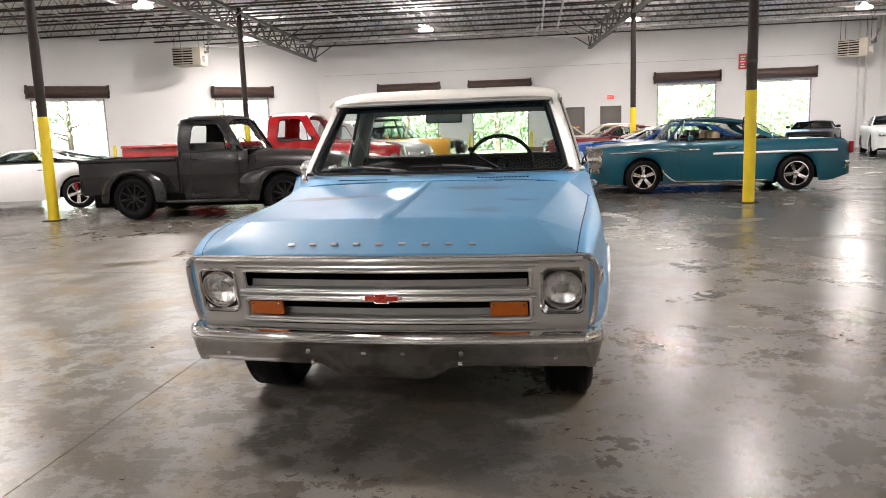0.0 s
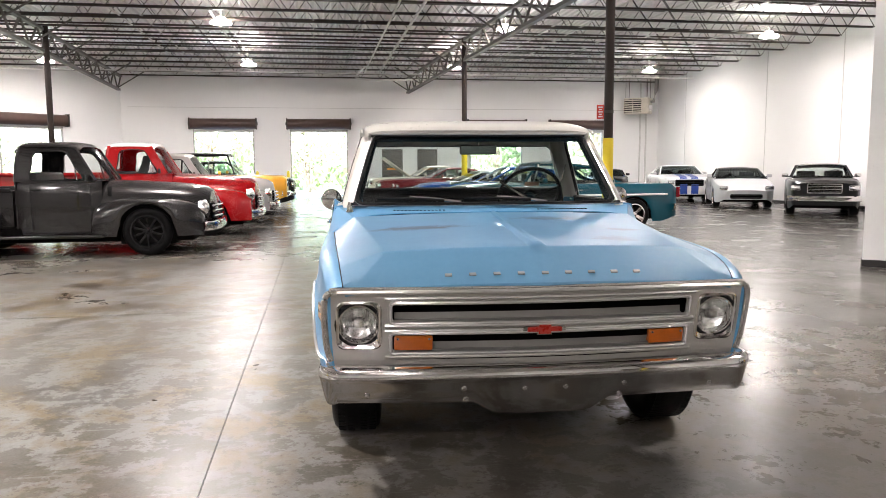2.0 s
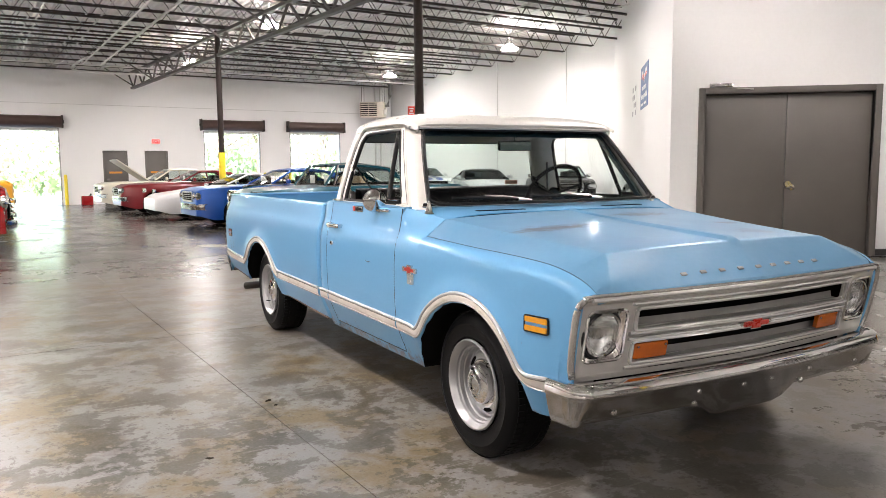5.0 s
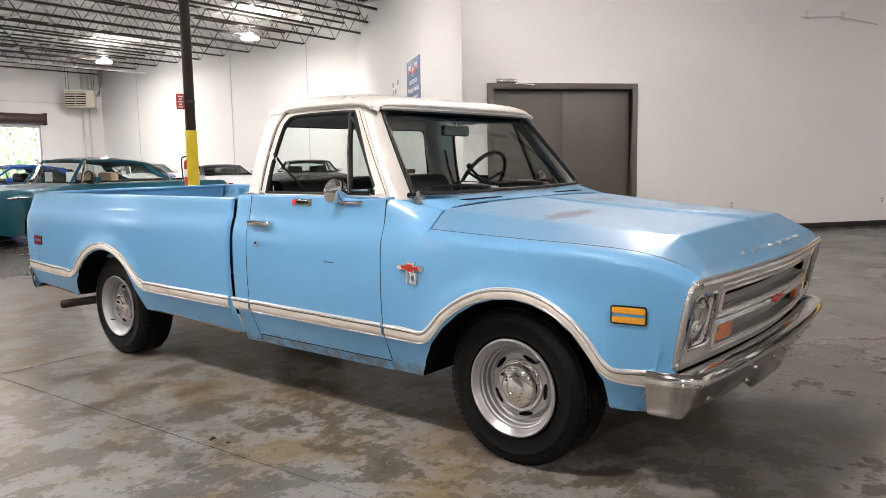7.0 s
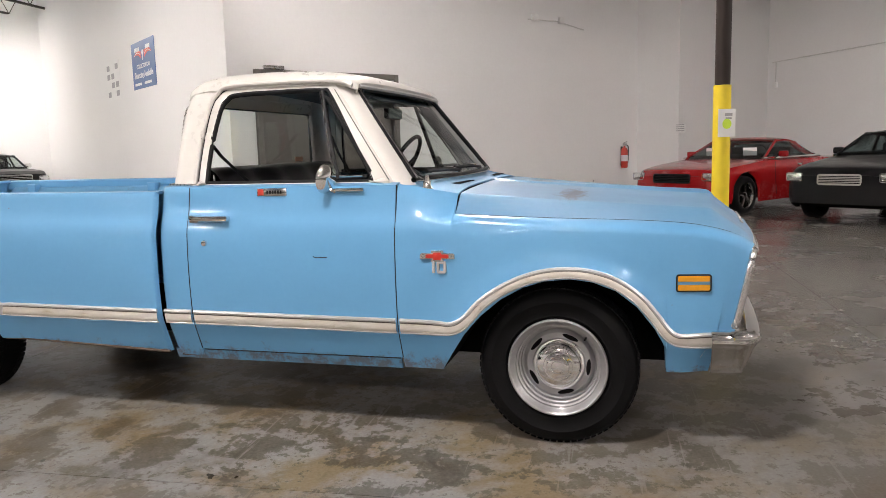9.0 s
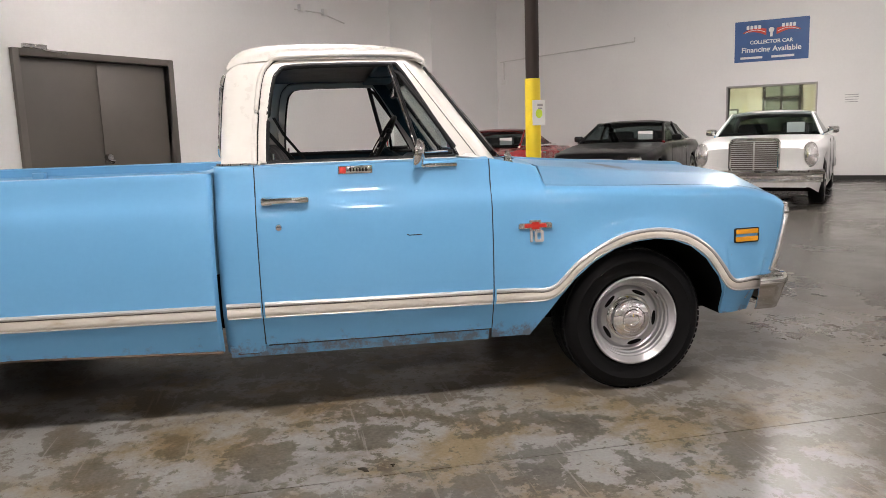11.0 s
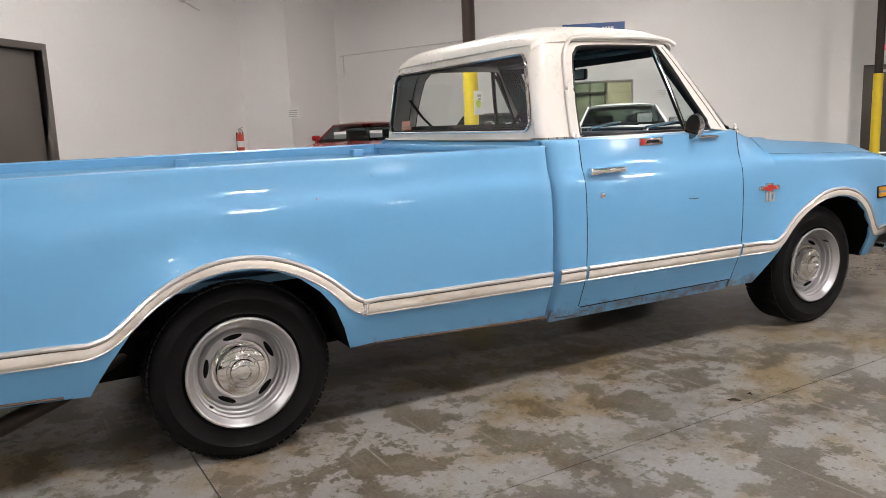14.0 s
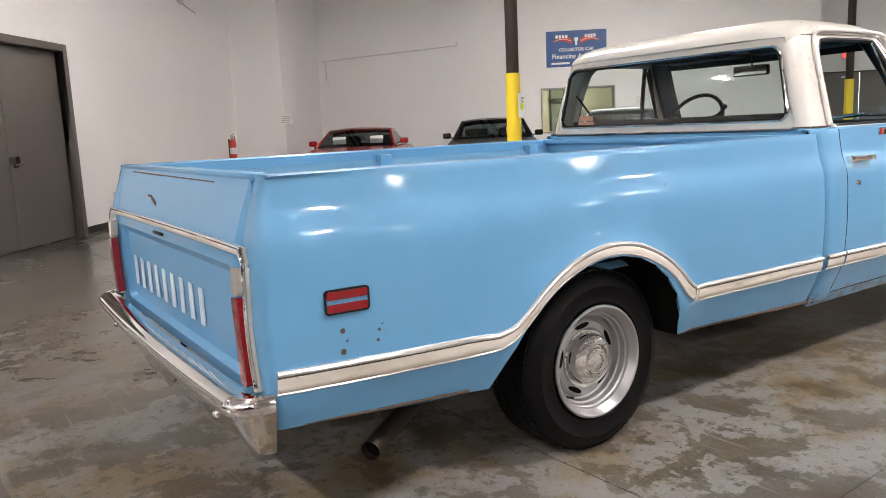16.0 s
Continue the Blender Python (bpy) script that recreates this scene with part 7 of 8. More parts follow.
def car(name, label, cat, at, body, L, W, wb, fo, wr, top, cabin, belt, roof_z, zb=0.20, roof_mat=None, glass_mat=None, wheels="chrome", heads=(), grille=None, bumper_z=None, tails=(), pillar_b=True, roof_w=0.70, group="parked cars", nose=0.55, stripe=None, cards=0, seat=VINYL, taper=0.16, open_hood=False, trim=None, fin=0.0, sail=0.28, drop=0.05):
    """A car with its nose at y = 0, facing -y. top: (y, z) along the hood, belt and deck."""
    c = thing(name, label, cat, at, group)
    hw = W / 2
    axles = (fo, fo + wb)
    n = 52
    ys = sorted(set([round(float(v), 4) for v in np.linspace(0, L, n)] + [round(a + d * wr, 4) for a in axles for d in (-1.14, -1.1, -0.9, -0.6, -0.3, 0, 0.3, 0.6, 0.9, 1.1, 1.14)]))
    rows = []
    for y in ys:
        t = abs(2 * y / L - 1)
        w = hw * (1 - taper * t**7)
        zt = rounded(y, top)
        low = zb + (0.10 * max(0, (t - 0.86) / 0.14))
        for a in axles:
            if abs(y - a) < wr * 1.14:
                low = max(low, wr + math.sqrt((wr * 1.14) ** 2 - (y - a) ** 2))
        zs_ = zt - 0.11
        low = min(low, zs_ - 0.03)
        zm = low + (zs_ - low) * 0.55
        fz = fin * max(0, (y / L - 0.55) / 0.45)
        half = [(w * 0.955, low), (w * 0.985, low + (zm - low) * 0.35), (w, zm), (w * 0.992, zs_ - 0.02), (w * 0.975, zs_ + 0.035 + fz), (w * 0.925, zt - 0.018 + fz), (w * 0.82, zt + 0.002), (w * 0.5, zt + 0.012), (0, zt + 0.018)]
        rows.append([(-x, y, z) for x, z in half] + [(x, y, z) for x, z in half[::-1][1:]])
    g = Geo().grid(rows)
    for row, sgn in ((rows[0], -1), (rows[-1], 1)):
        cx = [(p[0] * 0.93, p[1] + sgn * 0.035, p[2] * 0.985 + 0.008) for p in row]
        bt = [(p[0] * 0.90, p[1] + sgn * 0.04, min(row[0][2], p[2])) for p in row]
        g.grid([row, cx, bt])
    b = part("body", g, body, c, sharp=38)
    part("underbody", Geo().box((0, L / 2, zb + 0.13), (W * 0.8, L * 0.9, 0.18), 0.03), UNDER, c)
    for a in axles:
        part("wheel_well", Geo().box((0, a, wr + 0.12), (W * 0.84, wr * 2.1, wr * 1.5), 0.03), UNDER, c)
        for s in (-1, 1):
            add_wheel(c, s * (hw - 0.13), a, wr, wheels)
    gm = glass_mat or DARKGLASS
    rm_ = roof_mat or body
    y0, y1, y2, y3 = cabin
    bw, rw_ = hw * 0.87, hw * roof_w
    # roof
    rr = []
    for k, y in enumerate(np.linspace(y1 - 0.02, y2 + 0.02, 11)):
        t = (y - y1) / (y2 - y1)
        e = 0.035 * abs(2 * t - 1) ** 2.5 + drop * max(t, 0.0) ** 3
        rr.append([(u * rw_ * 1.02, y, roof_z - e - 0.045 * abs(u) ** 3) for u in np.linspace(-1, 1, 13)])
    part("roof", Geo().grid(rr), rm_, c, sharp=60, solid=0.03)
    zr = roof_z - 0.05

    base_f, base_r = rounded(y0, top) - 0.005, rounded(y3, top) - 0.005
    for nm, ya, yb, zA in (("windshield", y0, y1, base_f), ("rear_window", y3, y2, base_r)):
        z_top = zr - (drop if nm == "rear_window" else 0.0)
        bow_ = 0.10 if nm == "windshield" else -0.06
        rows = []
        for t in np.linspace(0, 1, 6):
            w = (bw * 0.97) + (rw_ * 0.96 - bw * 0.97) * t
            rows.append([(u * w, ya + (yb - ya) * t - bow_ * (1 - u * u) * (1 - t * 0.5), zA + (z_top + 0.01 - zA) * t) for u in np.linspace(-1, 1, 9)])
        ob = part(nm, Geo().grid(rows), gm, c)
        ob.visible_shadow = False
    for s in (-1, 1):
        splits = [(0.06, 0.52), (0.56, 0.95)] if pillar_b else [(0.05, 0.95)]
        for a, b_ in splits:
            rows = []
            for t in np.linspace(0.02, 0.93, 5):
                ya = (y0 + (y1 - y0) * t) + 0.05
                yb = (y3 + (y2 - y3) * t) - 0.05
                w = bw + (rw_ - bw) * t
                zt0 = belt
                rows.append([(s * w, ya + (yb - ya) * q, zt0 + (zr - drop * q**3 - zt0) * t) for q in np.linspace(a, b_, 6)])
            ob = part("side_window", Geo().grid(rows), gm, c)
            ob.visible_shadow = False
        for nm, pth in (("a_pillar", [(s * bw, y0 + 0.01, base_f), (s * rw_ * 0.985, y1, zr - 0.03)]), ("roof_rail", [(s * rw_ * 0.985, y1 + (y2 - y1) * q, zr - 0.022 - drop * q**3) for q in np.linspace(0, 1, 8)]), ("belt_line", [(s * bw, y0, belt), (s * bw, y3, belt)])):
            part(nm, Geo().tube(pth, 0.026, 8), CHROME if nm == "belt_line" and wheels != "black" else rm_, c)
        rows = []
        for t in np.linspace(0, 1, 6):
            yr_ = y3 + (y2 - y3) * (t + 0.18 * math.sin(math.pi * t)) - 0.01
            w = bw + (rw_ - bw) * t + 0.006
            rows.append([(s * (w + d), yy, base_r + (zr - drop + 0.012 - base_r) * t) for yy, d in ((yr_ + 0.015, -0.035), (yr_, 0.0), (yr_ - sail * (1 - 0.3 * t), 0.004), (yr_ - sail * (1 - 0.3 * t) - 0.012, -0.03))])
        part("c_pillar", Geo().grid(rows), rm_, c, sharp=50)
        if pillar_b:
            part("b_pillar", Geo().tube([(s * bw, y0 + (y3 - y0) * 0.54, belt), (s * rw_, y1 + (y2 - y1) * 0.54, zr)], 0.024, 8), rm_, c)
        m = part("door_mirror", Geo().box((s * (bw + 0.14), y0 + 0.42, belt + 0.07), (0.17, 0.08, 0.11), 0.03), body if wheels != "cover" else CHROME, c)
        part("mirror_stalk", Geo().tube([(s * bw, y0 + 0.42, belt + 0.02), (s * (bw + 0.12), y0 + 0.42, belt + 0.05)], 0.012, 6), RUBBERGAP, m)
        part("door_handle", Geo().box((s * (hw - 0.002), y0 + (y3 - y0) * 0.52, belt - 0.13), (0.02, 0.13, 0.025), 0.008), CHROME, c)
        part("door_gap", Geo().tube([(s * (hw * 0.995), y0 + 0.28, zb + 0.10), (s * (hw * 1.001), y0 + 0.22, (zb + belt) / 2), (s * hw * 0.985, y0 + 0.22, belt - 0.06)], 0.004, 5), RUBBERGAP, c)
        part("door_gap", Geo().tube([(s * (hw * 0.995), y0 + (y3 - y0) * 0.57, zb + 0.10), (s * (hw * 1.001), y0 + (y3 - y0) * 0.58, (zb + belt) / 2), (s * hw * 0.985, y0 + (y3 - y0) * 0.58, belt - 0.06)], 0.004, 5), RUBBERGAP, c)
        part("seat", Geo().box((s * 0.36, y1 + 0.65, belt - 0.08), (0.5, 0.16, 0.55), 0.06), seat, c)
        if trim:
            part("side_trim", Geo().tube([(s * (hw * 1.003), ya, za) for ya, za in trim], 0.014, 6), CHROME, c, "bright side moulding")
    part("interior", Geo().box((0, (y0 + y3) / 2 + 0.02, belt - 0.13), (bw * 1.92, (y3 - y0) * 0.93, 0.35), 0.03), UNDER, c)
    part("steering_wheel", Geo().tube([(0.36 + 0.18 * math.cos(q), y0 + 0.55 + 0.06 * math.sin(q), belt + 0.05 + 0.17 * math.sin(q)) for q in np.linspace(0, 2 * math.pi, 21)[:-1]], 0.012, 6, True), RUBBERGAP, c)
    for k in range(cards):
        part("price_card", Geo().box((0.40 - 0.75 * k, y0 + 0.24, base_f + 0.11), (0.26, 0.006, 0.2), 0.001, None).moved(Matrix.Identity(4)), PAPER, c, "white paper card in the windshield")
    for x, z, r, kind in heads:
        for s in (-1, 1):
            yy = 0.005 + 0.05 * (x / hw) ** 2 * 1.0 - 0.05
            if kind == "round":
                h = part("headlight", Geo().lathe([(r * 1.12, 0.06), (r * 1.14, -0.005), (r * 1.0, -0.012)], 22, "y", (s * x, yy, z)), CHROME, c, "round headlight")
                part("lens", Geo().lathe([(r, -0.008), (r * 0.6, -0.03), (0.001, -0.036)], 22, "y", (s * x, yy, z)), REFLECTOR, h)
            else:
                h = part("headlight", Geo().box((s * x, yy + 0.01, z), (r * 2.3, 0.06, r * 1.15), 0.02), REFLECTOR, c, "rectangular headlight")
                part("rim", Geo().tube([(s * x + a, yy - 0.02, z + b2) for a, b2 in round_rect(-r * 1.15, -r * 0.58, r * 1.15, r * 0.58, 0.02, 3)], 0.007, 5, True), CHROME, h)
    if grille:
        x, z0, z1, bars, mat = grille
        gr = part("grille", Geo().box((0, -0.03, (z0 + z1) / 2), (2 * x, 0.03, z1 - z0), 0.01), BLACK, c)
        for k in range(bars):
            z = z0 + (z1 - z0) * (k + 0.5) / bars
            part("grille_bar", Geo().box((0, -0.05, z), (2 * x, 0.015, 0.012), 0.003), mat, gr)
        part("grille_frame", Geo().tube([(a, -0.048, b2) for a, b2 in round_rect(-x, z0, x, z1, 0.03, 4)], 0.012, 6, True), mat, gr)
    if bumper_z:
        for yy, s in ((-0.07, -1), (L + 0.07, 1)):
            pth = [(x, yy - s * 0.22 * (abs(x) / hw) ** 5, bumper_z) for x in np.linspace(-hw * 0.98, hw * 0.98, 21)]
            g = Geo()
            g.grid([[(p[0], p[1] + s * d, p[2] + z) for d, z in ((-0.03, 0.075), (0.02, 0.07), (0.04, 0.03), (0.03, -0.02), (0.03, -0.06), (-0.02, -0.075))] for p in pth])
            part("bumper", g, CHROME, c, "chrome bumper", solid=0.008)
    for x, z, w, h in tails:
        for s in (-1, 1):
            part("taillight", Geo().box((s * x, L + 0.02, z), (w, 0.06, h), 0.015), REDLENS, c)
    if stripe is not None:
        for x in (-0.20, 0.20):
            rows = [[(x - 0.13, y, rounded(y, top) + 0.022), (x + 0.13, y, rounded(y, top) + 0.022)] for y in np.linspace(0.02, y0 - 0.08, 12)]
            part("stripe", Geo().grid(rows), stripe, c, "blue racing stripe")
            part("front_stripe", Geo().box((x, -0.045, 0.5), (0.26, 0.008, 0.36), 0.002), stripe, c)
    if open_hood:
        rows = [[(x, y0 - 0.1 - d * math.cos(0.62), rounded(y0, top) + 0.02 + d * math.sin(0.62) + 0.02 * (1 - (x / hw) ** 2)) for x in np.linspace(-hw * 0.8, hw * 0.8, 9)] for d in np.linspace(0, 1.25, 8)]
        part("raised_hood", Geo().grid(rows), body, c, "raised hood", solid=0.04)
    return c


def west_row(y, x_front):
    """Faces east (+x)."""
    return pose(x_front, y, 0, 0, 0, 90)


def east_row(y, x_front):
    """Faces west (-x)."""
    return pose(x_front, y, 0, 0, 0, -90)


def south_row(v, u_front):
    """Faces away from the banner wall."""
    o = bpt(u_front, v)
    return Matrix.Translation(o) @ pose(0, 0, 0, 0, 0, math.degrees(BLOCK) - 90)


TEAL = paint("teal_metallic", (0.0, 0.070, 0.105), 0.3)
NAVY = paint("bright_blue_paint", (0.008, 0.085, 0.40), 0.2)
WHITE = paint("white_car_paint", (0.72, 0.72, 0.71))
SILVERCAR = paint("silver_car_paint", (0.43, 0.44, 0.45))
MAROON = paint("maroon_paint", (0.16, 0.008, 0.012))
RED = paint("red_car_paint", (0.30, 0.005, 0.007), 0.0, 0.14)
BLACKP = plain("black_car_paint", (0.005, 0.005, 0.0055), 0.4, spec=0.1, coat=0.45, var=0.1)
GREYP = paint("dark_grey_metallic", (0.0125, 0.0112, 0.0116), 0.16, 0.12)
SILVER = paint("silver_car_paint", (0.42, 0.41, 0.40), 0.4)
CHAR = plain("charcoal_paint", (0.010, 0.010, 0.011), 0.35, spec=0.15, coat=0.3, var=0.1)
GOLD = paint("golden_yellow_paint", (0.62, 0.29, 0.02))
IVORY = paint("ivory_paint", (0.66, 0.62, 0.52))
STRIPEB = paint("stripe_blue", (0.02, 0.06, 0.30))

teal = car("hardtop_sedan", "teal 1950s two-door hardtop with chrome side trim", "car", east_row(12.03, 1.78), TEAL, 4.77, 1.88, 2.84, 0.95, 0.335,
    [(0, 0.86), (0.25, 0.94), (0.9, 0.98), (1.5, 1.0), (2.0, 1.0), (3.6, 0.98), (4.2, 0.97), (4.62, 0.96), (4.77, 0.88)], (1.40, 1.72, 3.02, 3.66), 0.99, 1.47, 0.19, glass_mat=GLASS, pillar_b=False, heads=((0.74, 0.80, 0.085, "round"),), grille=(0.50, 0.56, 0.78, 5, CHROME), bumper_z=0.48, tails=((0.82, 0.80, 0.10, 0.22),), cards=2, seat=TAN, trim=[(0.3, 0.80), (1.9, 0.84), (2.0, 0.84)], fin=0.04, roof_w=0.76, sail=0.20, drop=0.11)
for s in (-1, 1):
    part("rear_trim", Geo().tube([(s * 0.944, 2.25, 0.75), (s * 0.944, 4.5, 0.76)], 0.022, 6), WHITEP, teal, "white rear side spear")
    part("sill_trim", Geo().tube(smooth_path([(s * 0.935, 1.30, 0.47), (s * 0.945, 1.37, 0.36), (s * 0.94, 1.52, 0.25), (s * 0.935, 1.75, 0.225), (s * 0.935, 3.25, 0.22)], 5), 0.022, 8), CHROME, teal, "chrome sill and stone guard")
    part("quarter_window_trim", Geo().tube(smooth_path([(s * 0.72, 1.78, 1.415), (s * 0.715, 2.4, 1.405), (s * 0.725, 2.95, 1.34), (s * 0.77, 3.28, 1.19), (s * 0.82, 3.38, 1.0)], 5), 0.014, 7), CHROME, teal, "chrome side window frame")
    part("windshield_post", Geo().tube([(s * 0.80, 1.62, 0.99), (s * 0.74, 1.74, 1.40)], 0.020, 8), CHROME, teal, "chrome windshield post")
    part("headlight_eyebrow", Geo().lathe([(0.10, 0.22), (0.115, 0.0), (0.122, -0.05), (0.108, -0.045)], 24, "y", (s * 0.74, 0.0, 0.80)), CHROME, teal, "chrome headlight hood")
    part("bumper_guard", Geo().box((s * 0.46, -0.12, 0.53), (0.09, 0.10, 0.26), 0.035), CHROME, teal, "chrome bumper guard")
    part("parking_lamp", Geo().box((s * 0.70, -0.05, 0.64), (0.16, 0.06, 0.06), 0.02), REFLECTOR, teal, "clear parking lamp")
part("hood_ornament", Geo().tube([(0, 0.02, 0.99), (0, 0.30, 1.03), (0, 0.62, 1.02)], [0.03, 0.018, 0.01], 8), CHROME, teal, "chrome hood ornament")
car("muscle_coupe", "bright blue 1960s coupe with chrome bumper", "car", east_row(15.3, 1.55), NAVY, 4.95, 1.90, 2.92, 0.90, 0.33,
    [(0, 0.86), (0.2, 0.93), (1.5, 0.97), (3.6, 0.96), (4.7, 0.92), (4.95, 0.85)], (1.65, 2.25, 3.35, 4.05), 0.98, 1.37, glass_mat=GLASS, pillar_b=False, heads=((0.74, 0.74, 0.08, "round"), (0.55, 0.74, 0.08, "round")), grille=(0.42, 0.62, 0.84, 5, ALLOY), bumper_z=0.50, tails=((0.6, 0.72, 0.3, 0.12),), cards=2)
car("sports_coupe", "white 1980s sports coupe with raised pop-up headlights", "car", east_row(18.5, 1.30), WHITE, 4.75, 1.84, 2.57, 1.08, 0.32,
    [(0, 0.60), (0.15, 0.68), (0.8, 0.78), (1.6, 0.88), (3.6, 0.92), (4.6, 0.93), (4.75, 0.85)], (1.65, 2.45, 3.2, 4.2), 0.93, 1.26, heads=((0.62, 0.80, 0.09, "rect"),), tails=((0.6, 0.75, 0.4, 0.12),), wheels="cover")
car("muscle_coupe", "maroon 1970s coupe with tinted windows", "car", east_row(22.0, 1.05), MAROON, 4.9, 1.88, 2.85, 0.92, 0.33,
    [(0, 0.84), (0.2, 0.92), (1.5, 0.97), (3.6, 0.96), (4.7, 0.92), (4.9, 0.85)], (1.65, 2.3, 3.3, 4.1), 0.98, 1.36, glass_mat=GLASS, heads=((0.72, 0.74, 0.08, "round"), (0.54, 0.74, 0.08, "round")), grille=(0.42, 0.62, 0.82, 4, ALLOY), bumper_z=0.50, tails=((0.6, 0.7, 0.3, 0.12),), cards=1)
car("classic_sedan", "ivory and red classic car with its hood raised", "car", east_row(25.6, 1.0), IVORY, 5.0, 1.92, 2.95, 0.92, 0.33,
    [(0, 0.88), (0.2, 0.94), (1.5, 0.98), (3.6, 0.97), (4.8, 0.92), (5.0, 0.85)], (1.65, 2.25, 3.4, 4.05), 0.99, 1.42, glass_mat=GLASS, heads=((0.74, 0.76, 0.08, "round"), (0.56, 0.76, 0.08, "round")), grille=(0.45, 0.60, 0.82, 5, CHROME), bumper_z=0.50, tails=((0.6, 0.72, 0.3, 0.12),), open_hood=True)

car("pony_coupe", "white coupe with twin blue racing stripes", "car", pose(12.55, 22.2, 0, 0, 0, -16), WHITE, 4.75, 1.88, 2.72, 0.95, 0.34,
    [(0, 0.84), (0.15, 0.92), (0.9, 0.98), (1.5, 1.02), (3.6, 1.02), (4.6, 1.02), (4.75, 0.95)], (1.5, 2.2, 3.2, 4.1), 1.0, 1.39, heads=((0.66, 0.74, 0.10, "rect"),), grille=(0.50, 0.62, 0.84, 3, RUBBERGAP), tails=((0.6, 0.8, 0.3, 0.15),), stripe=STRIPEB)
car("sports_coupe", "silver late 1990s sports coupe with dark roof", "car", pose(12.05, 17.6, 0, 0, 0, -24), SILVERCAR, 4.6, 1.82, 2.57, 1.08, 0.33,
    [(0, 0.58), (0.12, 0.68), (0.7, 0.80), (1.5, 0.92), (3.4, 0.95), (4.4, 0.96), (4.6, 0.88)], (1.45, 2.3, 3.0, 4.0), 0.95, 1.30, roof_mat=BLACKP, heads=((0.66, 0.66, 0.10, "rect"),), grille=(0.46, 0.34, 0.46, 2, RUBBERGAP), tails=((0.6, 0.75, 0.4, 0.12),), taper=0.30)
car("luxury_coupe", "dark grey 1970s coupe with chrome grille", "car", pose(12.0, 13.9, 0, 0, 0, -33), CHAR, 4.6, 1.80, 2.75, 0.95, 0.34,
    [(0, 0.88), (0.1, 0.94), (1.5, 0.99), (3.4, 0.99), (4.4, 0.95), (4.6, 0.88)], (1.5, 2.0, 3.0, 3.5), 1.0, 1.40, glass_mat=GLASS, heads=((0.68, 0.76, 0.10, "rect"),), grille=(0.40, 0.62, 0.86, 6, CHROME), bumper_z=0.48, tails=((0.6, 0.72, 0.3, 0.14),), wheels="cover")
car("roadster", "black sports car with pale green windows", "car", pose(11.2, 27.2, 0, 0, 0, -25), BLACKP, 4.6, 1.82, 2.6, 0.95, 0.32,
    [(0, 0.66), (0.3, 0.82), (1.4, 0.90), (3.4, 0.90), (4.4, 0.88), (4.6, 0.8)], (1.45, 2.05, 2.8, 3.6), 0.92, 1.24, heads=(), tails=((0.6, 0.7, 0.2, 0.1),))

car("convertible_coupe", "red roadster with hardtop and paper card in windshield", "car", south_row(5.15, 7.88), RED, 4.47, 1.81, 2.515, 0.80, 0.325,
    [(0, 0.66), (0.12, 0.76), (0.9, 0.86), (1.45, 0.90), (3.2, 0.90), (4.3, 0.88), (4.47, 0.80)], (1.42, 2.08, 2.75, 3.35), 0.92, 1.29, heads=((0.70, 0.66, 0.10, "rect"),), grille=(0.36, 0.56, 0.70, 5, RUBBERGAP), tails=((0.6, 0.7, 0.35, 0.14),), cards=2, pillar_b=False)
car("sports_sedan", "black coupe with paper card in the windshield", "car", south_row(2.45, 8.05), BLACKP, 4.6, 1.79, 2.7, 0.85, 0.325,
    [(0, 0.70), (0.12, 0.80), (0.9, 0.90), (1.45, 0.95), (3.3, 0.96), (4.4, 0.95), (4.6, 0.86)], (1.42, 2.1, 3.1, 3.85), 0.96, 1.36, heads=((0.66, 0.68, 0.10, "rect"),), grille=(0.30, 0.58, 0.72, 6, ALLOY), tails=((0.6, 0.75, 0.35, 0.14),), cards=1)
benz = car("vintage_coupe", "white 1960s coupe with tall chrome radiator grille", "car", south_row(-0.05, 7.75), WHITE, 4.88, 1.84, 2.75, 0.82, 0.335,
    [(0, 0.86), (0.15, 0.94), (0.8, 0.99), (1.45, 1.02), (3.5, 1.0), (4.7, 0.92), (4.88, 0.85)], (1.45, 1.95, 3.0, 3.75), 1.02, 1.44, pillar_b=False, tails=((0.7, 0.75, 0.2, 0.16),), bumper_z=0.44, cards=1, wheels="cover", roof_w=0.68)
part("radiator_surround", Geo().tube([(a, -0.10, b2) for a, b2 in round_rect(-0.33, 0.53, 0.33, 0.99, 0.07, 5)], 0.024, 8, True), CHROME, benz, "chrome radiator surround")
part("radiator_core", Geo().box((0, -0.07, 0.76), (0.64, 0.06, 0.45), 0.03), STEELDARK, benz)
for k in range(15):
    part("radiator_bar", Geo().box((0, -0.105, 0.55 + 0.0295 * k), (0.62, 0.010, 0.011), 0.002), PALECHROME, benz)
part("radiator_bar", Geo().box((0, -0.11, 0.76), (0.022, 0.012, 0.45), 0.003), PALECHROME, benz)
part("lower_bumper", Geo().tube([(x, -0.13 + 0.20 * (abs(x) / 0.9) ** 5, 0.52) for x in np.linspace(-0.90, 0.90, 21)], 0.035, 8), CHROME, benz, "chrome upper bumper bar")
for s in (-1, 1):
    h = part("headlight", Geo().lathe([(1.0, 0.05), (1.05, -0.01), (0.98, -0.03), (0.6, -0.06), (0.001, -0.07)], 26, "y").moved(pose(s * 0.735, -0.01, 0.77) @ Matrix.Diagonal((0.092, 1, 0.165, 1))), REFLECTOR, benz, "tall oval headlight unit")
    part("rim", Geo().tube([(s * 0.735 + 0.096 * math.cos(q), -0.025, 0.77 + 0.17 * math.sin(q)) for q in np.linspace(0, 2 * math.pi, 25)[:-1]], 0.010, 6, True), CHROME, h)

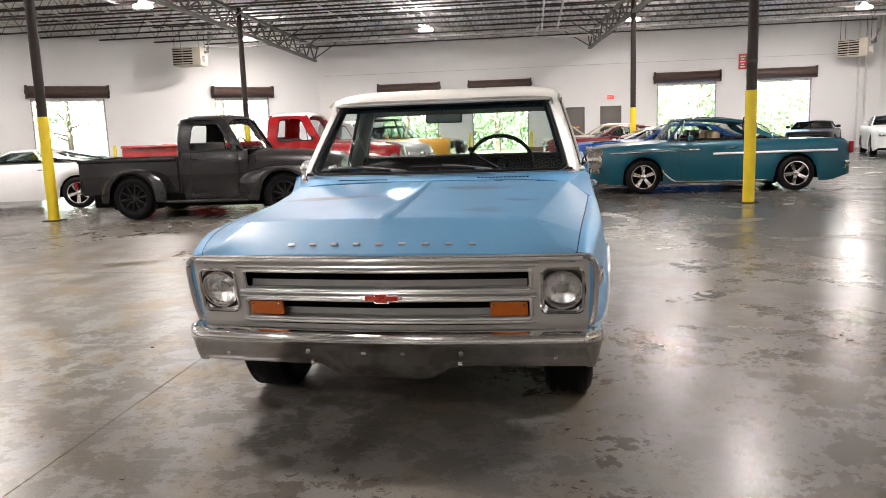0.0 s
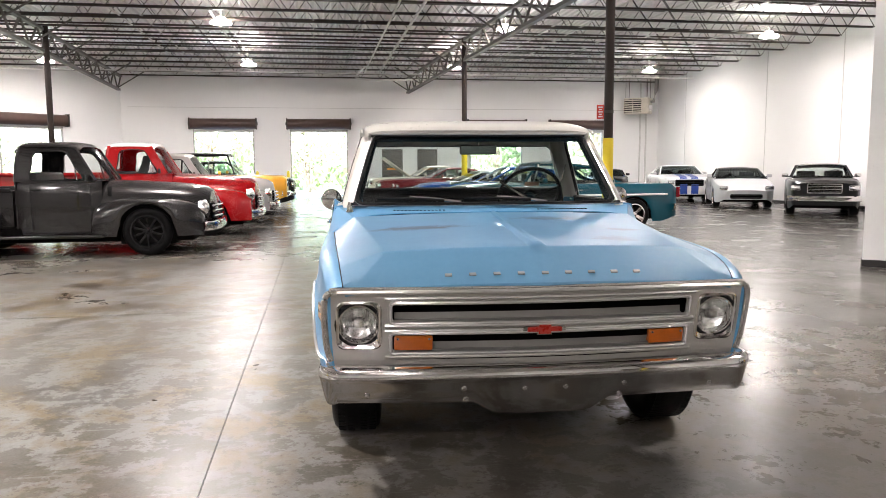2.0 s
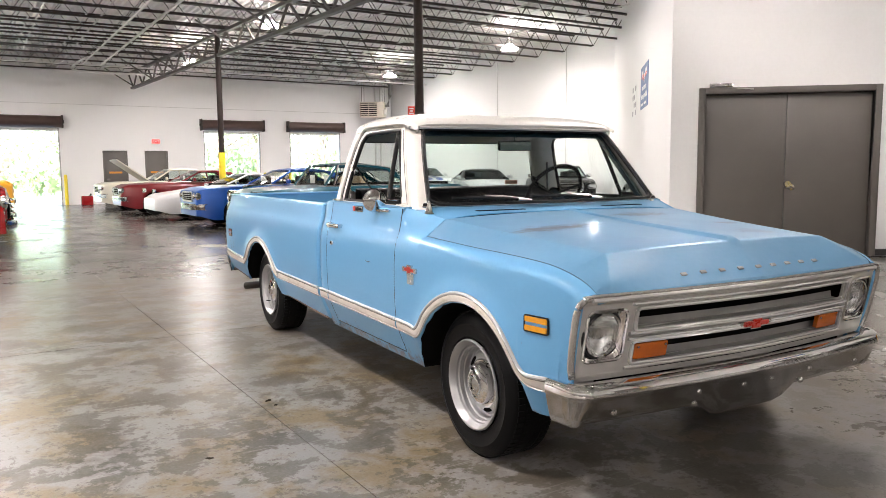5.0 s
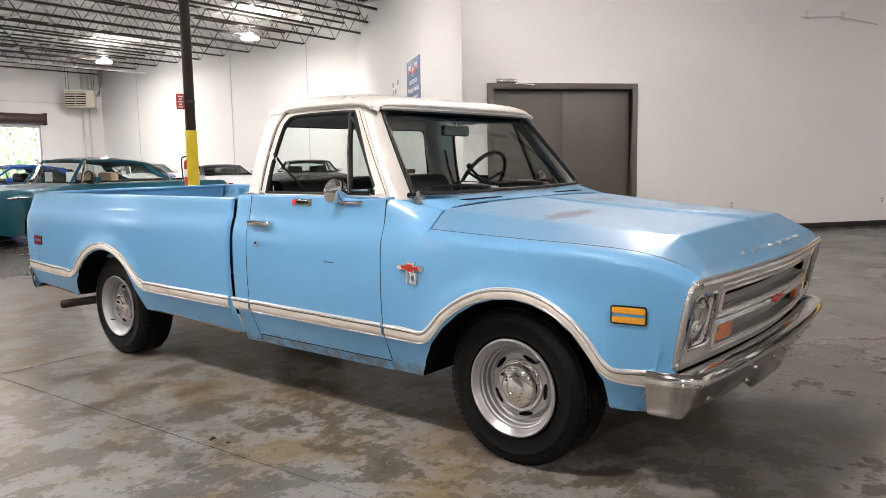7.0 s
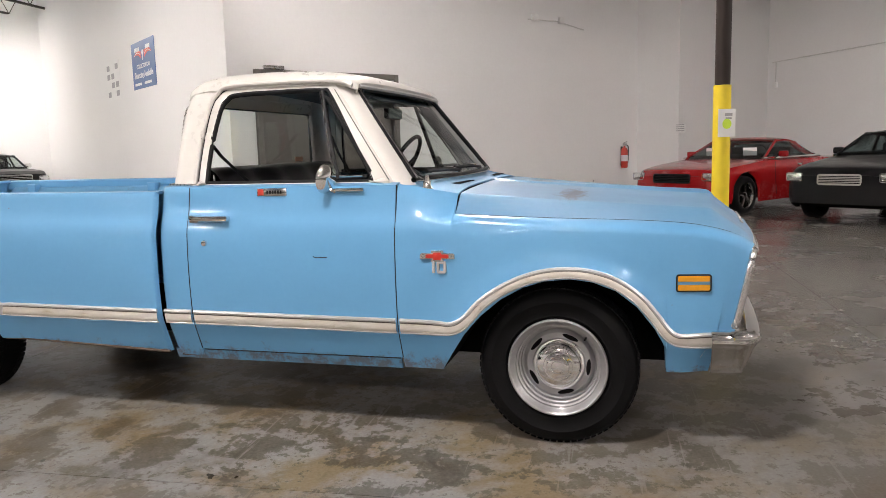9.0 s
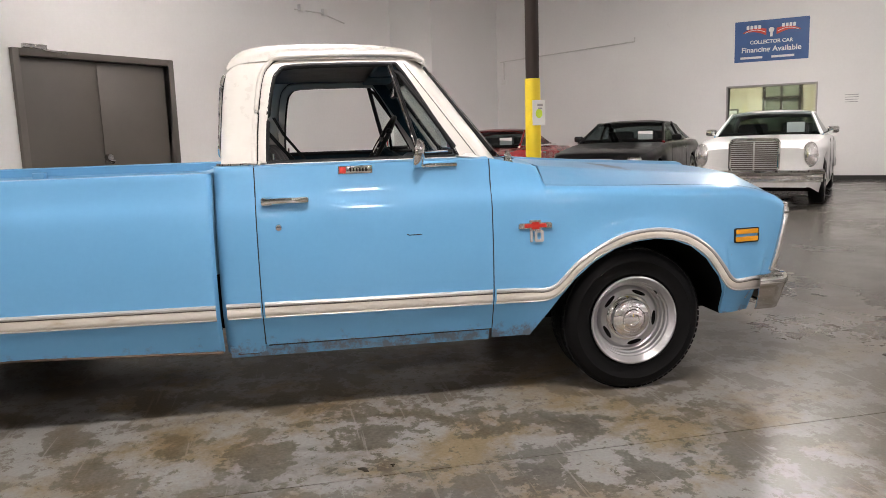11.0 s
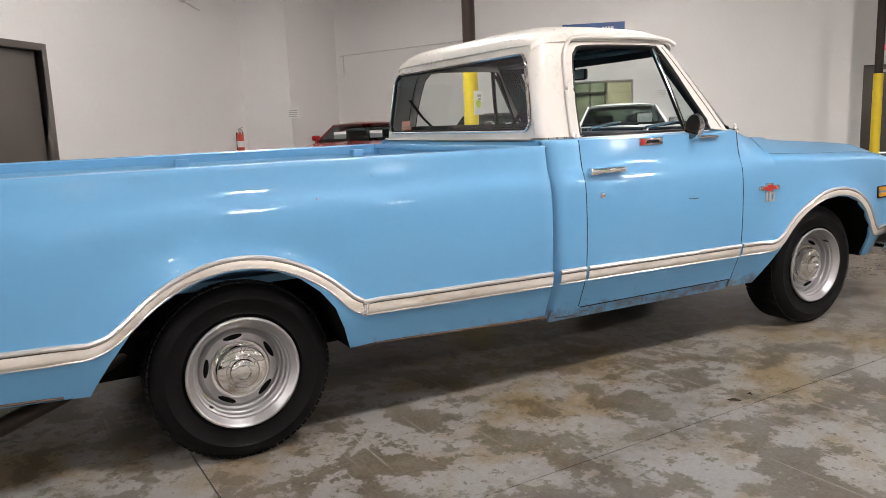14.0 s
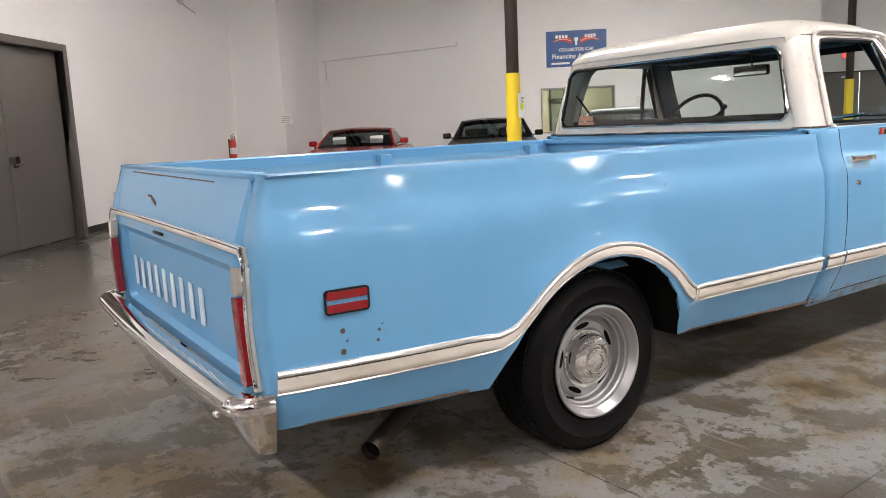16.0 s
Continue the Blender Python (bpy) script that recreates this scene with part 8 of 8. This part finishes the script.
car("modern_coupe", "white coupe with black windows and bright wheels", "car", pose(-12.5, 10.95, 0, 0, 0, -75), WHITE, 4.5, 1.82, 2.55, 0.85, 0.33,
    [(0, 0.66), (0.2, 0.80), (1.3, 0.95), (3.3, 0.98), (4.3, 0.95), (4.5, 0.85)], (1.2, 2.05, 2.9, 4.1), 0.97, 1.29, tails=((0.6, 0.8, 0.3, 0.12),), heads=((0.62, 0.68, 0.1, "rect"),))

# ---- older pickups ----
def old_pickup(label, at, body, roof_mat, wheels, wr, bed_mat=None, roof_z=1.70, stance=0.0, end=4.75, bed_top=1.02, wide=False):
    """A 1950s pickup, nose at y = 0, facing -y."""
    c = thing("vintage_pickup", label, "pickup truck", at, "vintage pickups")
    A, B = 0.92, end - 1.08
    zf = stance

    def sect(rows, name, mat=body, sharp=40, **k):
        return part(name, Geo().grid(rows), mat, c, sharp=sharp, **k)

    # nose and hood
    rows = []
    for y in np.linspace(0.02, 1.62, 16):
        w = rounded(y, [(0, 0.50), (0.25, 0.62), (0.8, 0.69), (1.62, 0.765)])
        zt = rounded(y, [(0, 0.97), (0.12, 1.05), (0.4, 1.10), (1.0, 1.145), (1.62, 1.175)]) + zf
        rows.append([(w * math.cos(q) * 1.0, y, 0.52 + (zt - 0.52) * (abs(math.sin(q)) ** 0.42)) for q in np.linspace(0, math.pi, 17)])
    sect(rows, "hood")
    part("nose", Geo().grid([rows[0], [(p[0] * 0.5, p[1] - 0.05, 0.52 + (p[2] - 0.52) * 0.6) for p in rows[0]], [(0, -0.06, 0.6)] * 17]), body, c)
    # fenders
    for s in (-1, 1):
        for yc, name, l0, l1 in ((A, "front_fender", 0.86, 0.84), (B, "rear_fender", 0.60, 0.62)):
            rows = []
            bluff = 0.62 if name == "rear_fender" else 0.30
            for q in np.linspace(0, math.pi, 26):
                yy = yc - (l0 if q < math.pi / 2 else l1) * math.cos(q) * (1.0)
                top_z = wr + (0.50 + zf) * max(math.sin(q), 0.0) ** bluff
                low_z = max(0.30, wr + math.sqrt(max((wr * 1.16) ** 2 - (yy - yc) ** 2, 0)) if abs(yy - yc) < wr * 1.16 else 0.30)
                top_z = max(top_z, low_z + 0.03)
                xo = 0.98 - 0.10 * abs(math.cos(q)) ** 4
                rows.append([(s * (xo - 0.02), yy, low_z), (s * xo, yy, low_z + (top_z - low_z) * 0.4), (s * (xo - 0.015), yy, low_z + (top_z - low_z) * 0.75), (s * (xo - 0.07), yy, low_z + (top_z - low_z) * 0.95), (s * (xo - 0.16), yy, top_z), (s * 0.62, yy, top_z + 0.01), (s * 0.5, yy, top_z - 0.04)])
            sect(rows, name, sharp=50)
            part("wheel_well", Geo().box((s * 0.70, yc, wr + 0.10), (0.3, wr * 2.2, wr * 1.6), 0.02), UNDER, c)
            add_wheel(c, s * 0.80, yc, wr, wheels)
        part("running_board", Geo().box((s * 0.84, 2.3, 0.31), (0.26, 1.5, 0.05), 0.015), body, c)
        part("headlight", Geo().lathe([(0.11, 0.10), (0.115, 0.0), (0.10, -0.02), (0.06, -0.045), (0.001, -0.055)], 24, "y", (s * 0.735, 0.055, 0.73 + zf)), REFLECTOR, c, "round headlight")
        part("headlight_rim", Geo().lathe([(0.125, 0.03), (0.13, -0.005), (0.108, -0.02)], 24, "y", (s * 0.735, 0.055, 0.73 + zf)), CHROME, c)
    # cab lower
    rows = []
    for y in np.linspace(1.60, 2.86, 10):
        w = rounded(y, [(1.6, 0.74), (1.8, 0.80), (2.7, 0.80), (2.86, 0.74)])
        rows.append([(-w * 0.97, y, 0.34), (-w, y, 0.6), (-w, y, 1.0 + zf), (-w * 0.96, y, 1.16 + zf), (w * 0.96, y, 1.16 + zf), (w, y, 1.0 + zf), (w, y, 0.6), (w * 0.97, y, 0.34)])
    sect(rows, "cab")
    part("cab_back", Geo().box((0, 2.85, 0.78), (1.5, 0.03, 0.8), 0.01), body, c)
    zr = roof_z + zf
    zb_ = 1.16 + zf
    up = (zr - 0.09 - zb_) / 0.50

    def cx(z):
        return rounded((z - zb_) / up, [(0.0, 0.785), (0.15, 0.770), (0.40, 0.715), (0.50, 0.675), (0.56, 0.64)])

    def at_z(q):
        return [(a, zb_ + (b - 1.16) * up) for a, b in q]

    # roof: a dome whose edge meets the door frames
    rr = []
    for y in np.linspace(1.93, 2.87, 15):
        t = (y - 2.40) / 0.47
        ze = zr - 0.09 - 0.085 * abs(t) ** 5
        rr.append([(u * (0.69 - 0.05 * abs(t) ** 6), y, ze + (zr - ze) * math.sqrt(max(1 - abs(u) ** 3.2, 0)) * (1 - 0.45 * abs(t) ** 6)) for u in np.sin(np.linspace(-math.pi / 2, math.pi / 2, 21))])
    part("roof", Geo().grid(rr), roof_mat, c, "rounded cab roof", sharp=60, solid=0.03)
    ob = part("windshield", Geo().grid([[(u * (0.74 - 0.10 * t), 1.68 + 0.32 * t - 0.10 * (1 - u * u), zb_ + (zr - 0.10 - zb_) * t) for u in np.linspace(-1, 1, 11)] for t in (0, 0.5, 1)]), GLASS, c)
    ob.visible_shadow = False
    rear = round_rect(-0.50, zb_ + 0.10, 0.50, zr - 0.17, 0.06)
    frame_b = [(math.copysign(cx(b) - 0.07, a), b) for a, b in round_rect(-0.7, zb_ - 0.01, 0.7, zr - 0.08, 0.004)]
    part("cab_rear", ring_plate(frame_b, rear, lambda a, b: (a, 2.885 - 0.07 * ((b - zb_) / (zr - zb_)) ** 2, b), 4), body, c, solid=0.02)
    ob = part("rear_window", filled(rear, lambda a, b: (a, 2.878 - 0.07 * ((b - zb_) / (zr - zb_)) ** 2, b), 3), GLASS, c)
    ob.visible_shadow = False
    for s in (-1, 1):
        outer = smooth_path(at_z([(1.70, 1.155), (2.10, 1.155), (2.80, 1.155), (2.795, 1.40), (2.775, 1.56), (2.70, 1.655), (2.35, 1.675), (2.06, 1.655), (1.97, 1.60), (1.84, 1.38)]), 5, True)
        inner = smooth_path(at_z([(1.87, 1.185), (2.20, 1.18), (2.60, 1.185), (2.60, 1.40), (2.585, 1.53), (2.52, 1.585), (2.32, 1.60), (2.14, 1.585), (2.07, 1.53), (1.97, 1.36)]), 5, True)
        part("door_frame", ring_plate(outer, inner, lambda a, b: (s * cx(b), a, b), 4), body, c, solid=0.03)
        part("window_seal", Geo().tube([(s * (cx(b) - 0.004), a, b) for a, b in inner], 0.011, 6, True), RUBBERGAP, c)
        rows = []
        for z in np.linspace(zb_ - 0.005, zr - 0.075, 9):
            yb = 2.885 - 0.07 * ((z - zb_) / (zr - zb_)) ** 2
            rows.append([(s * (cx(z) - 0.09 + 0.09 * math.cos(q)), yb - 0.09 + 0.09 * math.sin(q), z) for q in np.linspace(0, math.pi / 2, 8)])
        part("cab_corner", Geo().grid(rows), body, c, sharp=60, solid=0.02)
        part("a_pillar", Geo().tube([(s * 0.765, 1.69, zb_), (s * 0.655, 2.0, zr - 0.10)], 0.034, 10), body, c)
        part("vent_post", Geo().tube([(s * 0.77, 1.95, zb_), (s * 0.66, 2.05, zr - 0.1)], 0.010, 6), CHROME, c)
        part("door_gap", Geo().tube([(s * 0.80, 1.76, 0.40), (s * 0.803, 1.76, 1.1)], 0.005, 5), RUBBERGAP, c)
        part("door_gap", Geo().tube([(s * 0.80, 2.62, 0.40), (s * 0.803, 2.62, 1.1)], 0.005, 5), RUBBERGAP, c)
        part("door_handle", Geo().box((s * 0.815, 2.54, 1.03 + zf), (0.025, 0.12, 0.025), 0.008), CHROME if wheels != "black" else body, c)
        part("hood_vent", Geo().box((s * 0.70, 1.50, 0.98), (0.02, 0.06, 0.18), 0.008), RUBBERGAP, c)
        part("door_mirror", Geo().box((s * 0.92, 1.80, 1.22 + zf), (0.12, 0.03, 0.10), 0.02), RUBBERGAP, c)
    part("bench_seat", Geo().box((0, 2.66, 1.05), (1.3, 0.2, 0.5), 0.06), VINYL, c)
    part("steering_wheel", Geo().tube([(0.36 + 0.2 * math.cos(q), 2.06 + 0.09 * math.sin(q), 1.20 + zf + 0.18 * math.sin(q)) for q in np.linspace(0, 2 * math.pi, 21)[:-1]], 0.012, 6, True), RUBBERGAP, c)
    # bed
    bm_ = bed_mat or body
    bx = 0.93 if wide else 0.70
    for s in (-1, 1):
        part("bed_side", Geo().grid([[(s * (bx - 0.015 * ((z - 0.72) / 0.3) ** 2), y, z) for y in np.linspace(2.93, end, 9)] for z in np.linspace(0.42, bed_top, 7)]), bm_, c, solid=0.03)
        part("bed_rail", Geo().tube([(s * (bx + 0.015), 2.93, bed_top + 0.01), (s * (bx + 0.015), end + 0.02, bed_top + 0.01)], 0.032, 8), bm_, c)
        part("taillight", Geo().box((s * 0.78, end + 0.05, 0.62), (0.08, 0.05, 0.14), 0.02), REDLENS, c)
    part("tailgate", Geo().box((0, end + 0.01, 0.44 + (bed_top - 0.44) / 2), (2 * bx - 0.02, 0.04, bed_top - 0.44), 0.01), bm_, c)
    part("bed_front", Geo().box((0, 2.93, 0.73), (1.38, 0.03, 0.58), 0.01), bm_, c)
    part("bed_floor", Geo().box((0, (2.95 + end) / 2, 0.55), (1.36, end - 2.97, 0.03)), UNDER, c)
    # Black box drawn wide and low to stand for the shadow beneath.
    part("underbody", Geo().box((0, end / 2, 0.33), (1.5, end - 0.5, 0.24), 0.02), UNDER, c)
    # front end
    g = part("grille", Geo().box((0, 0.0, 0.66), (0.95, 0.06, 0.26), 0.03), BLACK, c)
    for k in range(3):
        part("grille_bar", Geo().tube([(x, -0.04 - 0.06 * (1 - (x / 0.6) ** 2), 0.58 + 0.085 * k) for x in np.linspace(-0.58, 0.58, 13)], 0.020, 7), CHROME, g, "chrome grille bar")
    pth = [(x, -0.12 + 0.20 * (abs(x) / 0.95) ** 4, 0.44) for x in np.linspace(-0.92, 0.92, 19)]
    part("bumper", Geo().grid([[(p[0], p[1] + d, p[2] + z) for d, z in ((0.03, 0.08), (-0.01, 0.07), (-0.025, 0.0), (-0.01, -0.07), (0.03, -0.08))] for p in pth]), CHROME, c, "chrome front bumper", solid=0.008)
    return c


old_pickup("charcoal grey 1950s pickup on black wheels", west_row(9.40, -2.70), GREYP, GREYP, "black", 0.375, roof_z=1.78)
old_pickup("red 1950s pickup with white cab roof", west_row(12.7, -2.25), RED, WHITE, "chrome", 0.36, roof_z=1.80, stance=0.08, end=6.1, bed_top=1.23, wide=True)
old_pickup("silver grey 1950s pickup", west_row(16.0, -2.1), SILVER, SILVER, "chrome", 0.36, roof_z=1.72)
car("off_roader", "golden yellow off-road wagon with black roof", "off-roader", west_row(19.3, -1.9), GOLD, 4.2, 1.80, 2.5, 0.75, 0.38,
    [(0, 1.06), (0.1, 1.12), (1.35, 1.14), (3.9, 1.14), (4.2, 1.12)], (1.40, 1.62, 3.9, 4.15), 1.15, 1.80, zb=0.42, roof_mat=BLACKP, glass_mat=GLASS, heads=((0.62, 0.92, 0.09, "round"),), grille=(0.48, 0.82, 1.02, 4, RUBBERGAP), bumper_z=0.62, roof_w=0.78, taper=0.04)
car("black_pickup", "black classic car at the end of the row", "car", west_row(22.6, -1.8), BLACKP, 4.9, 1.86, 2.9, 0.90, 0.35,
    [(0, 0.95), (0.2, 1.02), (1.5, 1.08), (3.6, 1.05), (4.9, 0.98)], (1.6, 2.1, 3.2, 3.7), 1.08, 1.60, glass_mat=GLASS, heads=((0.72, 0.80, 0.085, "round"),), grille=(0.5, 0.6, 0.85, 5, CHROME), bumper_z=0.5)
fb_ = thing("gas_can", "small red fuel can on the floor by the wall", "fuel can", pose(1.15, 29.9, 0))
part("can", Geo().box((0, 0, 0.19), (0.42, 0.28, 0.38), 0.04), RED, fb_)
part("spout", Geo().tube([(0.1, 0, 0.36), (0.16, 0, 0.46)], 0.03, 8), RUBBERGAP, fb_)

# ---- trees outside ----
def leaf_mat(name, col):
    m, nt, p = nodes_of(name)
    v = coords(nt)
    g = nt.nodes.new("ShaderNodeNewGeometry")
    lo, hi = tuple(c * 0.75 for c in col), tuple(min(c * 1.3, 1) for c in col)
    col_ = mix(nt, 0.5, ramp(nt, g.outputs["Random Per Island"], [(0.0, lo), (1.0, hi)]), ramp(nt, noise_tex(nt, v, 0.7, 3), [(0.3, lo), (0.7, hi)]))
    nt.links.new(col_, p.inputs["Base Color"])
    tl, ms = nt.nodes.new("ShaderNodeBsdfTranslucent"), nt.nodes.new("ShaderNodeMixShader")
    nt.links.new(mix(nt, 1.0, col_, (1.6, 1.7, 1.2), "MULTIPLY"), tl.inputs[0])
    ms.inputs[0].default_value = 0.5
    nt.links.new(p.outputs[0], ms.inputs[1])
    nt.links.new(tl.outputs[0], ms.inputs[2])
    nt.links.new(ms.outputs[0], nt.nodes["Material Output"].inputs[0])
    p.inputs["Roughness"].default_value = 0.6
    p.inputs["Transmission Weight"].default_value = 0.0
    return m


LEAF = [leaf_mat("leaf_green", (0.21, 0.245, 0.175)), leaf_mat("leaf_pale_green", (0.24, 0.28, 0.20))]
BARK = plain("bark", (0.12, 0.09, 0.07), 0.9, var=0.3, scale=8, bmp=0.02)


def tree(x, y, height, spread, seed, low=0.12):
    rnd = random.Random(seed)
    t = thing("tree", "leafy green tree outside the doorway", "tree", pose(x, y, -0.12), "trees outside")
    trunk = Geo()
    lean = rnd.uniform(-0.3, 0.3)
    trunk.tube([(0, 0, 0), (lean * 0.3, 0.05, height * 0.3), (lean, 0, height * 0.62), (lean * 1.2, 0, height * 0.9)], [0.2, 0.15, 0.09, 0.03], 10)
    tips = []
    for k in range(14):
        z = height * rnd.uniform(low + 0.06, 0.85)
        a = rnd.uniform(0, 6.28)
        r = spread * rnd.uniform(0.5, 1.0) * (1 - 0.55 * abs(z / height - 0.45))
        end = (r * math.cos(a), r * math.sin(a), z + rnd.uniform(0.1, 0.9))
        trunk.tube([(lean * z / height, 0, z * 0.85), (end[0] * 0.5, end[1] * 0.5, z), end], [0.06, 0.04, 0.015], 6)
        tips.append(end)
    part("trunk", trunk, BARK, t)
    n = 2600
    vs, fs = [], []
    for k in range(n):
        c = rnd.choice(tips)
        rr = spread * 0.36
        p = Vector((c[0] + rnd.gauss(0, rr), c[1] + rnd.gauss(0, rr), max(c[2] + rnd.gauss(0, rr * 0.8), 0.3)))
        q = Euler((rnd.uniform(0, 6.28), rnd.uniform(0, 6.28), rnd.uniform(0, 6.28))).to_matrix()
        s = rnd.uniform(0.07, 0.17)
        o = len(vs)
        vs += [tuple(p + q @ Vector(w)) for w in ((-s, 0, 0), (0, -s * 0.5, 0), (s, 0, 0), (0, s * 0.5, 0.02))]
        fs.append((o, o + 1, o + 2, o + 3))
    g = Geo()
    g.v, g.f = vs, fs
    crown = part("crown", g.mesh("crown", LEAF[seed % 2], 60, False), LEAF[seed % 2], t, "uneven crown of small leaves")
    return t


seed = 3
for x in range(-13, 21, 3):
    tree(x + random.Random(x).uniform(-0.8, 0.8), 44.5 + random.Random(x + 50).uniform(-1.5, 3.5), random.Random(x + 9).uniform(6.5, 9.5), 2.3, seed)
    seed += 1
for s_ in (-1, 4, 8, 12, 16):
    o = wpt(s_, -14 - (s_ % 3))
    tree(o.x, o.y, 7.5, 2.4, seed, 0.08)
    seed += 1
hedge = Geo()
rnd = random.Random(8)
for k in range(9000):
    x, y, z = rnd.uniform(-17, 24), 49 + rnd.gauss(0, 0.7), abs(rnd.gauss(0, 2.6))
    q = Euler((rnd.uniform(0, 6.28), rnd.uniform(0, 6.28), rnd.uniform(0, 6.28))).to_matrix()
    s = rnd.uniform(0.12, 0.30)
    o = len(hedge.v)
    hedge.v += [tuple(Vector((x, y, z)) + q @ Vector(w)) for w in ((-s, 0, 0), (0, -s * 0.6, 0), (s, 0, 0), (0, s * 0.6, 0.03))]
    hedge.f.append((o, o + 1, o + 2, o + 3))
tagged(part("undergrowth", hedge.mesh("undergrowth", LEAF[1], 60, False), LEAF[1]), "dense pale green undergrowth behind the trees", "undergrowth", kind="stuff")
# ---- scraps on the floor ----
SCRAP = plain("dry_scrap", (0.035, 0.028, 0.016), 0.8, var=0.4, scale=40)
for x, y, l, turn in ((-1.43, 1.385, 0.058, 40), (-1.425, 1.275, 0.026, 10), (-1.955, 0.685, 0.042, -30)):
    d = thing("floor_scrap", "small dark dry scrap lying on the concrete floor", "scrap", pose(x, y, 0, 0, 0, turn), "floor scraps")
    part("scrap", Geo().grid([[(l * (u - 0.5), l * 0.22 * math.sin(math.pi * u) ** 0.7 * w + 0.004 * math.sin(9 * u), 0.0015 + 0.006 * math.sin(math.pi * u) * (1 - w * w)) for w in (-1, -0.4, 0.4, 1)] for u in np.linspace(0.02, 0.98, 9)]), SCRAP, d, solid=0.0015)

# ---- floor slabs between the saw-cut joints ----
GAP = 0.0025
xs = [-1.5 + 5.92 * k for k in range(-7, 7)]
ys = [3.45 + 5.3 * k for k in range(-9, 6)] + [31.24]
for i in range(len(xs) - 1):
    for j in range(len(ys) - 1):
        x0, x1, y0, y1 = xs[i] + GAP, xs[i + 1] - GAP, ys[j] + GAP, ys[j + 1] - (GAP if j < len(ys) - 2 else 0)
        g = Geo()
        mid = [(x0, y0, 0), (x1, y0, 0), (x1, y1, 0), (x0, y1, 0)]
        low = [(x0, y0, -0.1), (x1, y0, -0.1), (x1, y1, -0.1), (x0, y1, -0.1)]
        g.grid([mid, low], close_v=True).cap(mid)
        part("slab", g, CONCRETE, floor)
